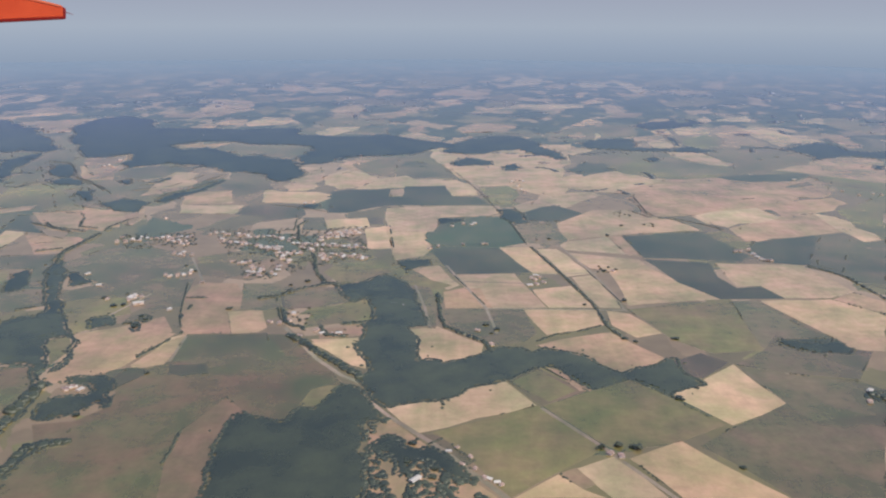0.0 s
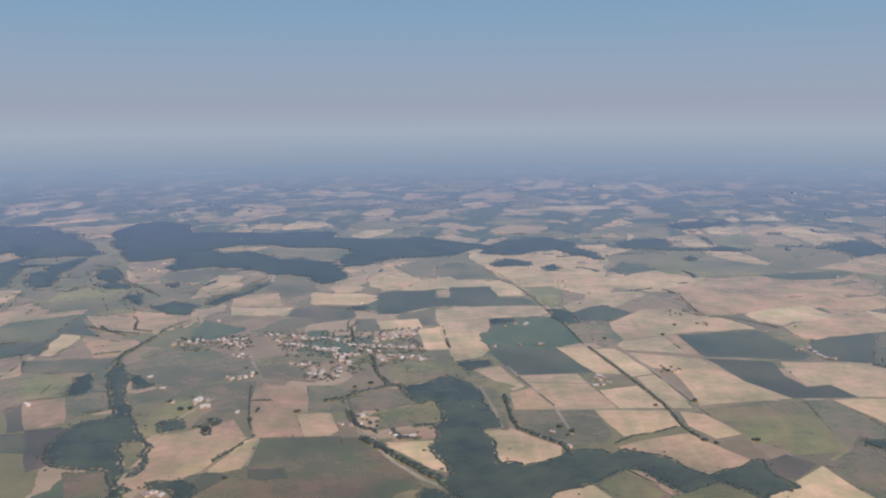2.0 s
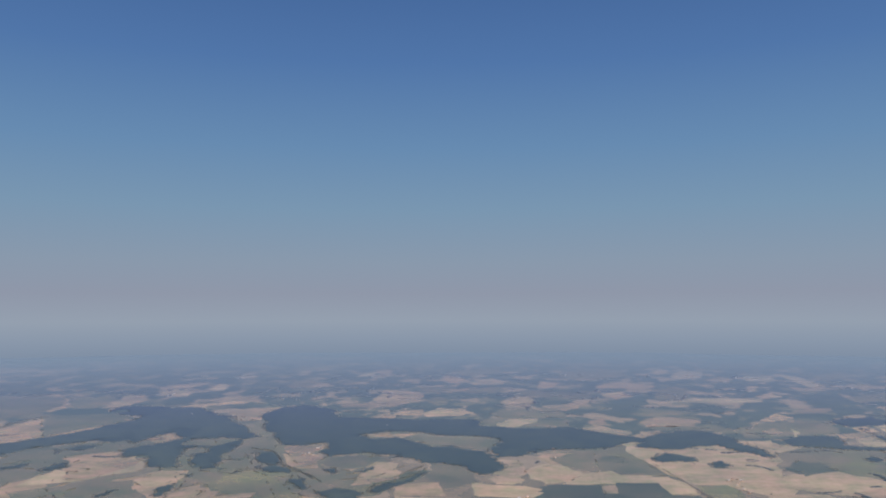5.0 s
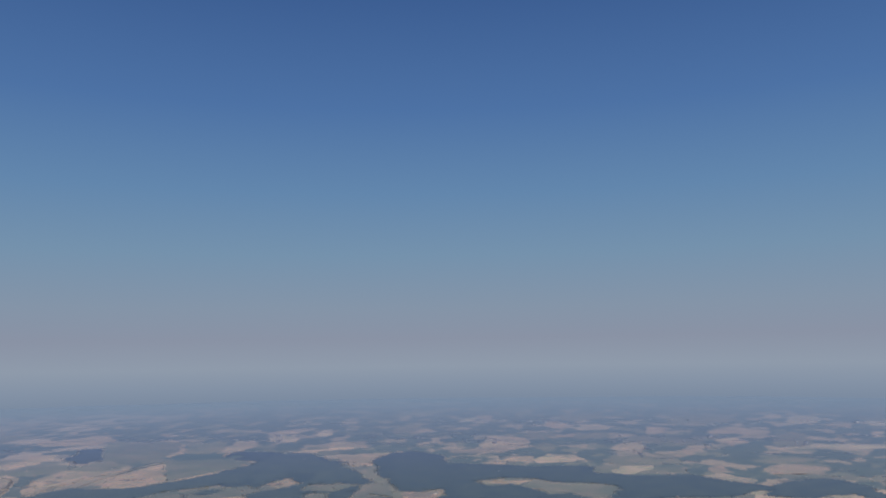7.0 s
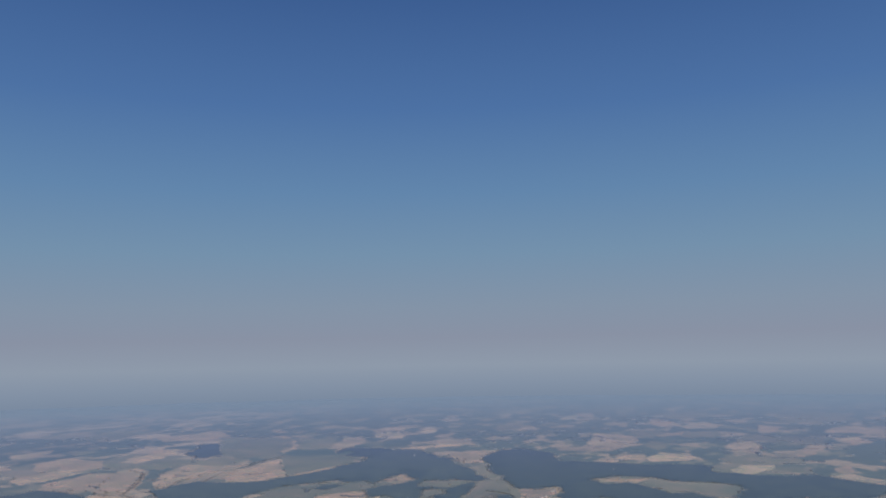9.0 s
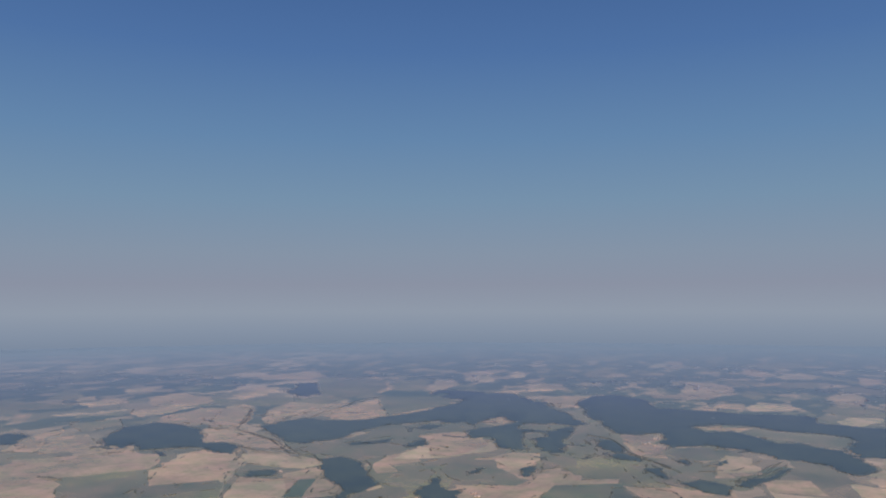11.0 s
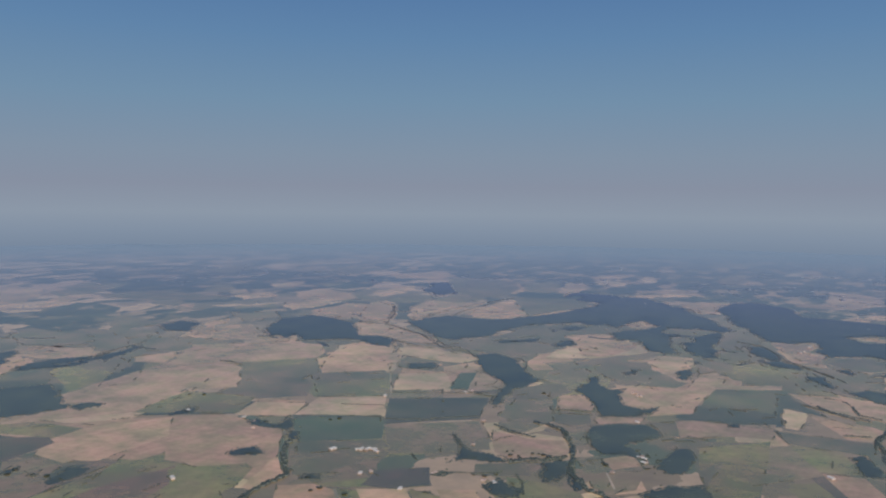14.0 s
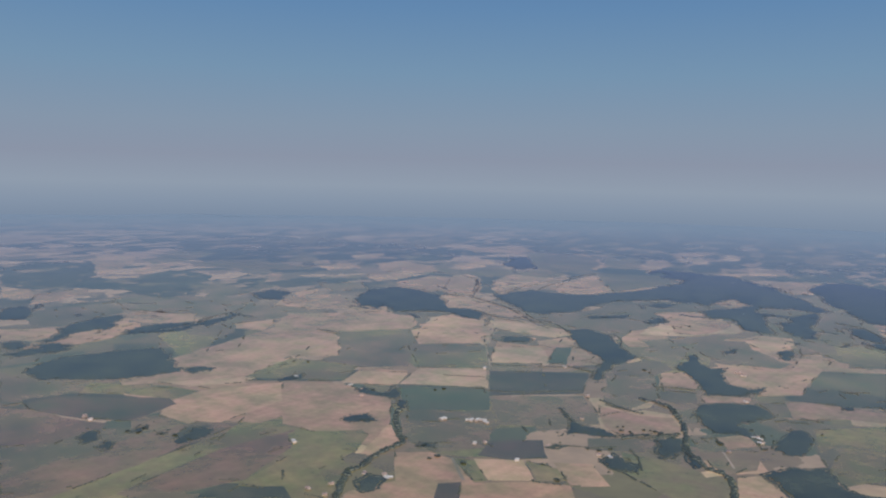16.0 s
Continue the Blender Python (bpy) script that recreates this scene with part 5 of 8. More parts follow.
field("maize", (103.4, 1029.6), (136.3, 1068.0), (162.7, 1077.4), (147.2, 991.1), (114.3, 992.3))
field("pasture", (-178.5, 1002.5), (-152.5, 1004.6), (-139.3, 939.0), (-170.3, 940.1))
field("wheat", (-148.0, 989.6), (-96.9, 1002.7), (-89.9, 964.7), (-112.7, 948.9), (-137.6, 949.7))
field("plough", (-95.4, 1002.6), (-77.4, 1008.0), (-72.6, 972.6), (-90.1, 967.5))
field("wheat", (-259.9, 1160.9), (-184.0, 1157.8), (-159.7, 1141.2), (-183.1, 1090.6), (-246.2, 1086.0))
field("pasture", (-241.8, 1061.9), (-192.3, 1077.0), (-177.6, 1017.7), (-182.2, 1002.6), (-226.6, 977.8))
field("stubble", (353.4, 955.3), (457.7, 1032.7), (505.7, 1021.3), (501.7, 975.8), (404.2, 916.1), (365.0, 894.7), (350.8, 917.8))
field("maize", (360.4, 889.9), (428.0, 928.4), (441.8, 904.7), (393.2, 804.7), (367.0, 805.5), (358.0, 832.8))
field("maize", (216.2, 911.9), (250.2, 921.1), (308.5, 932.3), (329.5, 864.8), (322.5, 833.9), (320.1, 815.0), (256.4, 831.5), (216.5, 837.0))
field("grass", (314.5, 932.1), (339.3, 942.0), (360.4, 889.9), (340.7, 864.5), (329.5, 864.8))
field("fallow", (377.9, 795.2), (460.6, 938.0), (488.4, 926.4), (403.8, 769.6))
field("fallow", (-514.8, 822.3), (-419.4, 834.1), (-378.8, 725.7), (-394.6, 726.1), (-417.2, 780.6), (-491.2, 778.9))
field("grass", (-489.2, 775.1), (-438.7, 777.5), (-412.0, 712.2), (-447.8, 699.2))
field("stubble", (-446.2, 696.1), (-410.9, 704.4), (-381.3, 640.5), (-407.3, 624.7))
field("plough", (-407.3, 624.7), (-379.9, 632.8), (-363.6, 612.9), (-343.4, 567.1), (-363.2, 543.7))
field("pasture", (-394.0, 806.8), (-358.7, 843.0), (-275.1, 840.6), (-259.9, 803.1), (-271.6, 769.4), (-306.6, 723.9), (-344.2, 746.6), (-379.7, 772.2))
field("pasture", (-313.7, 730.7), (-244.1, 752.6), (-231.0, 673.6), (-254.4, 661.6), (-311.1, 709.7))
field("pasture", (-361.8, 717.3), (-323.1, 716.3), (-308.4, 701.9), (-340.9, 683.3))
field("grass", (-332.7, 663.3), (-306.2, 695.8), (-290.0, 695.4), (-270.6, 656.5), (-299.1, 633.6), (-294.4, 616.2), (-300.9, 605.7), (-318.3, 634.0))
field("stubble", (-300.9, 605.7), (-271.4, 621.8), (-239.5, 649.1), (-221.4, 614.7), (-227.1, 583.9), (-237.1, 554.0), (-275.5, 542.1))
field("grass", (-315.2, 593.4), (-301.8, 603.4), (-288.8, 580.8), (-289.0, 562.0), (-290.8, 548.1))
field("stubble", (-536.1, 1021.1), (-473.0, 1025.1), (-445.9, 954.5), (-451.3, 930.8), (-483.3, 947.6))
field("stubble", (-473.0, 1034.5), (-428.8, 1039.3), (-395.2, 952.8), (-424.4, 940.4), (-442.4, 954.4))
field("stubble", (-429.6, 1045.7), (-384.2, 1015.8), (-389.1, 963.6))
field("maize", (-609.7, 996.6), (-536.9, 1015.0), (-503.3, 956.4), (-470.4, 918.6), (-522.4, 938.3), (-521.5, 888.4), (-539.8, 868.2))
field("wheat", (-506.0, 847.3), (-526.0, 933.2), (-497.4, 924.5), (-491.8, 887.5), (-491.1, 851.2))
field("weeds", (-204.4, 555.0), (-205.1, 598.8), (-200.5, 606.0), (-130.0, 609.0), (-119.1, 599.6), (-87.9, 555.9), (-70.5, 517.5), (-78.2, 487.4), (-88.5, 480.8), (-98.4, 463.8), (-118.9, 465.9), (-130.5, 476.6), (-137.2, 452.5), (-134.9, 412.8), (-128.4, 373.4), (-241.5, 370.7), (-250.3, 395.5), (-250.9, 415.1), (-243.4, 426.6), (-223.5, 431.3), (-245.6, 431.2), (-259.9, 457.5), (-235.4, 462.1), (-221.6, 481.5), (-223.7, 501.3), (-235.6, 523.5), (-232.4, 543.7), (-217.8, 543.8))
field("earth", (-160.7, 411.4), (-163.6, 449.5), (-147.1, 497.7), (-129.4, 475.0), (-137.2, 452.5), (-135.1, 415.8), (-128.6, 376.0), (-152.5, 373.3))
field("maize", (-235.2, 523.5), (-231.6, 542.7), (-220.4, 542.8), (-213.5, 535.0), (-218.3, 523.7), (-227.5, 510.9))
field("rough", (-205.1, 557.0), (-207.1, 608.3), (-175.0, 608.6), (-139.1, 604.2), (-123.8, 576.8), (-109.4, 545.6), (-125.3, 547.5), (-145.8, 540.4), (-172.5, 547.1))
field("maize", (-202.4, 548.9), (-175.9, 550.1), (-169.2, 535.4), (-187.9, 529.5), (-198.4, 534.2))
field("grass", (-95.1, 486.4), (-91.0, 508.4), (-80.2, 515.6), (-67.4, 514.8), (-78.2, 489.8), (-88.8, 482.4))
field("stubble", (-231.4, 547.6), (-217.2, 594.1), (-207.9, 610.8), (-206.1, 576.1), (-206.9, 549.9), (-221.2, 542.8))
field("stubble", (-226.4, 649.1), (-236.8, 695.2), (-239.1, 727.2), (-231.1, 740.8), (-198.5, 737.7), (-185.2, 705.1), (-178.7, 667.7), (-187.4, 660.5), (-171.9, 611.1), (-211.7, 608.3))
field("wheat", (-187.4, 660.5), (-158.5, 666.4), (-145.5, 623.7), (-152.6, 611.3), (-171.6, 609.9))
field("pasture", (-178.7, 667.7), (-185.9, 708.2), (-191.9, 737.8), (-154.8, 738.2), (-143.8, 670.9), (-157.4, 663.6))
field("grass", (-124.9, 654.2), (-116.7, 671.1), (-92.5, 678.6), (-73.4, 701.5), (-62.9, 664.5), (-61.1, 644.0), (-88.9, 649.1), (-106.9, 655.7))
field("pasture", (-152.1, 729.8), (-119.9, 725.1), (-96.3, 709.2), (-83.0, 693.7), (-97.6, 678.6), (-116.7, 671.1), (-139.3, 670.9))
field("grass", (-120.5, 774.3), (-112.9, 795.4), (-78.3, 801.8), (-57.7, 850.3), (-49.0, 816.3), (-38.2, 777.1), (-22.7, 758.9), (9.7, 734.9), (-6.6, 718.1), (-28.5, 732.8), (-37.0, 751.7), (-52.8, 773.2), (-74.2, 756.6), (-100.2, 740.5))
field("pasture", (-34.6, 736.1), (-11.0, 726.3), (-2.6, 679.5), (-5.2, 622.5), (-12.3, 623.7), (-20.9, 679.4))
field("stubble", (2.0, 716.6), (36.6, 726.8), (45.3, 672.7), (10.0, 670.9))
field("fallow", (-1.1, 666.6), (39.1, 671.2), (72.4, 671.6), (78.4, 613.3), (66.9, 595.4), (43.7, 587.2), (35.5, 601.0), (8.5, 623.9))
field("lucerne", (-20.7, 897.3), (5.1, 957.3), (49.5, 1016.2), (82.7, 1007.5), (96.9, 886.7), (61.8, 865.3), (-13.2, 878.2))
field("maize", (-13.0, 859.8), (61.7, 863.0), (91.5, 774.9), (10.0, 768.4))
field("pasture", (82.5, 1004.5), (111.5, 975.6), (135.6, 970.3), (146.2, 899.5), (133.0, 875.4), (96.9, 886.7))
field("grass", (165.6, 669.6), (214.8, 687.7), (264.4, 694.2), (251.7, 580.0), (209.7, 573.1), (186.5, 599.9))
field("pasture", (263.9, 692.7), (288.8, 692.9), (306.1, 612.9), (282.0, 601.9), (272.6, 612.6), (252.5, 582.2))
field("pasture", (251.7, 580.0), (273.5, 612.6), (286.7, 591.5), (336.2, 578.5), (300.6, 527.7), (254.9, 536.8), (219.9, 552.3))
field("fallow", (219.2, 550.3), (254.5, 535.8), (298.8, 523.9), (312.5, 509.7), (294.8, 476.4), (239.7, 465.3), (232.1, 491.2))
field("fallow", (448.2, 926.1), (499.2, 956.0), (523.8, 904.4), (454.7, 775.3), (416.0, 784.2), (389.6, 803.3))
field("grass", (533.5, 1055.3), (663.4, 1165.3), (523.8, 904.4), (500.5, 904.1), (522.9, 1004.9))
field("earth", (-1019.0, 106.9), (-1022.9, 151.2), (-1031.0, 198.1), (-1039.3, 256.5), (-1035.5, 316.2), (-1000.2, 338.7), (-980.1, 247.8), (-962.2, 175.8), (-974.0, 120.4), (-987.7, 94.4))
field("weeds", (-1232.9, 197.1), (-1216.6, 217.7), (-1220.7, 266.2), (-1127.9, 343.4), (-1104.0, 336.0), (-1085.1, 273.3), (-1122.7, 246.2), (-1188.4, 227.4))
field("maize", (-1015.5, 273.7), (-1029.1, 297.8), (-1016.8, 318.6), (-1006.8, 295.0), (-998.8, 271.5))
field("grass", (-963.9, 171.1), (-977.6, 246.2), (-972.8, 284.6), (-959.1, 286.7), (-935.4, 199.7), (-949.3, 168.7))
field("earth", (-932.4, 192.9), (-953.6, 287.5), (-947.6, 362.7), (-910.6, 326.3), (-879.2, 249.7), (-900.9, 196.6))
field("grass", (-868.4, 225.4), (-878.3, 248.9), (-897.9, 317.9), (-889.7, 345.2), (-862.9, 361.3), (-857.6, 335.0), (-852.3, 303.7), (-808.8, 281.2), (-801.1, 256.3), (-837.7, 226.8))
field("maize", (-862.4, 202.3), (-872.7, 238.2), (-845.9, 262.0), (-813.6, 245.3))
field("grass", (-944.5, 351.6), (-900.4, 405.7), (-883.8, 397.8), (-862.9, 361.3), (-889.8, 337.1), (-923.9, 335.2))
field("stubble", (-853.8, 357.6), (-892.3, 437.3), (-851.6, 404.9), (-845.2, 379.3), (-845.4, 357.4))
field("lucerne", (-975.2, 540.6), (-963.5, 565.3), (-923.7, 578.7), (-893.9, 606.5), (-846.2, 543.0), (-908.2, 483.1), (-942.3, 513.0))
field("fallow", (-909.0, 482.3), (-842.9, 540.5), (-820.9, 523.0), (-882.7, 453.6))
field("pasture", (-885.2, 451.3), (-821.8, 504.3), (-778.1, 446.0), (-807.3, 403.4), (-843.3, 408.1))
field("maize", (-947.3, 687.1), (-846.0, 762.9), (-803.9, 670.6), (-878.1, 588.5))
field("pasture", (-876.7, 586.5), (-799.2, 661.9), (-734.0, 577.0), (-811.0, 506.7))
field("lucerne", (-916.3, 777.4), (-957.8, 871.9), (-938.8, 884.9), (-890.7, 784.0))
field("stubble", (-931.1, 871.1), (-880.0, 859.6), (-855.2, 818.0), (-887.5, 778.3))
field("pasture", (-795.2, 695.5), (-812.5, 774.6), (-778.2, 799.2), (-729.0, 711.2), (-746.5, 679.4))
field("stubble", (-773.2, 811.9), (-762.1, 846.7), (-720.1, 808.4), (-711.7, 777.1), (-753.4, 766.2))
field("rough", (-627.8, 991.3), (-549.2, 1028.0), (-528.0, 898.2), (-590.7, 893.8), (-611.4, 874.4))
field("maize", (-608.2, 836.6), (-590.7, 893.8), (-528.0, 898.2), (-520.0, 849.7), (-601.6, 810.7))
field("grass", (-563.6, 707.8), (-507.9, 776.0), (-502.0, 740.0), (-528.2, 686.7), (-542.0, 638.3))
field("grass", (-523.7, 579.6), (-529.4, 692.3), (-502.7, 744.1), (-479.4, 602.1), (-503.2, 564.6))
field("fallow", (-603.0, 712.2), (-567.6, 747.3), (-564.1, 709.8), (-589.6, 684.2))
field("wheat", (428.2, 1555.7), (480.0, 1570.7), (517.7, 1419.7), (493.8, 1396.6), (444.0, 1429.7))
field("pasture", (477.9, 1563.8), (534.9, 1586.1), (620.8, 1546.5), (703.4, 1534.9), (687.9, 1470.8), (576.5, 1355.0), (489.6, 1327.5), (515.8, 1408.3))
field("pasture", (393.9, 1514.9), (427.9, 1542.2), (442.2, 1423.9), (498.2, 1374.7), (465.5, 1312.0), (384.6, 1291.0), (352.5, 1340.2))
field("stubble", (247.3, 1158.3), (356.0, 1253.1), (444.9, 1277.8), (483.1, 1233.0), (551.0, 1247.6), (592.3, 1280.6), (620.2, 1257.9), (560.8, 1148.0), (446.5, 1091.2), (409.6, 1145.5), (302.0, 1143.7))
field("fallow", (522.4, 1203.6), (576.3, 1248.0), (577.0, 1221.6), (531.0, 1199.6))
field("stubble", (272.9, 1124.4), (408.3, 1141.7), (446.5, 1091.2), (562.0, 1132.9), (567.1, 1093.1), (495.4, 1041.7), (418.0, 1056.8), (331.6, 1023.5), (260.9, 1007.1))
field("wheat", (325.3, 1017.2), (360.1, 1042.9), (429.5, 1066.9), (440.0, 1012.8), (354.2, 959.4), (332.3, 978.8))
field("stubble", (352.3, 953.9), (436.3, 1003.7), (492.6, 1035.3), (497.1, 981.1), (491.3, 939.7), (411.6, 912.9), (352.6, 897.3))
field("wheat", (492.6, 1035.3), (512.5, 1013.8), (515.1, 904.3), (488.9, 894.2), (483.8, 953.0))
field("maize", (446.1, 1287.3), (509.0, 1303.0), (597.7, 1314.5), (605.1, 1295.1), (554.8, 1256.7), (486.4, 1241.9), (456.8, 1259.5))
field("stubble", (560.6, 1344.2), (607.2, 1382.3), (728.0, 1471.6), (804.1, 1473.2), (771.8, 1358.8), (703.8, 1232.6), (636.2, 1276.7), (602.1, 1324.6))
field("grass", (600.7, 1299.9), (654.7, 1277.0), (692.1, 1210.8), (657.1, 1145.8), (622.0, 1209.6), (598.1, 1252.9))
field("wheat", (680.1, 1843.5), (742.1, 1934.2), (765.1, 1855.3), (763.2, 1721.8), (799.9, 1682.3), (765.5, 1650.3), (718.4, 1649.2), (673.8, 1596.4), (680.5, 1671.5), (675.3, 1753.3))
field("stubble", (617.6, 1795.8), (663.2, 1901.4), (700.9, 1933.1), (697.6, 1806.9), (601.2, 1709.6))
field("stubble", (585.5, 1677.0), (650.3, 1752.7), (667.7, 1632.9), (639.6, 1595.6), (584.0, 1630.9))
field("wheat", (886.3, 2024.8), (973.2, 2085.5), (933.4, 1960.6), (879.6, 1969.7))
field("pasture", (988.0, 2085.9), (1059.2, 2052.8), (965.4, 1769.4), (932.3, 1850.2), (925.8, 1949.8))
field("stubble", (842.8, 1801.6), (879.6, 1767.2), (839.3, 1593.1), (803.9, 1585.2), (811.8, 1674.7))
field("pasture", (362.3, 1863.6), (441.5, 1925.8), (428.7, 1755.6), (356.5, 1703.5))
field("stubble", (471.5, 1828.5), (520.7, 1867.9), (508.3, 1775.1), (463.9, 1747.9))
field("wheat", (-938.3, 983.8), (-918.0, 985.5), (-896.8, 953.7), (-904.9, 940.2))
field("pasture", (-839.9, 810.6), (-835.7, 887.8), (-805.1, 893.4), (-772.7, 857.6), (-777.6, 811.6), (-813.6, 773.6))
field("wheat", (-844.5, 860.3), (-837.2, 891.1), (-825.6, 878.5), (-833.9, 852.0))
field("pasture", (-894.2, 1015.1), (-863.6, 1051.5), (-804.7, 994.0), (-786.7, 911.2), (-805.1, 893.4), (-841.9, 901.3), (-859.5, 978.9))
field("pasture", (-824.1, 1090.5), (-763.4, 1119.7), (-722.4, 1047.5), (-734.2, 956.9), (-770.7, 970.1), (-809.3, 1016.9))
field("wheat", (-763.2, 1113.9), (-758.0, 1187.5), (-715.5, 1197.6), (-697.7, 1142.9), (-709.9, 1080.9), (-735.1, 1083.7))
field("pasture", (-740.6, 999.2), (-728.7, 1062.6), (-682.4, 1011.4), (-664.3, 1005.3), (-669.3, 964.7), (-716.8, 950.5))
field("stubble", (-742.4, 903.8), (-722.5, 945.0), (-655.1, 965.3), (-668.6, 1073.8), (-655.1, 1112.8), (-627.4, 1064.2), (-621.7, 1001.4), (-618.7, 903.8), (-609.5, 841.9), (-648.1, 799.5), (-650.1, 845.2), (-683.6, 828.2), (-713.8, 892.6))
field("pasture", (-713.5, 1199.6), (-657.9, 1193.5), (-634.9, 1132.3), (-669.7, 1077.9), (-691.5, 1131.9))
field("stubble", (-631.7, 1013.9), (-552.3, 1067.5), (-547.6, 1037.9), (-623.0, 991.6))
field("stubble", (-639.7, 772.2), (-601.6, 810.7), (-557.1, 821.5), (-517.2, 849.4), (-506.8, 784.7), (-546.8, 771.7), (-592.2, 730.1), (-609.1, 733.5))
field("pasture", (-639.7, 772.2), (-614.8, 792.2), (-592.4, 735.2), (-605.9, 728.3), (-621.1, 750.6))
field("stubble", (-693.8, 744.0), (-691.8, 765.3), (-648.9, 785.7), (-646.9, 765.5), (-682.9, 732.2))
field("pasture", (-743.8, 747.0), (-708.8, 766.1), (-690.4, 728.3), (-704.0, 703.5), (-730.0, 710.3))
field("pasture", (-704.3, 688.4), (-685.6, 705.6), (-664.1, 658.9), (-653.7, 616.3), (-680.9, 654.0))
field("stubble", (-766.3, 636.9), (-718.4, 633.0), (-688.4, 649.9), (-666.3, 619.1), (-662.5, 601.2), (-702.5, 560.3), (-727.2, 573.4), (-748.6, 605.3))
field("pasture", (-723.0, 530.3), (-679.0, 572.5), (-667.1, 561.1), (-665.2, 529.4), (-707.5, 501.4))
field("grass", (-680.7, 515.4), (-650.7, 520.8), (-618.1, 516.5), (-583.1, 513.1), (-566.6, 477.6), (-597.7, 441.4), (-652.1, 466.9))
field("pasture", (-652.8, 605.4), (-636.8, 622.3), (-611.8, 600.4), (-614.5, 575.1), (-626.3, 564.5))
field("stubble", (-631.6, 615.5), (-611.6, 645.2), (-591.6, 618.6), (-609.3, 590.0))
field("pasture", (-615.8, 550.2), (-605.8, 565.0), (-578.0, 580.3), (-572.3, 552.1), (-588.0, 527.5), (-605.3, 535.2))
field("wheat", (-607.7, 515.1), (-598.6, 530.3), (-590.7, 520.0), (-599.3, 505.5))
field("stubble", (-579.5, 523.1), (-566.2, 540.0), (-539.1, 515.5), (-522.8, 501.7), (-559.6, 469.3))
field("wheat", (-502.8, 558.6), (-475.3, 589.3), (-470.9, 562.2), (-493.1, 551.6))
field("stubble", (-694.4, 464.6), (-683.0, 465.7), (-651.4, 434.6), (-668.7, 417.7))
field("stubble", (-832.5, 378.7), (-811.0, 400.1), (-785.4, 399.8), (-736.8, 366.7), (-698.3, 342.8), (-786.9, 264.7), (-801.3, 287.8), (-788.2, 329.0))
field("grass", (-787.0, 400.3), (-777.3, 407.1), (-732.4, 378.6), (-738.9, 369.6))
field("wheat", (-771.4, 412.4), (-736.8, 437.8), (-703.8, 404.2), (-731.8, 379.3))
field("grass", (-734.2, 438.3), (-704.0, 439.7), (-680.8, 424.6), (-702.4, 405.4))
field("stubble", (-713.5, 451.2), (-685.6, 470.7), (-659.3, 432.4), (-676.7, 415.4))
field("stubble", (-702.8, 401.8), (-676.1, 414.3), (-652.7, 383.0), (-714.3, 328.7), (-743.6, 360.7))
field("plough", (-758.9, 347.1), (-747.1, 362.3), (-720.7, 323.1), (-735.3, 310.2))
field("plough", (-786.4, 459.7), (-749.5, 486.6), (-722.3, 456.5), (-751.3, 428.5), (-773.8, 421.7))
field("scrub", (-2227.4, 3096.2), (-2049.7, 3048.1), (-2003.4, 3299.6), (-2072.1, 3666.0), (-1741.2, 3810.5), (-1457.5, 3740.6), (-1386.5, 3403.5), (-1429.8, 3086.1), (-1442.4, 2728.3), (-1436.4, 2518.5), (-1503.3, 2366.7), (-1492.4, 2174.9), (-1630.7, 2225.9))
field("fallow", (-1374.7, 1770.0), (-1265.2, 1819.0), (-1164.3, 1837.1), (-1119.3, 1694.8), (-1152.7, 1528.7), (-1160.0, 1470.8))
track(4, (66.3, 482.6), (96.3, 434.6), (108.0, 413.0))
track(4, (108.0, 413.0), (127.7, 377.9))
track(5, (-33.5, 469.4), (2.9, 426.1), (18.9, 401.7), (36.2, 377.4))
track(5, (-130.4, 623.7), (-95.0, 560.9), (-72.2, 531.3), (-56.7, 519.3))
track(4, (-55.7, 508.6), (-46.0, 487.5), (-33.5, 469.4))
track(4, (-25.8, 734.3), (-15.2, 672.0), (-10.4, 627.4))
track(4, (4.4, 798.6), (39.2, 672.5), (45.4, 612.9))
track(3, (130.7, 882.1), (151.6, 781.0), (161.6, 703.8), (161.4, 666.6))
track(3, (-204.4, 554.9), (-206.9, 604.6))
track(3, (92.4, 767.3), (165.3, 777.4))
track(3, (9.8, 746.7), (86.7, 740.6))
track(3, (39.1, 671.1), (164.2, 668.0))
track(3, (-288.5, 648.4), (-271.0, 707.2))
track(3, (-268.7, 825.9), (-232.2, 740.6))
track(4, (-787.1, 402.1), (-748.0, 366.5))
track(3, (-1108.5, 939.3), (-1038.9, 808.9), (-956.9, 703.2))
track(3, (-611.2, 580.2), (-588.5, 543.0))
track(3, (-1232.2, 687.3), (-1186.0, 550.0))


# ---- woods, hedges and trees ----
def clump_shapes(subdivisions, count):
    shapes = []
    for i in range(count):
        bm = bmesh.new()
        bmesh.ops.create_icosphere(bm, subdivisions=subdivisions, radius=1.0)
        for v in bm.verts:
            v.co *= random.uniform(0.74, 1.2)
        bm.verts.index_update()
        shapes.append((np.array([v.co[:] for v in bm.verts]), np.array([[v.index for v in f.verts] for f in bm.faces])))
        bm.free()
    return shapes


FINE, COARSE = clump_shapes(2, 10), clump_shapes(1, 10)


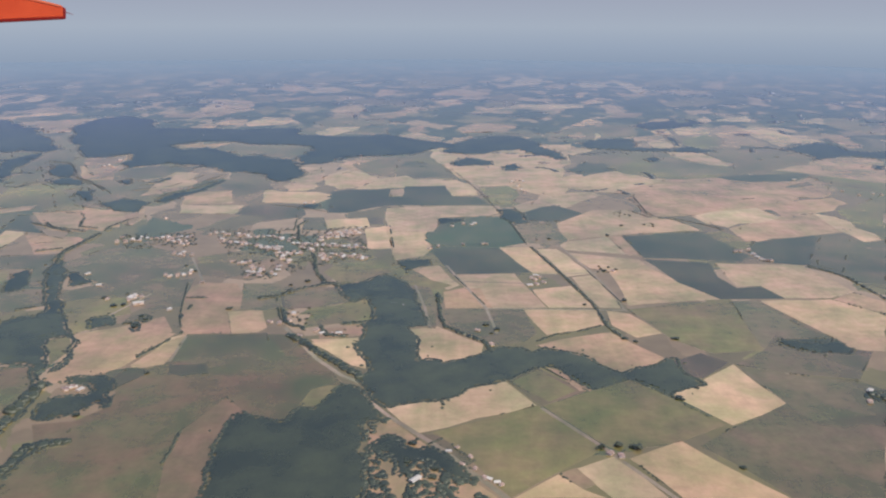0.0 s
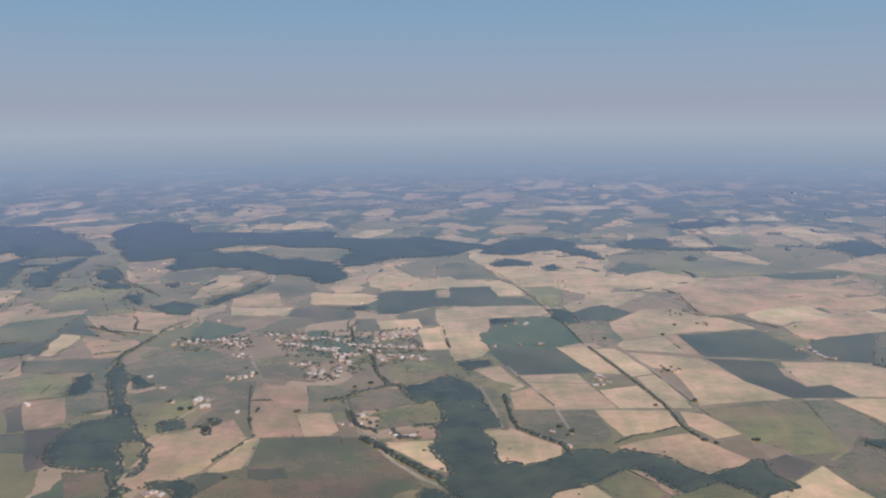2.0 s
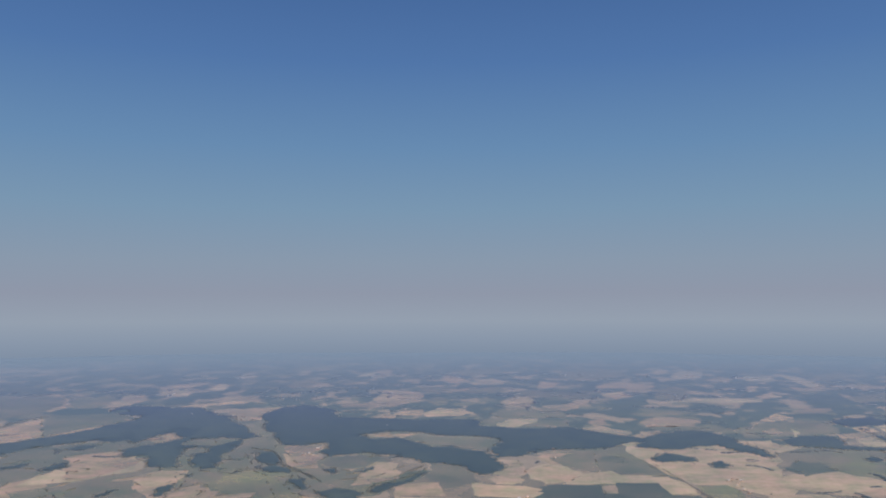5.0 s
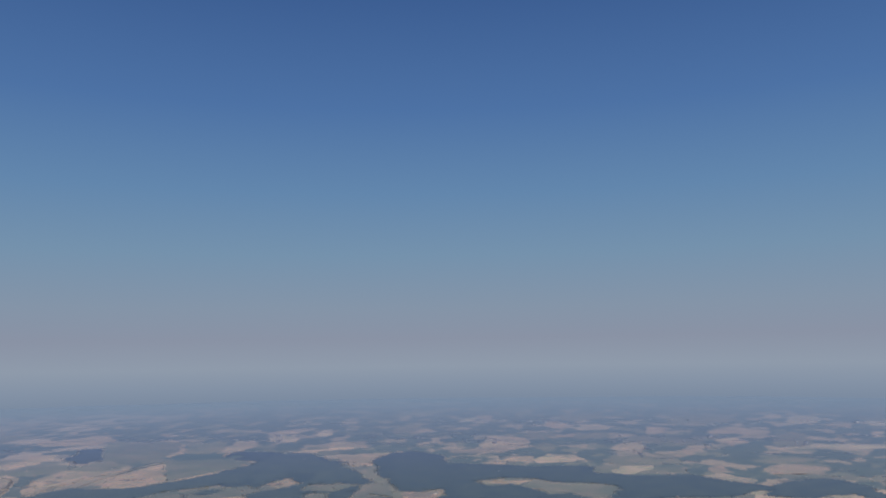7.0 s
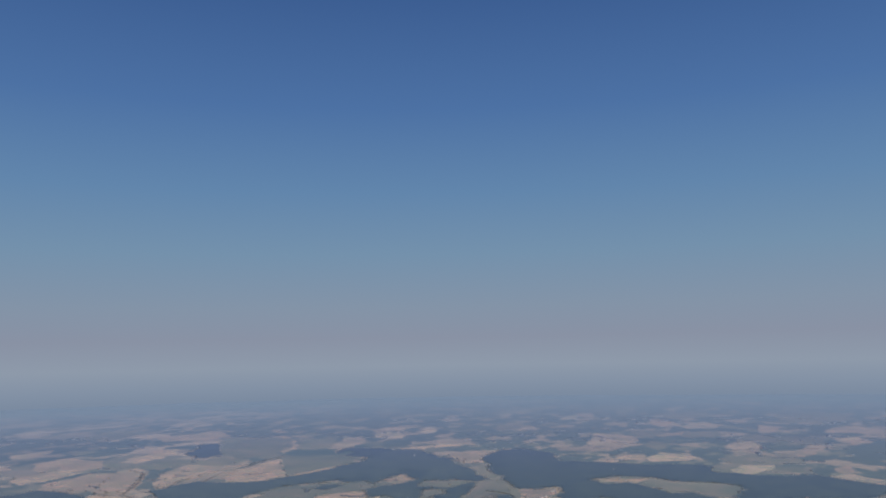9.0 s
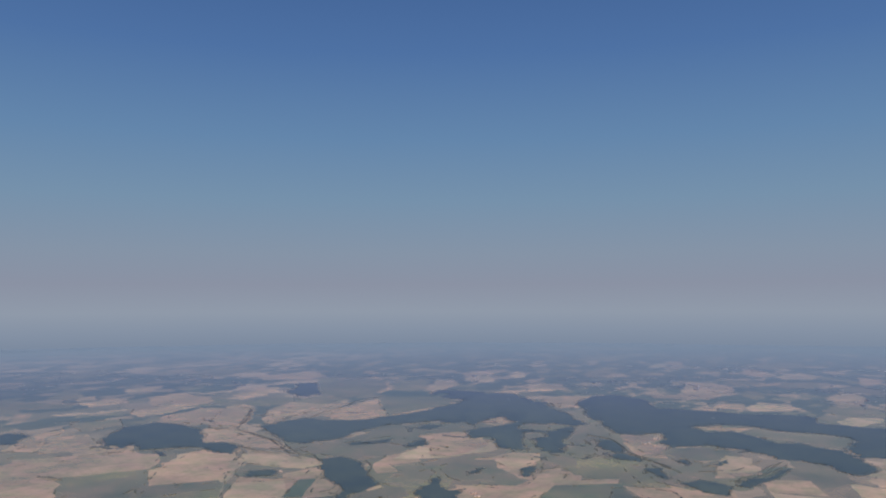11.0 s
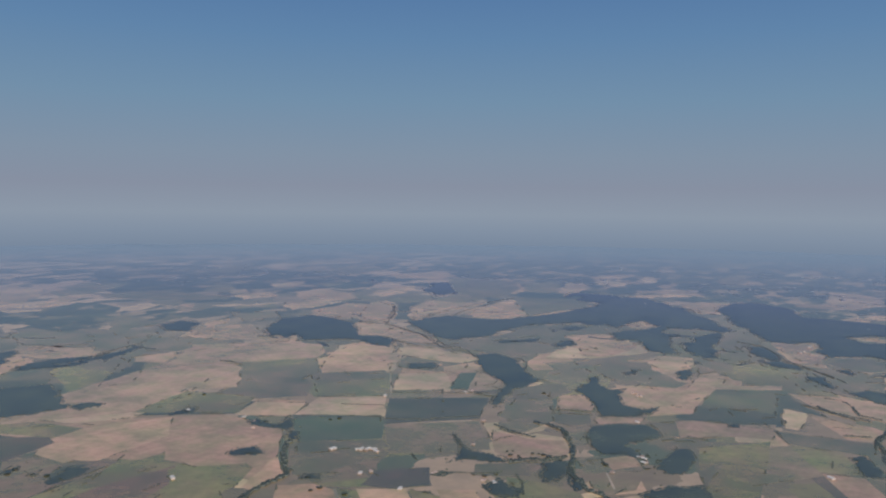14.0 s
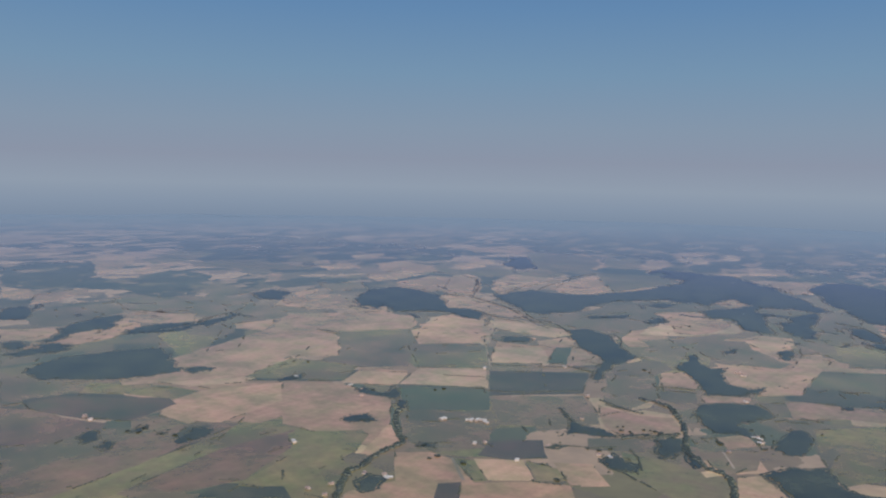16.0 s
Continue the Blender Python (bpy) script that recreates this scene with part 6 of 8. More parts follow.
def clumps(name, places, mat, fine=True, parent=None, sheet=None):
    """One mesh of many leafy clumps; places: x, y, z of the middle, radius, height factor."""
    vs, fs, at = [], [], 0
    if sheet is not None and len(sheet[1]):
        vs, fs, at = [sheet[0]], [sheet[1]], len(sheet[0])
    for x, y, z, r, tall in places:
        v, f = random.choice(FINE if fine else COARSE)
        a = random.uniform(0, 6.28)
        ca, sa = math.cos(a), math.sin(a)
        w = np.stack([(v[:, 0] * ca - v[:, 1] * sa) * r + x, (v[:, 0] * sa + v[:, 1] * ca) * r + y, v[:, 2] * r * tall + z], 1)
        vs.append(w)
        fs.append(f + at)
        at += len(v)
    vs, fs = np.concatenate(vs), np.concatenate(fs)
    me = bpy.data.meshes.new(name)
    me.vertices.add(len(vs))
    me.vertices.foreach_set("co", vs.astype(np.float32).ravel())
    me.loops.add(len(fs) * 3)
    me.loops.foreach_set("vertex_index", fs.astype(np.int32).ravel())
    me.polygons.add(len(fs))
    me.polygons.foreach_set("loop_start", np.arange(0, len(fs) * 3, 3, dtype=np.int32))
    me.polygons.foreach_set("use_smooth", np.ones(len(fs), dtype=bool))
    me.materials.append(mat)
    me.update(calc_edges=True)
    ob = new(name, me)
    ob.parent = parent
    return ob


def inside(x, y, pts):
    hit = False
    for (ax, ay), (bx, by) in zip(pts, pts[1:] + pts[:1]):
        if (ay > y) != (by > y) and x < (bx - ax) * (y - ay) / (by - ay) + ax:
            hit = not hit
    return hit


def ragged(pts, least):
    """A wood's outline with its bays and spurs, broken up over and over down to the least length."""
    while True:
        out, done = [], True
        for (ax, ay), (bx, by) in zip(pts, pts[1:] + pts[:1]):
            long = math.hypot(bx - ax, by - ay)
            out.append((ax, ay))
            if long > least:
                f, k = random.uniform(0.35, 0.65), random.uniform(-0.11, 0.11)
                out.append((ax + (bx - ax) * f - (by - ay) * k, ay + (by - ay) * f + (bx - ax) * k))
                done = False
        pts = out
        if done or len(pts) > 900:
            return pts


def open_ground(x, y):
    """Where the far woods break up into clearings and single copses."""
    return noise.fractal(Vector((x / 75, y / 120, 0.7)), 0.8, 2.0, 4) < -0.38


def canopy_sheet(pts, s, high, broken):
    """The closed top of a wood: a gently uneven sheet over its outline, as vertices and triangles."""
    x0, x1 = min(p[0] for p in pts), max(p[0] for p in pts)
    y0, y1 = min(p[1] for p in pts), max(p[1] for p in pts)
    nx, ny = int((x1 - x0) / s) + 2, int((y1 - y0) / s) + 2
    lift = 0.42 if high > 1.65 else 0.12
    at, vs, fs = {}, [], []
    for i in range(nx):
        for j in range(ny):
            x, y = x0 + i * s + random.uniform(-0.3, 0.3) * s, y0 + j * s + random.uniform(-0.3, 0.3) * s
            if inside(x, y, pts) and not (broken and open_ground(x, y)):
                at[i, j] = len(vs)
                vs.append((x, y, relief(x, y) + high + lift * noise.noise(Vector((x / 25, y / 25, 0))) + random.uniform(-0.6, 0.6) * lift))
    within_wood = set(at)                            # the edge of the wood comes down to the ground in steps
    for part_way in (0.07, 0.4, 0.75):
        rim = {k for k in within_wood if any((k[0] + u, k[1] + v) not in within_wood for u, v in ((1, 0), (-1, 0), (0, 1), (0, -1)))}
        for k in rim:
            x, y, z = vs[at[k]]
            vs[at[k]] = (x, y, relief(x, y) + part_way * (z - relief(x, y)))
        within_wood -= rim
    for i, j in at:
        a, b, c, d = at.get((i, j)), at.get((i + 1, j)), at.get((i + 1, j + 1)), at.get((i, j + 1))
        if b is not None and c is not None:
            fs.append((a, b, c))
        if c is not None and d is not None:
            fs.append((a, c, d))
        elif b is not None and d is not None and c is None:
            fs.append((a, b, d))
    return np.array(vs).reshape(-1, 3), np.array(fs, dtype=int).reshape(-1, 3)


def woodland(*pts):
    mid = Vector((sum(p[0] for p in pts) / len(pts), sum(p[1] for p in pts) / len(pts)))
    d = (mid - CENTRE).length
    pts = ragged(list(pts), max(6.0, d / 170))
    near = d < 800
    s = max(2.3, d / 230)
    high = 1.7 if near else (1.6 if d < 1800 else 1.0)
    broken = d > 2000
    sheet = canopy_sheet(pts, s * (1.0 if near else 0.8), high, broken)
    places, step = [], 2.2 if near else min(5.0, d / 350)
    for (ax, ay), (bx, by) in zip(pts, pts[1:] + pts[:1]):
        n = int(math.hypot(bx - ax, by - ay) / step) + 1
        for i in range(n):
            f = (i + random.random()) / n
            x, y, k = ax + (bx - ax) * f + random.uniform(-1, 1) * step * 0.3, ay + (by - ay) * f + random.uniform(-1, 1) * step * 0.3, random.uniform(0.7, 1.2)
            if broken and open_ground(x, y) or not near and random.random() < 0.6:
                continue
            places.append((x, y, relief(x, y) + 0.05, step * 0.7 * k, min(0.3, 0.8 / step)))
            if random.random() < 0.15:               # single bushes before the edge
                a, far_out = random.uniform(0, 6.28), random.uniform(1.0, 2.0 + d / 70)
                x, y = x + math.cos(a) * far_out, y + math.sin(a) * far_out
                if not inside(x, y, pts):
                    places.append((x, y, relief(x, y) + 0.05, step * random.uniform(0.3, 0.8), min(0.8, 1.3 / step)))
    if not places:
        return None
    ob = clumps("woodland", places, LEAVES, near, sheet=sheet)
    return tagged(ob, "dark green deciduous wood with an uneven canopy", "wood", kind="stuff")


def hedgerow(width, *pts):
    pts = list(pts)
    d = (Vector(pts[0]) - CENTRE).length
    places, r0 = [], width * (0.55 if d < 1200 else 0.42)
    for (ax, ay), (bx, by) in zip(pts, pts[1:]):
        n = max(2, int(math.hypot(bx - ax, by - ay) / (r0 * 0.5)))
        for i in range(n):
            if noise.noise(Vector((ax + (bx - ax) * i / n, ay + (by - ay) * i / n, 0)) / 23) > (0.28 if width < 3.5 else 0.5):
                continue
            f = (i + random.random() * 0.8) / n
            k = random.uniform(0.45, 1.2)
            x, y = ax + (bx - ax) * f + random.uniform(-0.4, 0.4) * r0, ay + (by - ay) * f + random.uniform(-0.5, 0.5) * r0
            places.append((x, y, relief(x, y), r0 * k, random.uniform(0.5, 0.8)))
    ob = clumps("hedgerow", places, LEAVES, d < 900)
    return tagged(ob, "dark green hedgerow of bushes and small trees", "hedge", kind="stuff")


woodland((-788.4, 1702.5), (-847.8, 1937.1), (-804.9, 2022.6), (-706.3, 1947.6), (-660.5, 1844.2), (-524.7, 1844.5), (-336.8, 1858.7), (-310.3, 1748.2), (-224.1, 1728.8), (-120.8, 1762.8), (-90.2, 1722.2), (3.5, 1649.7), (51.5, 1580.8), (-12.8, 1561.9), (-58.1, 1492.8), (-91.5, 1483.9), (-143.3, 1473.5), (-183.7, 1452.0), (-208.0, 1392.1), (-245.6, 1372.6), (-267.1, 1457.4), (-252.6, 1542.9), (-267.9, 1583.9), (-352.2, 1599.2), (-429.7, 1639.0), (-502.2, 1641.2), (-539.6, 1584.5), (-497.1, 1537.3), (-463.1, 1575.7), (-405.3, 1517.1), (-374.0, 1467.5), (-334.0, 1483.4), (-305.5, 1448.2), (-269.1, 1439.1), (-247.2, 1351.0), (-222.4, 1312.2), (-226.9, 1264.0), (-246.7, 1239.7), (-265.8, 1284.3), (-307.6, 1315.2), (-363.9, 1310.6), (-415.8, 1369.7), (-480.9, 1386.9), (-514.4, 1361.7), (-535.4, 1332.8), (-567.1, 1385.7), (-559.9, 1427.8), (-577.6, 1490.0), (-614.0, 1442.0), (-647.8, 1445.5), (-688.5, 1508.2))
woodland((-4.4, 1522.6), (15.7, 1628.2), (63.1, 1701.3), (114.2, 1738.1), (150.2, 1740.9), (195.8, 1664.8), (201.9, 1579.0), (224.0, 1484.8), (226.8, 1444.2), (201.3, 1447.8), (185.7, 1493.8), (166.3, 1498.4), (144.6, 1554.2), (110.7, 1538.3), (79.5, 1497.6), (43.3, 1494.7))
woodland((13.4, 1404.6), (41.0, 1470.1), (86.5, 1432.8), (87.9, 1399.7), (51.4, 1380.7), (22.7, 1378.3))
woodland((105.0, 1379.8), (125.6, 1402.8), (137.6, 1356.7), (108.0, 1344.2))
woodland((277.8, 1641.4), (338.6, 1699.1), (396.3, 1695.8), (387.6, 1593.7), (448.8, 1565.3), (493.0, 1602.1), (532.1, 1540.1), (491.8, 1518.4), (398.2, 1535.7), (341.5, 1550.3), (283.3, 1565.3))
woodland((490.6, 1836.5), (504.3, 1819.7), (491.7, 1688.0), (483.0, 1615.0), (465.1, 1599.9), (474.3, 1701.9))
woodland((443.0, 1908.0), (530.8, 2028.7), (616.8, 2046.2), (645.3, 1963.2), (561.6, 1888.1), (470.8, 1835.0))
woodland((-1276.2, 1882.7), (-1286.2, 1999.6), (-1153.9, 1984.7), (-1032.6, 1923.3), (-874.9, 1828.0), (-919.9, 1804.5), (-998.9, 1769.2), (-1120.0, 1789.3))
woodland((-1093.1, 1476.1), (-1092.2, 1587.2), (-1079.1, 1671.3), (-1064.5, 1764.1), (-981.1, 1760.9), (-878.6, 1713.3), (-793.3, 1634.6), (-732.9, 1547.2), (-749.3, 1503.4), (-817.2, 1526.1), (-871.0, 1493.8), (-929.8, 1561.3), (-948.6, 1487.6), (-984.0, 1431.4))
woodland((-930.6, 1362.1), (-916.4, 1411.5), (-859.6, 1428.6), (-793.0, 1427.6), (-745.4, 1419.0), (-799.4, 1396.4), (-833.0, 1358.4), (-763.5, 1229.0), (-790.0, 1208.3), (-849.2, 1312.6), (-873.3, 1284.2))
woodland((-1326.3, 1231.1), (-1323.2, 1294.7), (-1313.0, 1369.7), (-1281.1, 1365.4), (-1228.5, 1372.1), (-1168.3, 1412.4), (-1143.5, 1527.3), (-1135.5, 1631.9), (-1116.6, 1741.6), (-1091.3, 1800.9), (-984.6, 1469.8), (-1023.8, 1461.5), (-1068.0, 1392.7), (-1099.1, 1327.7), (-1104.0, 1241.6), (-1102.1, 1150.9), (-1122.2, 1104.1), (-1178.9, 1116.5), (-1251.6, 1167.3))
woodland((-1116.6, 1741.6), (-1156.8, 1895.2), (-1128.6, 1982.1), (-1071.7, 1991.7), (-971.8, 1855.8), (-900.7, 1790.5), (-824.2, 1684.4), (-781.6, 1567.4), (-808.6, 1500.0), (-848.2, 1488.2), (-844.7, 1406.9), (-792.0, 1333.4), (-747.5, 1231.2), (-761.1, 1197.6), (-810.8, 1267.9), (-852.5, 1304.2), (-881.6, 1299.4), (-916.6, 1351.0), (-895.2, 1429.6), (-874.9, 1510.7), (-897.7, 1606.5), (-945.8, 1614.2), (-942.8, 1481.4), (-926.2, 1407.1), (-981.6, 1462.1))
woodland((-777.2, 1414.4), (-758.0, 1505.2), (-697.5, 1281.0), (-705.8, 1219.9), (-741.1, 1293.6))
woodland((-851.5, 1830.2), (-858.1, 2027.8), (-815.8, 2074.6), (-713.4, 1993.4), (-623.9, 1456.2), (-658.1, 1445.1), (-693.3, 1553.4), (-738.9, 1601.7), (-794.8, 1704.0))
woodland((-1639.5, 1734.4), (-1770.5, 1949.3), (-1729.6, 2000.0), (-1539.3, 1765.6), (-1507.1, 1623.5))
woodland((-1473.2, 996.2), (-1561.0, 1112.9), (-1547.5, 1180.3), (-1440.4, 1168.3), (-1391.7, 1149.5), (-1304.8, 1022.9), (-1330.6, 968.4), (-1365.2, 960.1), (-1418.9, 971.2))
woodland((-1291.1, 1027.8), (-1257.6, 1062.7), (-1201.4, 1031.3), (-1185.0, 998.0), (-1241.7, 989.9))
woodland((-1030.7, 1337.7), (-1021.6, 1398.6), (-987.8, 1402.9), (-994.8, 1335.8))
woodland((-959.3, 1179.6), (-951.9, 1236.0), (-933.3, 1222.1), (-937.5, 1178.1))
woodland((-1587.6, 445.4), (-1617.9, 496.6), (-1638.1, 550.7), (-1637.0, 583.6), (-1584.2, 545.2), (-1552.5, 480.6), (-1517.2, 417.6))
woodland((-1820.0, 461.0), (-1828.5, 504.6), (-1696.8, 445.5), (-1717.1, 417.6))
woodland((-1682.7, 883.6), (-1702.7, 958.6), (-1633.1, 960.4), (-1568.0, 874.9), (-1608.5, 852.7))
woodland((-1496.2, 361.6), (-1491.3, 398.3), (-1450.7, 406.1), (-1445.4, 360.7))
hedgerow(3, (-1496.2, 1412.4), (-1434.5, 1332.0), (-1377.2, 1236.5), (-1387.0, 1177.8))
hedgerow(3, (-1150.8, 1091.9), (-1108.0, 1052.3), (-1082.5, 1039.0))
hedgerow(3, (-1330.5, 1262.4), (-1354.5, 1364.5), (-1362.6, 1499.3), (-1358.3, 1599.3), (-1365.6, 1730.1))
hedgerow(4, (-1492.6, 502.1), (-1501.3, 545.1), (-1489.5, 577.3), (-1475.2, 619.6), (-1512.6, 679.1))
hedgerow(3, (-1298.9, 1029.1), (-1234.9, 1049.5), (-1163.7, 1019.7), (-1083.8, 1022.6))
hedgerow(3, (-1371.1, 891.0), (-1332.7, 939.5), (-1282.2, 991.6))
hedgerow(3, (-1061.4, 1140.8), (-1050.9, 1185.9), (-1021.7, 1242.6))
woodland((-101.9, 733.1), (-78.0, 738.5), (-69.1, 700.7), (-80.5, 685.2), (-97.6, 719.8))
woodland((-1348.5, 288.0), (-1378.2, 316.3), (-1399.4, 362.4), (-1358.3, 476.5), (-1288.1, 447.0), (-1227.4, 427.5), (-1219.8, 410.6), (-1242.7, 343.2), (-1300.1, 285.3))
woodland((-1060.7, 207.4), (-1072.5, 222.6), (-1067.0, 232.1), (-1054.2, 221.9), (-1053.8, 207.5))
woodland((-1031.2, 213.6), (-1035.2, 226.4), (-1026.1, 222.3), (-1021.7, 208.4))
woodland((-515.8, 1243.9), (-485.5, 1241.7), (-483.7, 1201.1))
woodland((-453.8, 1221.3), (-434.0, 1269.7), (-430.5, 1218.8))
woodland((-1231.6, 423.6), (-1225.3, 452.5), (-1202.7, 458.8), (-1201.3, 422.9))
woodland((-1105.7, 468.2), (-1106.2, 516.8), (-1087.6, 497.5), (-1096.4, 468.9))
woodland((-1001.8, 262.4), (-1024.7, 302.2), (-1003.1, 313.9), (-991.9, 287.6), (-991.2, 261.4))
woodland((-1487.6, 495.4), (-1518.6, 546.0), (-1491.1, 631.3), (-1506.0, 650.9), (-1472.6, 609.8), (-1474.0, 521.1))
woodland((-775.1, 1318.9), (-768.4, 1352.9), (-733.7, 1338.8), (-681.0, 1220.9), (-707.7, 1204.9))
woodland((-332.9, 1317.9), (-324.6, 1429.7), (-276.7, 1433.6), (-241.6, 1362.2), (-230.9, 1258.0), (-256.9, 1228.7), (-289.2, 1286.4))
woodland((-670.4, 1360.8), (-648.3, 1385.8), (-595.5, 1276.1), (-609.3, 1260.2), (-641.6, 1308.3))
woodland((-617.1, 1226.2), (-599.2, 1261.0), (-559.5, 1230.9), (-549.1, 1195.7), (-588.4, 1201.3))
woodland((-541.2, 1158.1), (-515.3, 1168.6), (-486.2, 1100.3), (-495.8, 1081.2))
woodland((-477.6, 1075.7), (-451.1, 1114.4), (-403.2, 1081.9), (-398.1, 1025.3), (-436.0, 1031.7))
woodland((-401.4, 1092.8), (-393.2, 1146.3), (-364.7, 1172.8), (-345.2, 1248.6), (-339.0, 1235.3), (-359.3, 1149.1), (-382.1, 1083.7))
woodland((16.3, 1416.3), (54.0, 1460.2), (88.9, 1422.2), (78.8, 1388.2), (19.3, 1372.7))
woodland((105.9, 1379.7), (132.6, 1371.4), (126.5, 1335.2), (101.7, 1333.2))
woodland((-1061.3, 878.3), (-1029.0, 910.4), (-1003.6, 874.8), (-1032.4, 846.4))
woodland((-770.8, 1339.6), (-746.8, 1421.5), (-687.4, 1230.3), (-719.5, 1217.9))
woodland((-679.4, 1377.7), (-636.3, 1369.5), (-599.5, 1298.1), (-589.8, 1240.6), (-644.5, 1292.4))
woodland((-956.3, 1174.9), (-941.2, 1222.8), (-919.5, 1188.7), (-939.3, 1153.2))
woodland((-1056.7, 1146.5), (-1007.9, 1222.7), (-993.2, 1177.9), (-1040.0, 1121.8))
woodland((-1481.9, 979.5), (-1535.9, 1070.9), (-1565.1, 1115.3), (-1470.7, 1117.1), (-1409.0, 1159.6), (-1346.2, 1081.1), (-1294.2, 1045.3), (-1218.5, 1049.7), (-1163.5, 979.6), (-1220.3, 978.4), (-1268.0, 998.3), (-1310.4, 954.4), (-1334.7, 929.2), (-1388.3, 975.9), (-1373.1, 925.4), (-1413.3, 949.6), (-1414.7, 919.2))
woodland((-1059.5, 880.2), (-1028.4, 911.0), (-1005.9, 878.4), (-1035.4, 849.3))
woodland((-1582.0, 447.9), (-1627.4, 521.5), (-1621.6, 542.6), (-1624.9, 578.7), (-1573.4, 532.2), (-1541.8, 521.9), (-1509.7, 469.3), (-1537.5, 492.5), (-1536.0, 443.0), (-1499.1, 403.0), (-1501.9, 378.1))
woodland((-1474.8, 491.7), (-1515.2, 535.1), (-1503.2, 561.0), (-1464.2, 553.1), (-1473.0, 605.4), (-1485.4, 636.3), (-1500.9, 690.1), (-1518.4, 738.8), (-1498.2, 717.3), (-1463.9, 658.2), (-1435.8, 615.1), (-1460.1, 618.5), (-1439.1, 565.2), (-1448.5, 543.0), (-1463.5, 515.4))
woodland((-1538.3, 342.3), (-1540.4, 362.2), (-1496.2, 362.4), (-1477.5, 334.6), (-1508.3, 329.7))
woodland((-1462.7, 310.4), (-1474.5, 352.5), (-1457.6, 389.7), (-1432.5, 393.6), (-1433.3, 358.0), (-1436.9, 316.9))
woodland((15.2, 1407.6), (56.9, 1460.2), (90.0, 1409.7), (82.5, 1381.2), (28.7, 1372.6))
woodland((102.6, 1374.6), (126.8, 1379.0), (127.4, 1335.2), (104.0, 1331.0))
woodland((-8.9, 996.5), (4.5, 1005.2), (27.6, 1001.3), (22.9, 983.5), (9.8, 978.1), (-3.3, 969.8))
woodland((72.2, 1054.1), (89.7, 1060.3), (109.6, 980.4), (91.8, 969.4), (74.2, 1008.8))
woodland((-192.9, 1071.0), (-170.0, 1087.6), (-165.6, 1063.1), (-184.3, 1047.0))
hedgerow(5, (-139.5, 838.1), (-127.3, 774.0), (-113.1, 741.9), (-99.4, 733.5))
hedgerow(2, (16.2, 1343.3), (52.5, 1178.4), (86.6, 974.9), (96.2, 879.3))
hedgerow(4, (-3.8, 709.9), (-2.0, 651.1), (3.7, 626.2), (35.2, 593.8), (39.2, 570.5))
hedgerow(6, (-124.4, 609.0), (-105.5, 585.8), (-57.6, 528.6))
hedgerow(3, (-218.3, 597.4), (-236.2, 549.5), (-244.5, 534.7))
hedgerow(5, (-249.6, 394.3), (-250.3, 430.4), (-226.2, 437.3))
hedgerow(8, (-282.1, 514.0), (-280.8, 480.2), (-278.4, 448.0))
hedgerow(5, (-167.4, 695.8), (-150.7, 703.7), (-143.9, 714.9), (-120.9, 731.6), (-102.1, 742.0))
hedgerow(4, (-141.5, 669.3), (-131.4, 634.0), (-113.6, 621.4))
hedgerow(2, (-64.8, 961.5), (-54.0, 861.3))
hedgerow(3, (248.5, 1050.5), (268.9, 1009.9), (308.7, 995.5), (345.6, 950.8))
hedgerow(4, (383.5, 803.0), (405.9, 763.5), (410.2, 697.0))
hedgerow(5, (296.8, 506.0), (304.4, 496.6))
hedgerow(2.5, (-412.1, 1116.4), (-378.2, 1163.0), (-357.8, 1281.2))
hedgerow(3, (-224.1, 677.2), (-225.4, 649.0), (-212.4, 610.6))
hedgerow(2, (-250.7, 1083.2), (-185.4, 1057.0), (-151.8, 1034.7))
hedgerow(4, (-170.5, 988.6), (-177.8, 959.9), (-165.2, 895.1))
hedgerow(4, (-101.4, 627.8), (-95.4, 609.2), (-77.8, 604.6))
hedgerow(5, (-83.1, 633.1), (-68.1, 635.8))
hedgerow(4, (-448.1, 845.2), (-422.4, 856.6))
hedgerow(4, (-508.8, 969.3), (-439.6, 924.1))
hedgerow(3, (-235.1, 696.6), (-211.8, 696.8))
hedgerow(3, (-568.5, 1235.7), (-515.8, 1193.3), (-475.4, 1134.1))
hedgerow(3, (-261.2, 1292.7), (-231.5, 1308.0))
hedgerow(3, (275.4, 1135.2), (270.5, 1031.6))
hedgerow(2.5, (-1292.1, 1166.4), (-1168.4, 1100.1), (-1092.2, 1021.5), (-1005.9, 1000.7))
hedgerow(2.5, (-1234.5, 997.1), (-1100.6, 1013.0))
hedgerow(1.6, (-1529.7, 1472.5), (-1378.9, 1259.3))
hedgerow(2, (-1287.4, 1424.1), (-1331.8, 1580.2), (-1363.4, 1788.5))
hedgerow(2.5, (-1362.7, 882.2), (-1332.6, 939.3), (-1260.0, 996.7))
hedgerow(2.5, (-1324.6, 656.7), (-1257.4, 723.5))
hedgerow(5, (-1305.7, 721.0), (-1260.6, 726.7))
hedgerow(2, (-1405.2, 1181.7), (-1300.9, 1178.7))
hedgerow(4, (-697.8, 1413.0), (-647.3, 1387.8), (-599.5, 1299.7))
hedgerow(4, (-502.2, 982.0), (-476.1, 948.5), (-429.3, 932.1))
hedgerow(4, (-456.8, 993.8), (-444.5, 952.8), (-418.6, 944.9))
hedgerow(4, (-413.1, 812.2), (-415.5, 858.8), (-406.1, 896.2), (-406.6, 952.5), (-397.2, 989.3))
hedgerow(3, (-404.0, 1111.3), (-399.1, 1154.7), (-386.2, 1171.4), (-372.4, 1242.1), (-356.0, 1290.7))
hedgerow(4, (-603.2, 1280.6), (-549.2, 1231.6), (-500.7, 1163.8))
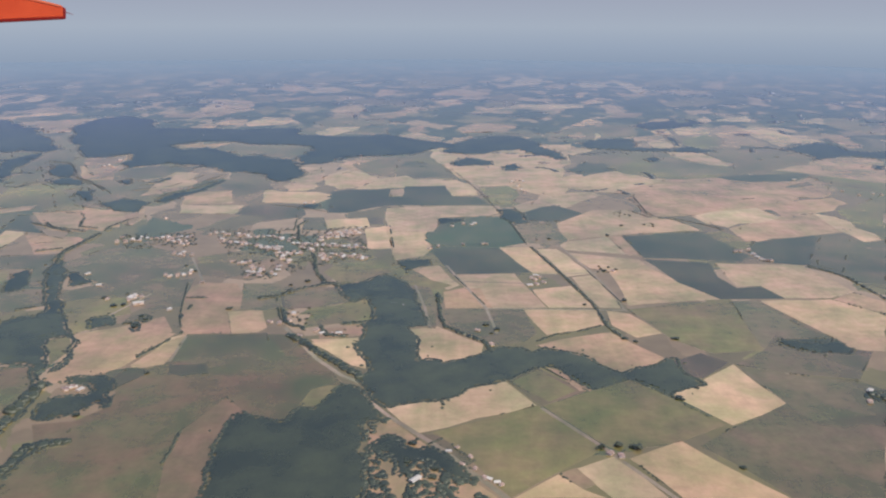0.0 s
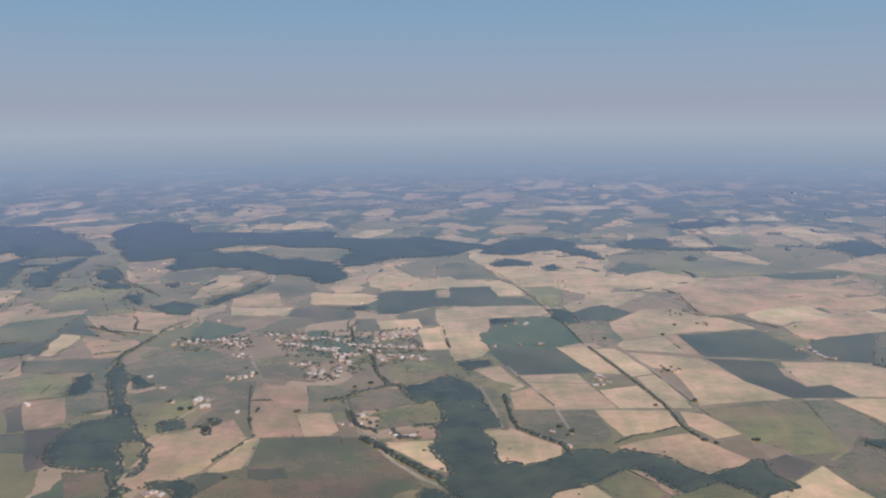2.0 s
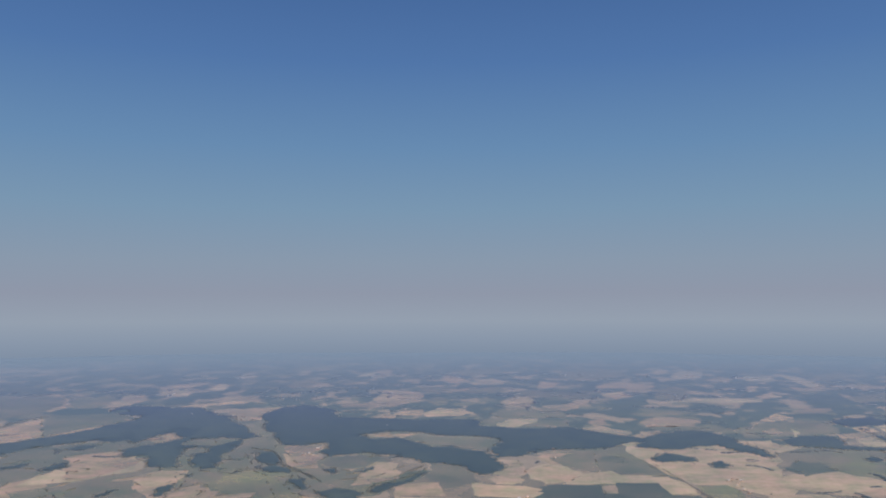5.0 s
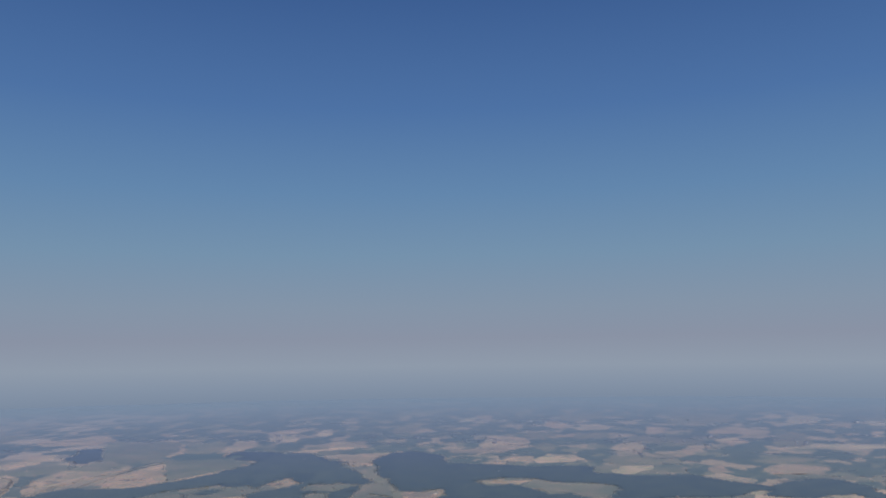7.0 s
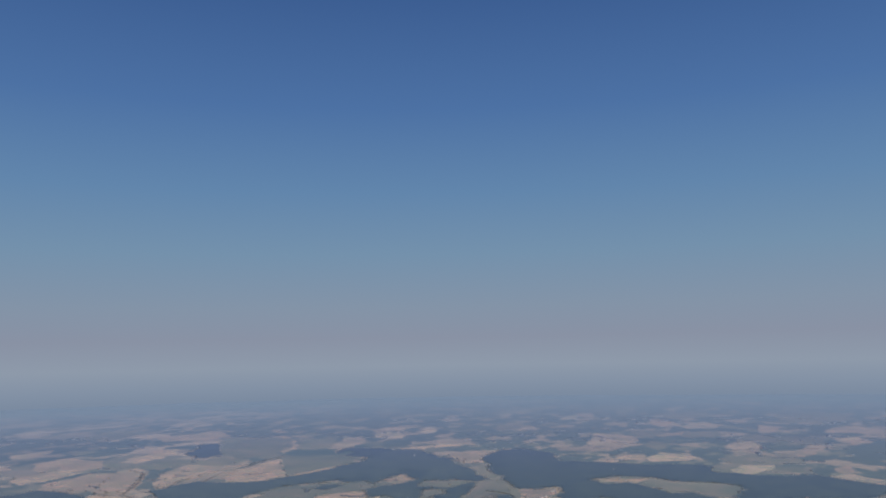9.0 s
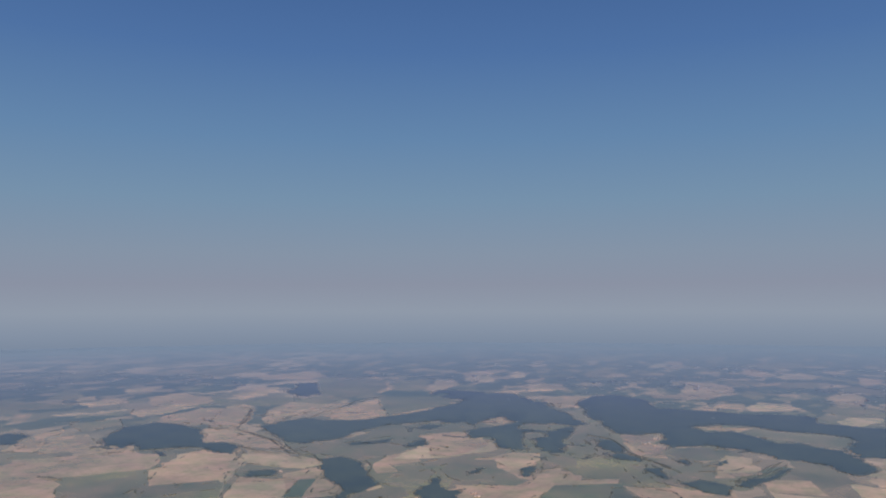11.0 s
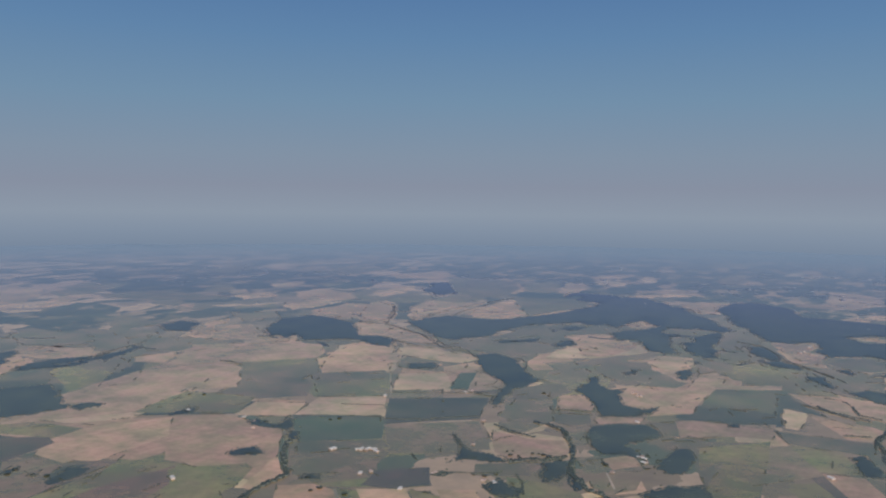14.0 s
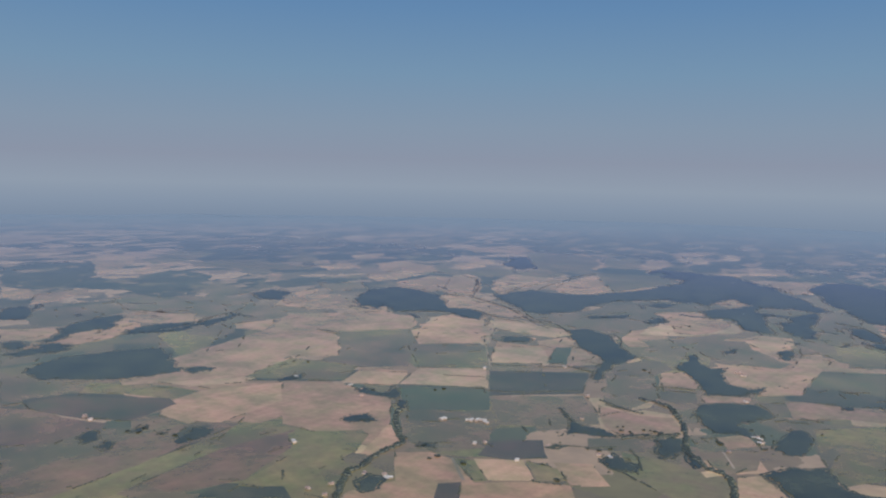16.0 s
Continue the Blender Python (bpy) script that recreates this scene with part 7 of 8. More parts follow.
hedgerow(3, (-470.0, 1158.2), (-411.2, 1196.2), (-386.9, 1284.6))
hedgerow(3, (-401.4, 1095.7), (-372.0, 1178.6), (-346.4, 1268.7))
hedgerow(3, (-374.6, 664.5), (-340.4, 681.2))
hedgerow(2.5, (-1501.0, 637.7), (-1534.3, 744.7))
hedgerow(2, (-124.1, 608.6), (-101.5, 580.7), (-69.1, 548.8))
hedgerow(2, (-154.2, 706.3), (-140.7, 650.8), (-124.1, 608.6))
hedgerow(1.6, (-214.0, 610.1), (-229.4, 662.0), (-247.3, 740.8))
hedgerow(1.6, (-247.8, 431.9), (-226.0, 436.2))
hedgerow(1.4, (75.4, 546.4), (101.4, 508.0))
hedgerow(1.4, (148.4, 781.1), (164.8, 678.8))
hedgerow(1.4, (11.7, 765.4), (38.6, 681.3))
hedgerow(2.5, (-673.9, 1220.1), (-630.0, 1221.0), (-587.5, 1228.0))
hedgerow(4, (-1338.4, 1183.3), (-1425.3, 1327.8), (-1507.1, 1431.8), (-1571.1, 1459.7))
hedgerow(4, (-1338.4, 1183.3), (-1255.9, 1142.0), (-1199.0, 1114.1), (-1128.7, 1055.3), (-1093.1, 1028.3), (-1046.4, 1030.5), (-994.6, 978.8))
hedgerow(4, (-1399.2, 1164.4), (-1338.4, 1183.3))
hedgerow(3.5, (-1294.6, 1363.5), (-1325.6, 1465.9), (-1331.1, 1565.2), (-1357.1, 1633.9), (-1358.5, 1738.0))
hedgerow(1.5, (-7.7, 435.3), (0.9, 442.1))
hedgerow(1.5, (-7.6, 430.0), (9.7, 411.1), (18.8, 416.1))
hedgerow(2.2, (-179.2, 935.1), (-184.9, 990.9), (-180.0, 1002.6))
hedgerow(2, (310.5, 1028.5), (326.7, 1021.5), (338.7, 981.5), (339.3, 942.0))
hedgerow(1.6, (266.5, 1116.7), (271.6, 1076.7), (275.1, 1017.1), (293.6, 1001.0))
hedgerow(5, (-402.3, 801.2), (-412.5, 833.9), (-411.3, 868.9), (-406.5, 916.6), (-402.9, 939.7))
woodland((-129.2, 370.8), (-131.8, 385.0), (-134.7, 403.7), (-136.5, 422.1), (-137.1, 436.5), (-136.7, 446.9), (-137.6, 458.3), (-135.8, 471.1), (-130.5, 476.6), (-125.5, 471.2), (-120.6, 468.9), (-111.6, 465.9), (-98.4, 463.8), (-98.7, 475.2), (-94.3, 481.6), (-82.8, 480.1), (-79.7, 489.8), (-75.0, 505.9), (-70.4, 516.6), (-64.3, 515.7), (-53.1, 502.6), (-47.9, 487.6), (-38.7, 469.5), (-33.3, 465.7), (-36.8, 463.5), (-50.9, 459.7), (-49.9, 449.5), (-45.8, 442.6), (-50.0, 432.4), (-53.0, 428.4), (-45.6, 422.7), (-44.1, 416.4), (-44.6, 401.3), (-41.2, 392.8), (-42.0, 384.5), (-43.5, 371.3))
woodland((-100.3, 732.0), (-93.3, 737.2), (-78.4, 742.5), (-68.6, 756.6), (-57.0, 767.6), (-46.1, 755.1), (-35.5, 742.9), (-24.2, 686.7), (-13.8, 628.7), (-28.3, 624.8), (-19.1, 572.3), (-17.0, 558.6), (-7.2, 561.8), (1.3, 555.6), (12.0, 559.8), (25.1, 567.3), (37.9, 578.2), (50.3, 585.0), (63.5, 584.0), (70.0, 569.8), (81.3, 584.1), (95.7, 576.5), (107.0, 570.1), (115.2, 562.8), (117.6, 552.5), (122.6, 545.5), (131.4, 537.7), (146.1, 547.7), (161.8, 551.8), (171.2, 563.2), (179.3, 564.3), (176.4, 547.9), (183.8, 526.8), (187.5, 519.4), (171.4, 512.1), (159.1, 503.3), (155.2, 503.3), (146.3, 514.6), (135.0, 526.4), (128.3, 523.6), (110.0, 511.7), (104.9, 509.9), (99.0, 517.0), (90.0, 537.4), (85.2, 547.2), (78.3, 549.1), (68.2, 545.1), (56.8, 535.2), (47.9, 525.7), (35.3, 518.3), (19.1, 511.9), (13.0, 502.2), (3.2, 495.4), (-15.8, 490.3), (-30.8, 485.3), (-37.3, 482.0), (-44.4, 490.1), (-51.6, 507.0), (-56.5, 517.6), (-60.4, 524.0), (-55.9, 531.5), (-52.6, 541.2), (-56.1, 556.2), (-64.0, 571.9), (-68.6, 586.2), (-64.6, 600.1), (-63.4, 612.1), (-68.2, 637.3), (-59.1, 642.6), (-64.6, 678.9), (-69.2, 701.6), (-81.5, 693.7), (-91.4, 712.4))
woodland((-372.2, 597.4), (-372.3, 631.8), (-364.8, 645.1), (-349.2, 647.9), (-348.8, 664.6), (-369.7, 706.3), (-403.9, 784.3), (-406.0, 814.0), (-396.3, 802.0), (-368.9, 739.3), (-343.5, 683.5), (-326.0, 648.2), (-307.2, 616.0), (-296.6, 600.4), (-317.2, 597.8), (-302.2, 569.9), (-290.9, 544.2), (-296.1, 534.4), (-283.3, 520.4), (-275.1, 515.9), (-278.8, 507.0), (-274.4, 490.0), (-272.0, 470.2), (-273.6, 462.6), (-279.2, 466.3), (-285.6, 485.9), (-284.2, 498.3), (-287.8, 515.8), (-302.9, 544.1), (-328.4, 548.9), (-347.9, 553.8))
woodland((-297.5, 600.4), (-288.3, 588.9), (-285.3, 570.0), (-279.0, 549.3), (-281.5, 538.4), (-285.6, 536.4), (-284.7, 554.3), (-291.2, 584.3))
woodland((-269.0, 527.0), (-260.9, 528.9), (-243.1, 530.0), (-234.4, 523.5), (-226.9, 507.4), (-230.4, 498.7), (-220.0, 482.3), (-223.1, 480.7), (-230.1, 488.7), (-236.8, 482.2), (-242.8, 470.4), (-253.8, 462.7), (-263.9, 464.9), (-268.5, 478.0), (-262.3, 496.8), (-243.9, 498.6), (-241.0, 505.5), (-251.4, 516.1), (-264.1, 517.8))
woodland((-413.2, 709.0), (-423.5, 738.7), (-431.7, 765.2), (-424.1, 784.1), (-417.1, 774.7), (-400.6, 739.0), (-396.2, 717.3), (-408.0, 709.1))
woodland((-374.1, 756.8), (-375.0, 771.4), (-366.5, 771.5), (-354.6, 757.0), (-338.3, 744.8), (-338.9, 739.6), (-352.1, 726.0), (-360.8, 730.9))
woodland((-302.0, 637.7), (-299.6, 645.7), (-284.8, 651.3), (-279.7, 641.9), (-276.0, 628.9), (-291.1, 619.9), (-295.0, 622.3))
woodland((-258.5, 620.2), (-259.5, 635.5), (-253.3, 629.1), (-249.7, 615.3), (-253.4, 614.0))
woodland((-258.0, 644.8), (-257.0, 652.9), (-251.2, 648.9), (-248.9, 638.2), (-252.3, 634.3))
woodland((-250.3, 395.5), (-252.5, 418.2), (-248.4, 428.5), (-247.2, 434.5), (-239.2, 439.3), (-227.9, 438.7), (-225.7, 434.6), (-235.1, 430.6), (-243.7, 425.9), (-245.4, 412.1), (-244.6, 395.6))
woodland((-38.1, 442.6), (-32.1, 446.1), (-26.5, 440.6), (-22.7, 432.6), (-15.7, 429.3), (-7.3, 432.7), (2.9, 423.0), (11.0, 410.6), (20.2, 395.9), (17.9, 391.4), (6.0, 398.7), (-0.4, 404.5), (-3.7, 412.3), (-12.0, 416.6), (-15.3, 416.6), (-18.4, 410.4), (-20.4, 404.4), (-23.4, 400.3), (-27.6, 401.4), (-26.7, 413.4), (-30.6, 422.8), (-38.2, 425.9), (-42.6, 425.9), (-45.2, 429.1), (-41.7, 435.8))
woodland((266.0, 596.0), (280.2, 603.1), (301.3, 594.0), (319.3, 603.5), (324.4, 580.6), (313.1, 571.8), (301.5, 575.0), (288.3, 574.9), (274.8, 584.7))
woodland((292.0, 502.6), (301.7, 507.8), (311.6, 507.9), (303.4, 492.6), (292.7, 494.1))
woodland((-50.3, 808.1), (-42.5, 818.4), (-13.6, 820.8), (-10.9, 800.6), (-36.0, 780.9))
hedgerow(2.2, (-162.3, 411.4), (-161.9, 425.2), (-163.3, 448.8))
hedgerow(3.5, (100.2, 868.0), (117.4, 784.6), (125.8, 744.7), (136.5, 680.9), (138.8, 630.1), (146.1, 606.7))
hedgerow(2.5, (75.9, 595.5), (93.8, 611.0), (110.8, 616.1), (131.8, 628.8), (141.0, 639.2))
hedgerow(2, (56.4, 1007.1), (84.3, 1038.7), (86.7, 975.3), (95.6, 886.7))
woodland((-1073.9, 212.1), (-1084.8, 226.3), (-1080.0, 237.5), (-1064.6, 229.1), (-1063.8, 212.7))
woodland((-1038.9, 212.5), (-1049.1, 226.0), (-1038.1, 229.6), (-1028.5, 219.9), (-1027.5, 209.0))
woodland((-1057.8, 248.6), (-1061.2, 263.8), (-1061.9, 277.3), (-1050.4, 269.1), (-1049.8, 251.4))
woodland((-1031.6, 265.7), (-1034.8, 283.2), (-1024.1, 270.3))
woodland((668.0, 1582.1), (735.4, 1634.5), (784.3, 1666.2), (793.7, 1564.0), (875.9, 1552.2), (827.1, 1461.5), (758.2, 1490.9), (677.7, 1452.4), (689.3, 1514.9))
woodland((628.4, 1760.7), (666.1, 1797.0), (684.3, 1770.9), (644.2, 1735.5))
woodland((763.1, 1402.1), (777.4, 1391.2), (751.7, 1342.8), (739.7, 1352.9))
woodland((365.9, 1451.8), (391.2, 1483.0), (395.9, 1440.5), (371.0, 1422.4))
hedgerow(2, (265.6, 1120.6), (270.2, 1084.9), (266.2, 1044.7), (271.3, 1019.5), (289.4, 1004.5), (305.8, 1010.8))
hedgerow(2, (226.3, 1034.4), (239.6, 1044.3), (246.1, 1019.1))
woodland((-1017.5, 1002.8), (-995.4, 1038.8), (-952.1, 1014.5), (-914.1, 977.4), (-890.0, 943.6), (-872.0, 928.5), (-841.5, 896.8), (-839.5, 860.4), (-838.6, 816.2), (-821.4, 758.3), (-816.0, 725.5), (-827.5, 737.1), (-849.3, 784.5), (-865.2, 835.8), (-893.9, 866.0), (-935.9, 893.2), (-973.4, 943.1))
woodland((-776.5, 866.9), (-782.2, 906.1), (-780.1, 927.0), (-793.0, 953.5), (-786.8, 969.6), (-764.6, 932.4), (-741.2, 900.5), (-722.6, 918.3), (-698.5, 843.7), (-683.6, 828.2), (-660.3, 828.7), (-651.8, 850.8), (-650.3, 817.4), (-655.5, 792.5), (-689.3, 767.6), (-696.7, 760.7), (-718.6, 802.5), (-749.2, 842.6))
woodland((-686.1, 720.1), (-658.2, 752.1), (-636.1, 760.4), (-618.8, 747.0), (-607.9, 729.2), (-614.1, 707.4), (-625.8, 686.2), (-629.0, 673.0), (-614.1, 661.8), (-598.7, 638.5), (-607.9, 637.0), (-621.2, 641.1), (-637.2, 626.5), (-657.3, 647.1), (-672.1, 670.2))
woodland((-765.8, 1015.9), (-764.0, 1044.5), (-751.5, 1056.7), (-747.0, 1018.4), (-755.3, 995.1))
woodland((-705.6, 1074.4), (-692.1, 1103.6), (-675.1, 1077.8), (-667.5, 1025.7), (-685.5, 1022.7))
woodland((-795.1, 601.5), (-774.8, 583.9), (-755.6, 567.4), (-740.7, 563.4), (-715.5, 562.4), (-699.4, 553.9), (-722.2, 540.1), (-741.9, 531.3), (-747.4, 517.2), (-755.5, 549.9))
woodland((-658.3, 535.7), (-661.9, 565.8), (-652.2, 563.8), (-644.3, 538.2), (-646.3, 522.8))
woodland((-638.6, 555.4), (-624.3, 552.3), (-611.0, 531.9), (-613.9, 518.5), (-627.5, 534.0))
woodland((-578.2, 618.1), (-581.5, 660.9), (-581.8, 691.3), (-573.2, 699.1), (-557.0, 676.3), (-552.5, 649.6), (-552.2, 617.1), (-564.9, 609.7))
woodland((-567.0, 542.7), (-558.8, 562.3), (-551.9, 579.3), (-543.6, 583.1), (-526.6, 598.3), (-515.2, 576.9), (-502.2, 555.9), (-489.1, 552.1), (-467.1, 562.6), (-462.0, 530.3), (-512.5, 492.7), (-539.1, 515.5))
woodland((-672.0, 475.6), (-671.5, 496.4), (-654.1, 493.3), (-649.2, 478.1), (-660.4, 468.1))
woodland((-563.3, 818.6), (-551.3, 826.8), (-548.3, 809.1), (-556.8, 804.1))
woodland((-1006.8, 504.3), (-1009.2, 522.5), (-994.1, 516.2), (-970.9, 514.8), (-989.6, 554.9), (-970.0, 538.7), (-948.3, 510.4), (-929.8, 506.3), (-914.9, 490.9), (-919.6, 480.9), (-947.7, 507.9), (-971.5, 501.4), (-991.1, 499.2))
woodland((-812.6, 307.4), (-816.3, 325.6), (-796.5, 331.5), (-787.2, 307.9), (-790.8, 292.7), (-803.6, 299.5))
woodland((-830.2, 403.1), (-833.4, 415.0), (-821.7, 421.3), (-815.6, 412.1))
woodland((-939.4, 411.8), (-942.4, 432.5), (-932.4, 447.0), (-906.0, 437.3), (-911.3, 424.9), (-929.6, 413.2))
woodland((-739.8, 480.6), (-736.0, 494.5), (-725.8, 497.4), (-728.8, 482.2))
hedgerow(3, (-946.6, 994.3), (-942.1, 1024.4), (-911.6, 991.8), (-893.1, 951.7))
hedgerow(2.5, (-958.3, 899.2), (-924.1, 888.5), (-886.8, 872.8))
hedgerow(3, (-899.0, 758.6), (-879.9, 776.8), (-848.7, 772.6))
hedgerow(3, (-754.3, 758.2), (-738.0, 769.9), (-711.7, 777.1))
hedgerow(6, (-746.8, 694.7), (-726.6, 694.8), (-707.5, 688.4), (-683.9, 654.0), (-667.3, 630.5), (-652.2, 596.7), (-636.6, 557.2), (-620.4, 542.2), (-607.0, 526.4), (-592.1, 525.6), (-581.3, 514.7), (-565.5, 474.2))
hedgerow(4, (-777.1, 660.3), (-751.5, 647.7), (-730.1, 644.4), (-717.9, 641.7))
hedgerow(4, (-698.6, 552.4), (-690.1, 571.5), (-676.3, 579.5), (-661.7, 601.9))
hedgerow(6, (-918.3, 479.3), (-894.3, 448.0), (-868.5, 423.1), (-846.0, 405.6), (-844.2, 384.2), (-840.4, 358.0), (-831.5, 334.6), (-831.1, 317.5), (-816.9, 297.1), (-793.2, 266.1))
hedgerow(2.5, (-603.0, 712.2), (-583.7, 740.5), (-564.3, 742.5))
hedgerow(2, (-957.1, 578.4), (-934.5, 592.6))
hedgerow(2, (-770.7, 970.1), (-749.7, 960.9))
hedgerow(2, (-659.2, 470.9), (-641.7, 461.0))
hedgerow(1.6, (-1076.9, 547.6), (-1066.9, 577.3), (-1025.6, 616.7))

hedgerow(2, (-965.2, 712.7), (-919.7, 743.1), (-861.9, 789.6))
hedgerow(2, (-872.5, 771.0), (-847.5, 777.9), (-834.0, 746.4))
hedgerow(3, (-794.1, 599.7), (-766.6, 575.4), (-740.5, 551.5), (-720.5, 548.5), (-700.9, 557.1), (-678.2, 570.9), (-659.8, 594.4))
hedgerow(2, (-789.1, 519.3), (-761.2, 495.6))
hedgerow(2, (-738.6, 483.7), (-728.5, 497.0), (-705.9, 509.1), (-691.6, 526.2))
hedgerow(2.5, (-687.9, 485.5), (-668.9, 469.4), (-660.4, 473.4), (-647.7, 479.4))
hedgerow(2, (-683.7, 533.3), (-662.7, 511.9), (-648.8, 487.3))
hedgerow(2, (-747.8, 743.3), (-705.4, 765.9))
hedgerow(2.5, (-612.6, 665.7), (-595.0, 635.1), (-583.8, 623.5))
hedgerow(2, (-657.8, 688.7), (-621.8, 695.1))
hedgerow(2, (-667.1, 818.8), (-643.9, 806.7))
hedgerow(2, (-964.5, 1048.9), (-942.0, 1044.3))
hedgerow(2, (-896.1, 1189.5), (-871.4, 1177.4))
hedgerow(2, (-872.4, 1106.9), (-824.3, 1115.5))
hedgerow(2, (-879.3, 822.2), (-844.4, 819.5), (-845.3, 854.9))
woodland((-671.5, 565.9), (-668.0, 586.9), (-650.8, 589.0), (-636.0, 555.7), (-639.3, 531.1), (-655.5, 538.1))
woodland((-683.8, 479.7), (-685.8, 508.8), (-672.8, 499.0), (-655.3, 495.9), (-651.3, 481.5), (-668.9, 469.4))
hedgerow(2, (-864.3, 483.2), (-851.9, 497.2))
hedgerow(2, (-896.3, 607.7), (-871.4, 617.5), (-811.0, 680.8))
hedgerow(2, (-975.3, 628.2), (-930.2, 655.4))


def edge_bushes():
    """Bushes and scrub that stand here and there on the strips between the fields."""
    near, far = [], []
    for (ax, ay), (bx, by) in EDGES:
        long, d = math.hypot(bx - ax, by - ay), math.hypot(ax - CENTRE.x, ay - CENTRE.y)
        west = ax < -450
        if d > 2000 or long < 8 or random.random() < (0.5 if west else 0.75):
            continue
        n = int(long / 1.6)
        shift = random.uniform(0, 900)
        for i in range(n):
            if noise.noise(Vector((shift + i * 1.6 / 26, 0, 0))) < 0.12:
                continue
            f, k = (i + random.random()) / n, random.uniform(0.35, 0.9) * (1 + d / (1300 if west else 2500))
            x, y = ax + (bx - ax) * f + random.uniform(-0.7, 0.7), ay + (by - ay) * f + random.uniform(-0.7, 0.7)
            (near if d < 700 else far).append((x, y, relief(x, y) + k * 0.05, k, 0.65))
    for places, fine in ((near, True), (far, False)):
        ob = clumps("edge_bushes", places, LEAVES, fine)
        tagged(ob, "low dark green scrub on strips between the fields", "bushes", kind="stuff")


def far_copses(chains):
    """Strips of trees and small copses between the fields of the far country, in short uneven chains."""
    dice, places = random.Random(31), []
    for i in range(chains):
        a, d = math.radians(dice.uniform(58, 175)), math.sqrt(dice.uniform(1300 ** 2, 3300 ** 2))
        x, y = CENTRE.x + d * math.cos(a), CENTRE.y + d * math.sin(a)
        if noise.noise(Vector((x / 330, y / 420, 5.0))) < (0.12 if x < -1100 else -0.1):
            continue
        way, size = dice.uniform(-0.5, 0.5) + dice.choice((0.0, 0.0, 1.5)), dice.uniform(3.0, 8.0) * (0.55 + d / 4000)
        for k in range(dice.randint(2, 9)):
            r = size * dice.uniform(0.5, 1.3)
            places.append((x, y, relief(x, y), r, min(0.12, 0.35 / r)))
            x, y, way = x + 1.1 * r * math.cos(way), y + 1.1 * r * math.sin(way), way + dice.uniform(-0.35, 0.35)
    ob = clumps("far_copses", places, LEAVES, False)
    tagged(ob, "dark strips of trees and small copses between far fields", "copses", kind="stuff")


edge_bushes()
far_copses(1100)


def make_tree(size):
    tree = new("tree")
    bm = bmesh.new()
    bmesh.ops.create_cone(bm, cap_ends=True, segments=8, radius1=0.07 * size, radius2=0.03 * size, depth=0.6 * size,
                          matrix=Matrix.Translation((0, 0, 0.28 * size)))
    for a in (0.4, 2.5, 4.4):
        m = Matrix.Rotation(a, 4, "Z") @ Matrix.Translation((0.1 * size, 0, 0.52 * size)) @ Matrix.Rotation(0.7, 4, "Y")
        bmesh.ops.create_cone(bm, cap_ends=True, segments=6, radius1=0.03 * size, radius2=0.012 * size, depth=0.34 * size, matrix=m)
    me = bpy.data.meshes.new("trunk")
    bm.to_mesh(me)
    bm.free()
    me.materials.append(BARK)
    new("trunk", me).parent = tree
    places = []
    for i in range(26):
        a, h = random.uniform(0, 6.28), random.uniform(0.16, 0.85)
        rad = 0.42 * size * math.sqrt(max(0.05, 1 - ((h - 0.46) / 0.45) ** 2)) * random.uniform(0.3, 0.9)
        places.append((rad * math.cos(a), rad * math.sin(a), h * size, size * random.uniform(0.11, 0.2), 0.9))
    clumps("crown", places, LEAVES, False, tree)
    return tagged(tree, "lone round-crowned dark green tree among dry fields", "tree", "lone trees of the plain")


TREES = [make_tree(s) for s in (5.0, 6.2, 4.0, 7.0)]
USED = []


def plant_tree(x, y, size=1.0):
    k = len(USED)
    m = pose(x, y, relief(x, y), 0, 0, 77 * k) @ Matrix.Diagonal((size, size, 0.5 * size, 1))
    if k < len(TREES):
        TREES[k].matrix_basis = m
    else:
        copy_thing(TREES[(k * 7) % len(TREES)], m)
    USED.append(k)


def grove(count, *pts):
    """Scattered trees within an outline: gardens, orchards and rough ground."""
    pts = list(pts)
    x0, x1 = min(p[0] for p in pts), max(p[0] for p in pts)
    y0, y1 = min(p[1] for p in pts), max(p[1] for p in pts)
    while count > 0:
        x, y = random.uniform(x0, x1), random.uniform(y0, y1)
        if inside(x, y, pts):
            plant_tree(x, y, random.uniform(0.45, 0.8))
            count -= 1


plant_tree(96.8, 432.0)
plant_tree(107.3, 433.3)
plant_tree(114.9, 432.1)
plant_tree(118.6, 430.1)
plant_tree(174.2, 409.7)
plant_tree(147.3, 601.8)
plant_tree(186.2, 602.2)
plant_tree(189.4, 602.2)
plant_tree(155.1, 596.0)
plant_tree(196.2, 919.8)
plant_tree(109.9, 898.7)
plant_tree(125.0, 903.8)
plant_tree(128.8, 680.7)
plant_tree(167.1, 693.0)
plant_tree(-186.9, 670.3)
plant_tree(-188.7, 667.4)
plant_tree(-145.6, 733.0)
plant_tree(-131.2, 745.2)
plant_tree(-265.5, 795.4)
plant_tree(-251.0, 776.4)
plant_tree(-263.2, 632.7)
plant_tree(-257.0, 628.9)
plant_tree(-252.2, 642.0)
plant_tree(-259.4, 648.7)
plant_tree(-294.8, 676.5)
plant_tree(-285.7, 676.6)
plant_tree(-293.6, 706.9)
plant_tree(-310.2, 695.8)
plant_tree(95.0, 431.3)
plant_tree(161.3, 497.3)
plant_tree(163.6, 494.8)
plant_tree(-237.2, 470.3)
plant_tree(-214.3, 534.9)
plant_tree(-17.7, 435.9)
plant_tree(-19.6, 401.4)
plant_tree(-3.6, 407.4)
plant_tree(-31.6, 390.0)
plant_tree(-20.3, 416.5)
plant_tree(366.1, 953.8)
plant_tree(222.8, 965.6)
plant_tree(252.3, 971.6)
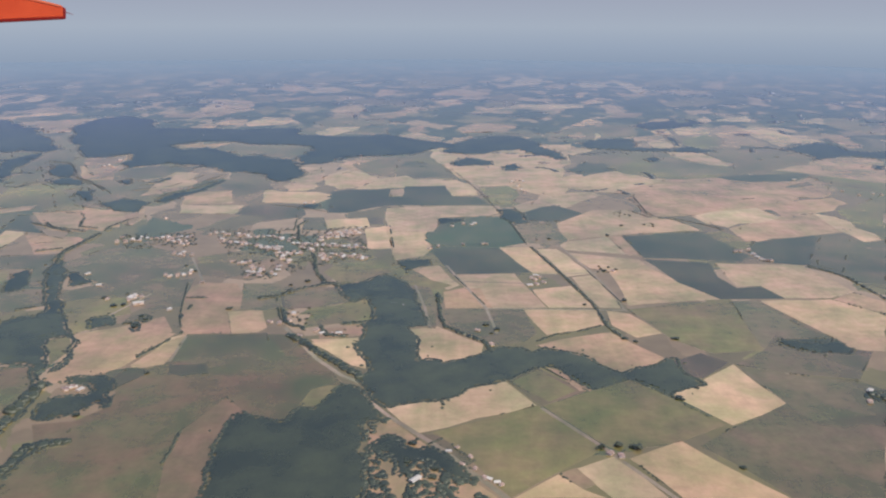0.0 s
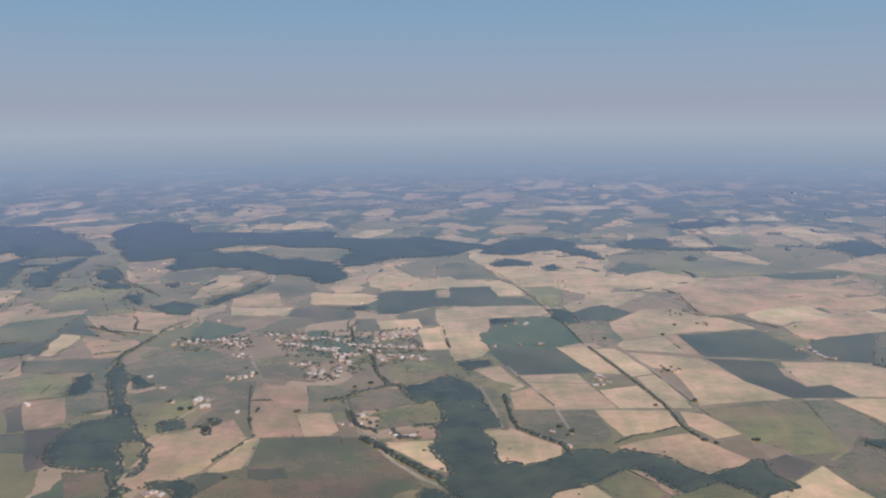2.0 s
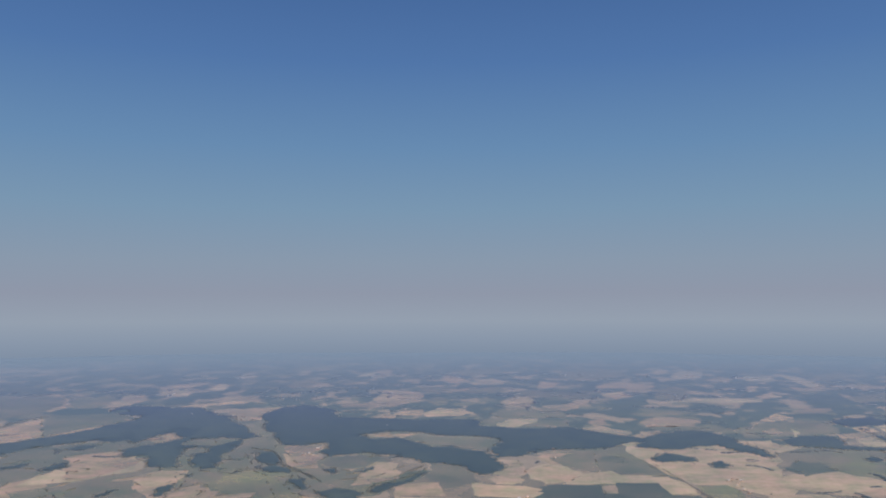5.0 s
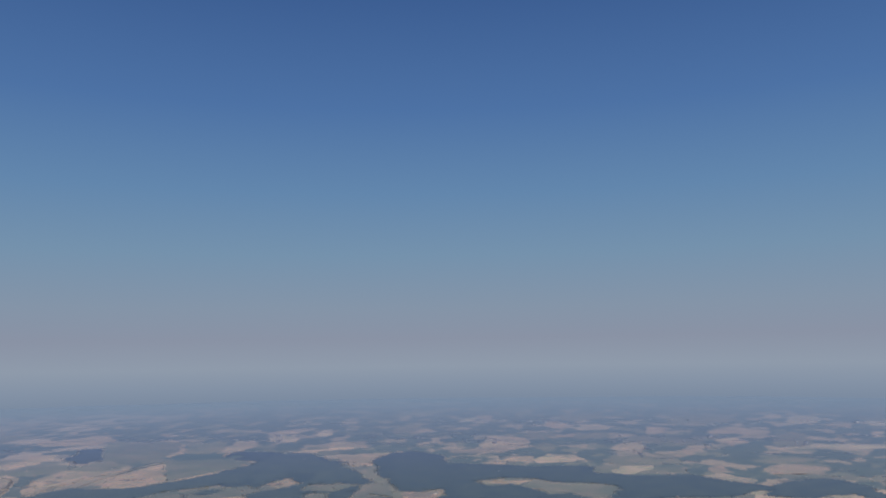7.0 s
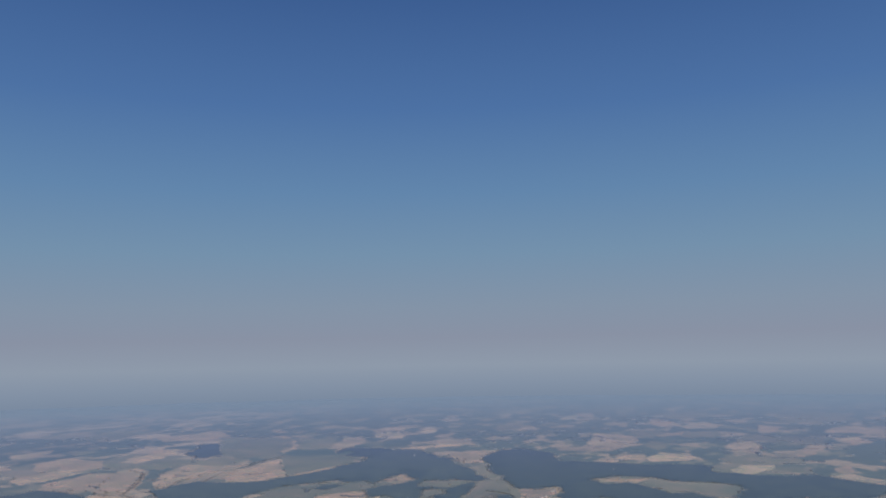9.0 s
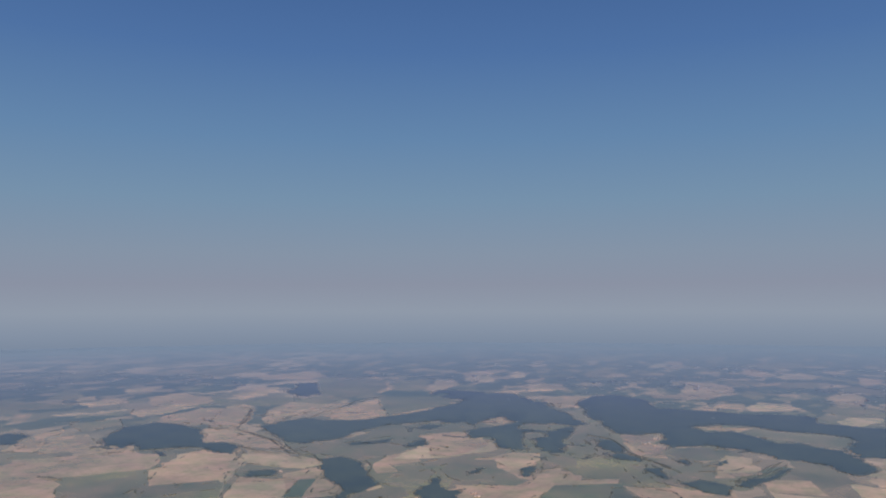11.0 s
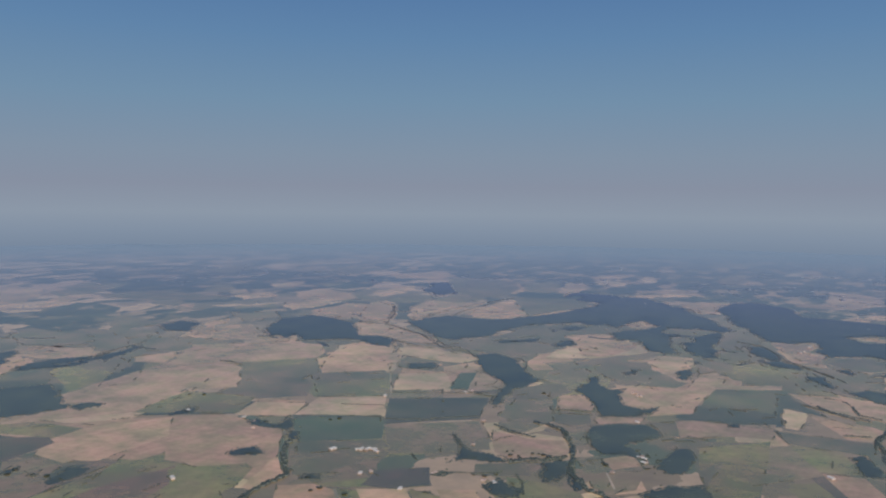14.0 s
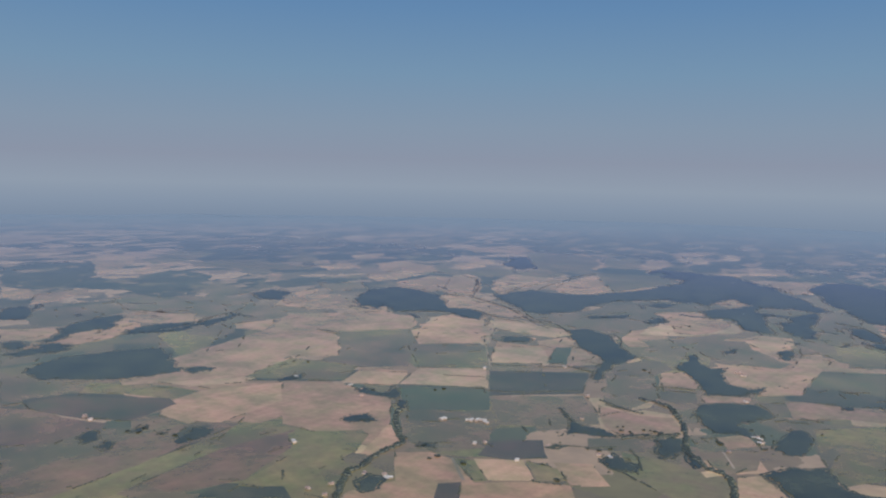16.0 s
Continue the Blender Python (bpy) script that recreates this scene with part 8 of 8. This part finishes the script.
plant_tree(46.0, 621.6)
plant_tree(40.8, 612.9)
plant_tree(37.1, 631.6)
plant_tree(178.4, 785.1)
plant_tree(166.0, 781.1)
plant_tree(-33.6, 442.6)
plant_tree(-5.1, 398.6)
plant_tree(-1001.1, 509.5)
plant_tree(-993.1, 510.4)
plant_tree(-1103.9, 502.3)
plant_tree(-1102.5, 492.2)
plant_tree(-939.6, 567.2)
plant_tree(-935.5, 577.8)
plant_tree(-828.3, 404.8)
plant_tree(-826.4, 410.6)
plant_tree(-625.3, 605.5)
plant_tree(-621.0, 600.7)
plant_tree(-717.8, 1001.5)
plant_tree(-879.1, 1184.3)
plant_tree(-885.6, 1163.2)
plant_tree(-991.7, 518.3)
plant_tree(-662.6, 587.4)
plant_tree(-682.1, 592.8)
plant_tree(-692.8, 590.2)
plant_tree(-675.8, 591.5)
plant_tree(-700.9, 575.6)
plant_tree(-708.8, 573.2)
plant_tree(-800.1, 386.6)
plant_tree(-798.1, 396.0)
plant_tree(-708.3, 502.8)
plant_tree(-698.3, 505.7)
plant_tree(-692.7, 516.9)
plant_tree(-771.3, 397.5)
plant_tree(-718.7, 441.0)
plant_tree(-690.9, 417.3)
plant_tree(-1163.0, 549.5)
plant_tree(-1149.8, 562.2)
plant_tree(-554.3, 697.2)
plant_tree(-1048.5, 259.2)
plant_tree(-1059.2, 254.0)
plant_tree(-1055.3, 269.1)
plant_tree(-1028.8, 270.4)
plant_tree(-1016.4, 277.2)
plant_tree(-789.4, 820.8)
plant_tree(-801.4, 830.3)
grove(30, (-379.7, 917.2), (-295.4, 926.1), (-272.2, 858.5), (-353.6, 857.5))
grove(60, (-283.8, 944.8), (-153.4, 946.6), (-92.7, 961.1), (-77.6, 828.2), (-114.5, 807.1), (-130.8, 797.0), (-168.1, 750.0), (-198.0, 758.6), (-240.9, 858.9))
grove(12, (-141.8, 670.7), (-116.7, 671.0), (-104.6, 624.0), (-123.5, 611.4))
grove(12, (-696.9, 502.9), (-670.4, 516.8), (-651.2, 486.9), (-666.4, 464.5))
grove(14, (-605.3, 650.9), (-586.3, 668.2), (-575.6, 612.3), (-593.9, 606.0))
grove(10, (-719.6, 582.8), (-659.0, 613.8), (-654.3, 601.8), (-705.8, 554.9))
grove(8, (-141.4, 666.0), (-117.0, 669.7), (-111.9, 633.1), (-129.5, 624.6))
grove(6, (-100.8, 620.3), (-78.3, 619.9), (-76.7, 603.0), (-96.8, 603.4))
grove(6, (105.1, 1262.0), (133.9, 1260.7), (118.7, 1145.6), (102.1, 1166.1))
grove(6, (229.5, 1047.7), (256.5, 1046.7), (247.1, 1011.9), (224.6, 1012.7))
grove(5, (252.6, 984.5), (271.7, 983.8), (264.0, 958.3), (246.8, 958.9))
grove(7, (160.6, 797.3), (181.5, 796.8), (176.1, 775.8), (157.9, 776.3))
plant_tree(-267.1, 632.9)
plant_tree(-255.7, 623.9)
plant_tree(-253.2, 641.5)
plant_tree(-292.7, 673.6)


def garden_bushes(count, *pts):
    """The low trees and shrubs of gardens and yards."""
    pts, places = list(pts), []
    x0, x1 = min(p[0] for p in pts), max(p[0] for p in pts)
    y0, y1 = min(p[1] for p in pts), max(p[1] for p in pts)
    while len(places) < count:
        x, y = random.uniform(x0, x1), random.uniform(y0, y1)
        if inside(x, y, pts) and noise.noise(Vector((x / 16, y / 22, 3.1))) > -0.12:
            places.append((x, y, relief(x, y) + 0.1, random.uniform(1.1, 2.9), 0.3))
    ob = clumps("garden_bushes", places, LEAVES, False)
    tagged(ob, "dark green garden trees and shrubs between houses and yards", "bushes", kind="stuff")


garden_bushes(620, (-283.8, 944.8), (-153.4, 946.6), (-92.7, 961.1), (-77.6, 828.2), (-114.5, 807.1), (-130.8, 797.0), (-168.1, 750.0), (-198.0, 758.6), (-240.9, 858.9))
garden_bushes(430, (-47.5, 461.9), (-34.7, 459.0), (-17.5, 431.3), (2.9, 415.4), (21.5, 387.6), (26.9, 374.2), (-42.6, 373.9), (-49.0, 425.9))
garden_bushes(180, (-379.7, 917.2), (-295.4, 926.1), (-272.2, 858.5), (-353.6, 857.5))


# ---- houses and barns ----
def box(bm, x0, x1, y0, y1, z0, z1):
    v = [bm.verts.new((x, y, z)) for z in (z0, z1) for x, y in ((x0, y0), (x1, y0), (x1, y1), (x0, y1))]
    for f in ((3, 2, 1, 0), (4, 5, 6, 7), (0, 1, 5, 4), (1, 2, 6, 5), (2, 3, 7, 6), (3, 0, 4, 7)):
        bm.faces.new([v[i] for i in f])


def part(name, bm, mat, parent, label=""):
    me = bpy.data.meshes.new(name)
    bm.normal_update()
    bm.to_mesh(me)
    bm.free()
    me.materials.append(mat)
    ob = new(name, me)
    ob.parent = parent
    return tagged(ob, label)


def make_building(name, long, wide, eaves, ridge, wall_mat, roof_mat, label, category, group, homely=True):
    top = new(name)
    a, b = long / 2, wide / 2
    bm = bmesh.new()
    ring = [(-b, 0), (b, 0), (b, eaves), (0, ridge - 0.12), (-b, eaves)]
    ends = [[bm.verts.new((x, y, z)) for y, z in ring] for x in (-a, a)]
    bm.faces.new(ends[0][::-1])
    bm.faces.new(ends[1])
    for i in range(5):
        j = (i + 1) % 5
        bm.faces.new((ends[0][i], ends[0][j], ends[1][j], ends[1][i]))
    part("wall", bm, wall_mat, top)
    bm = bmesh.new()
    o, t = 0.45, 0.2
    drop = o * (ridge - eaves) / b
    ring = [(-b - o, eaves - drop), (0, ridge), (b + o, eaves - drop), (b + o, eaves - drop + t), (0, ridge + t), (-b - o, eaves - drop + t)]
    ends = [[bm.verts.new((x, y, z)) for y, z in ring] for x in (-a - o, a + o)]
    bm.faces.new(ends[0][::-1])
    bm.faces.new(ends[1])
    for i in range(6):
        j = (i + 1) % 6
        bm.faces.new((ends[0][i], ends[0][j], ends[1][j], ends[1][i]))
    part("roof", bm, roof_mat, top)
    if homely:
        bm = bmesh.new()
        box(bm, a * 0.5, a * 0.5 + 0.6, -0.35, 0.35, ridge - 0.6, ridge + 1.0)
        part("chimney", bm, wall_mat, top)
        for side in (-1, 1):
            for x in (-0.55, 0.1, 0.62):
                bm = bmesh.new()
                y0, y1 = sorted((side * (b - 0.02), side * (b + 0.05)))
                box(bm, x * a - 0.5, x * a + 0.5, y0, y1, eaves * 0.35, eaves * 0.72)
                part("window", bm, PANE, top)
        bm = bmesh.new()
        box(bm, -0.2 * a - 0.5, -0.2 * a + 0.5, -b - 0.06, -b + 0.02, 0, 2.1)
        part("door", bm, WOODWORK, top)
    else:
        bm = bmesh.new()
        box(bm, -1.8, 1.8, -b - 0.06, -b + 0.02, 0, eaves * 0.8)
        part("door", bm, WOODWORK, top)
    return tagged(top, label, category, group)


HOUSES = [
    make_building("house", 6.2, 4.6, 2.9, 4.2, PLASTER, TILE_ROOF, "cream rendered village house with clay tile roof", "house", "houses of the plain"),
    make_building("house", 5.2, 4.4, 3.4, 4.6, PLASTER, TILE_ROOF, "tall cream house with red-brown tile roof", "house", "houses of the plain"),
    make_building("house", 7.4, 4.8, 2.6, 3.8, PLASTER, PALE_ROOF, "low cream house with sun-bleached pale roof", "house", "houses of the plain"),
]
BARNS = [make_building("barn", 11.0, 5.0, 2.6, 3.8, PLASTER, PALE_ROOF, "long barn with a pale sheet roof", "barn", "barns of the plain", False)]
BUILT = {"house": 0, "barn": 0}


def place(kind, shapes, x, y, turn, size=1.0):
    k = BUILT[kind]
    m = pose(x, y, relief(x, y), 0, 0, turn) @ Matrix.Diagonal((0.82, 0.82, 0.58, 1) if kind == "house" else (0.8, 0.8, 0.66, 1)) @ Matrix.Scale(size, 4)
    if k < len(shapes):
        shapes[k].matrix_basis = m
    else:
        copy_thing(shapes[(k * 5 + k // 3) % len(shapes)], m)
    BUILT[kind] += 1


def house(x, y, size=1.0):
    place("house", HOUSES, x, y, (37 * BUILT["house"]) % 180, size)


def barn(x, y):
    place("barn", BARNS, x, y, 20 + (63 * BUILT["barn"]) % 150)


def house_row(count, p, q):
    """Houses along a village street, a little out of line."""
    for i in range(count):
        f = (i + 0.5) / count
        x, y = p[0] + (q[0] - p[0]) * f + random.uniform(-3, 3), p[1] + (q[1] - p[1]) * f + random.uniform(-7, 7)
        place("house", HOUSES, x, y, math.degrees(math.atan2(q[1] - p[1], q[0] - p[0])) + random.uniform(-12, 12) + random.choice((0, 90)))


house_row(18, (-371.6, 887.6), (-289.4, 905.8))
house_row(12, (-325.6, 905.3), (-287.2, 876.8))
house_row(24, (-278.6, 926.3), (-172.2, 897.4))
house_row(18, (-259.7, 893.9), (-190.6, 859.6))
house_row(12, (-184.2, 846.3), (-160.7, 806.6))
house_row(10, (-173.8, 837.7), (-153.1, 842.3))
house_row(12, (-198.2, 859.5), (-178.1, 859.7))
house_row(24, (-162.4, 878.4), (-87.2, 865.4))
house_row(21, (-146.0, 897.8), (-96.6, 928.8))
house_row(18, (-145.0, 912.7), (-98.4, 947.4))
house_row(12, (-133.7, 849.1), (-120.0, 813.1))
house_row(16, (-118.0, 834.1), (-80.5, 826.0))
house_row(10, (-195.5, 792.3), (-193.2, 762.3))
house_row(10, (-185.6, 792.4), (-183.1, 762.4))
house_row(6, (-171.0, 792.6), (-168.4, 768.0))
house_row(6, (-222.9, 807.9), (-198.9, 812.2))
house_row(8, (-178.3, 894.9), (-137.0, 838.1))
house_row(6, (-297.8, 840.5), (-271.9, 836.5))
house_row(8, (-279.1, 757.7), (-249.9, 772.7))
house(17.3, 420.5, 0.68)
house(12.1, 412.4, 0.68)
house(4.3, 426.9, 0.68)
house(9.4, 430.8, 0.68)
house(19.4, 407.6, 0.68)
house(24.5, 398.3, 0.68)
house(27.0, 397.1, 0.68)
house(31.2, 393.7, 0.68)
house(33.5, 390.9, 0.68)
house(88.6, 758.2)
house(92.0, 739.0)
house(93.9, 765.5)
house(330.9, 854.9)
house(342.8, 861.7)
house(342.5, 844.0)
house(341.6, 833.3)
house(343.7, 822.8)
house(351.2, 818.8)
house(100.5, 424.8)
house(106.6, 421.7)
house(40.7, 977.1)
house(24.1, 878.4)
house(46.7, 881.1)
house(-14.2, 861.8)
house(-240.6, 665.5)
house(-284.0, 702.3)
house(-257.3, 511.5)
house(-262.0, 508.8)
house(-103.6, 617.7)
house(-129.3, 656.8)
house(-130.0, 639.2)
house(-115.5, 605.4)
house(-46.9, 678.9)
house(108.2, 1239.0)
house(114.0, 1204.4)
house(121.3, 1163.6)
house(599.0, 1179.7)
house(610.7, 1152.2)
house(635.7, 1160.4)
house(644.2, 1152.8)
house(12.1, 962.6)
house(26.4, 974.1)
house(36.8, 968.6)
house(-189.9, 1084.1)
house(-179.8, 1094.8)
house(-145.8, 636.4)
house(-233.3, 740.6)
house(298.6, 509.5)
house(289.9, 492.4)
house(39.4, 589.3)
house(29.4, 618.9)
house(-329.9, 731.1)
house(-355.5, 765.9)
house(-137.1, 633.9)
house(174.7, 781.2)
house(49.9, 881.1)
house(563.0, 1265.4)
house(-4.8, 871.1)
house(-305.8, 691.3)
barn(-273.1, 679.6)
barn(-286.9, 696.1)
barn(-582.3, 1363.2)
barn(-577.1, 1425.2)
house(-1001.1, 509.5)
house(-1099.7, 498.7)
house(-796.5, 331.4)
house(-804.2, 333.0)
house(-701.7, 904.1)
house(-691.2, 889.5)
house(-596.7, 640.4)
house(-591.0, 630.1)
house(-600.4, 643.8)
house(-693.4, 496.1)
house(-682.4, 496.2)
house(-885.4, 771.5)
house(-883.1, 782.4)
house(-795.4, 665.5)
house(-1129.7, 249.8)
house(-1117.0, 248.9)
house(-828.3, 271.4)
house(-809.5, 271.7)
house(-821.6, 289.8)
house(-740.5, 434.5)
house(-650.2, 765.7)
house(-607.2, 583.7)
house(-852.4, 1381.2)
house(-739.5, 485.1)
house(-794.5, 445.8)
house(-789.4, 454.8)
house(-757.0, 581.6)
house(-1014.6, 902.3)
house(-1024.7, 514.8)
barn(-958.6, 693.0)
barn(-840.8, 499.6)
barn(-834.5, 505.4)
barn(-823.7, 505.1)
barn(-862.2, 485.1)
house(-575.9, 1373.2)
house(-563.3, 1355.7)
house(-413.3, 873.1)
house(-373.6, 903.4)
house(-351.5, 904.5)
house(-353.1, 995.6)
barn(-437.1, 686.4)
house(116.6, 1252.2)
house(118.0, 1220.4)
house(117.5, 1181.9)
house(127.0, 1242.5)
house(-147.1, 1392.4)
house(-151.2, 1476.2)
house(324.9, 853.6)
house(340.9, 844.2)
house(343.5, 824.7)
house(347.1, 820.4)
house(341.9, 859.9)
barn(-14.6, 395.7)
house(-256.9, 510.7)
house(-250.7, 507.2)
house(-260.1, 507.1)
house(-41.9, 682.1)
house(-35.5, 676.3)
house(-283.3, 694.7)
house(-277.2, 697.9)
house(-285.2, 688.6)
house(-88.5, 609.4)
house(-84.2, 611.9)
house(-98.1, 611.7)
house(97.0, 758.5)
house(91.9, 753.1)
house(99.3, 744.4)
house(85.1, 735.7)
barn(-838.7, 501.5)
barn(-830.2, 509.3)
barn(-864.2, 485.9)
barn(-920.8, 337.9)
house(-984.6, 492.4)
house(-705.5, 900.4)
house(-695.4, 889.5)
house(-593.0, 628.2)
house(-602.4, 641.9)
house(-1133.3, 251.7)
house(-1118.8, 249.8)
house(-818.0, 324.0)
house(-797.7, 328.7)


# ---- the aircraft's own wing tip, as it stands at the start ----
def wing_tip():
    wing = new("aircraft_wing")
    skin, nt, p = material("orange_paint")
    p.inputs["Roughness"].default_value = 0.35
    p.inputs["Specular IOR Level"].default_value = 0.5
    tone = mix_rgb(nt, ramp(nt, noise_at(nt, 6.0, 4), [(0.35, (0, 0, 0)), (0.65, (1, 1, 1))]), (0.62, 0.075, 0.018), (0.70, 0.095, 0.025))
    nt.links.new(tone, p.inputs["Base Color"])
    edge, nt2, p2 = material("dark_red_edge")
    nt2.links.new(mix_rgb(nt2, noise_at(nt2, 8.0), (0.20, 0.012, 0.012), (0.26, 0.02, 0.018)), p2.inputs["Base Color"])
    p2.inputs["Roughness"].default_value = 0.5

    def sheet(name, ring, y0, y1, mat):
        bm = bmesh.new()
        rows = [[bm.verts.new((x, y, z)) for x, z in ring] for y in (y0, y1)]
        n = len(ring)
        bm.faces.new(rows[0])
        bm.faces.new(rows[1][::-1])
        for i in range(n):
            j = (i + 1) % n
            bm.faces.new((rows[0][j], rows[0][i], rows[1][i], rows[1][j]))
        bmesh.ops.recalc_face_normals(bm, faces=bm.faces[:])
        part(name, bm, mat, wing)

    # paler orange strip: the sun's highlight along the upper edge, painted in
    pale, nt3, p3 = material("sunlit_orange_paint")
    nt3.links.new(mix_rgb(nt3, noise_at(nt3, 7.0), (0.80, 0.20, 0.10), (0.74, 0.16, 0.075)), p3.inputs["Base Color"])
    p3.inputs["Roughness"].default_value = 0.4
    sheet("wing_skin", [(0.0, 0.0), (-0.32, -0.014), (-1.4, -0.05), (-1.4, 0.30), (-0.19, 0.098), (-0.012, 0.053), (0.0, 0.046)], 0.0, 0.018, skin)
    sheet("edge_highlight", [(-0.012, 0.055), (-0.19, 0.100), (-1.4, 0.302), (-1.4, 0.284), (-0.19, 0.087), (-0.014, 0.047)], -0.003, 0.016, pale)
    sheet("trailing_edge", [(0.002, -0.002), (-0.32, -0.016), (-1.4, -0.052), (-1.4, -0.068), (-0.32, -0.027), (0.0, -0.010)], -0.002, 0.018, edge)
    sheet("end_cap", [(0.005, -0.008), (0.001, -0.008), (0.001, 0.046), (0.005, 0.042)], -0.002, 0.018, edge)
    sheet("static_wick", [(0.005, 0.026), (0.045, 0.012), (0.045, 0.010), (0.005, 0.022)], 0.007, 0.010, edge)
    wing.matrix_basis = pose(0, 0, 250, 90 - 16.21, -0.21, 0) @ pose(-1.893, 1.160, -4.0, -90, 0, 0)
    return tagged(wing, "orange painted wing tip of the light aircraft, dark red edge", "aircraft wing")


wing_tip()
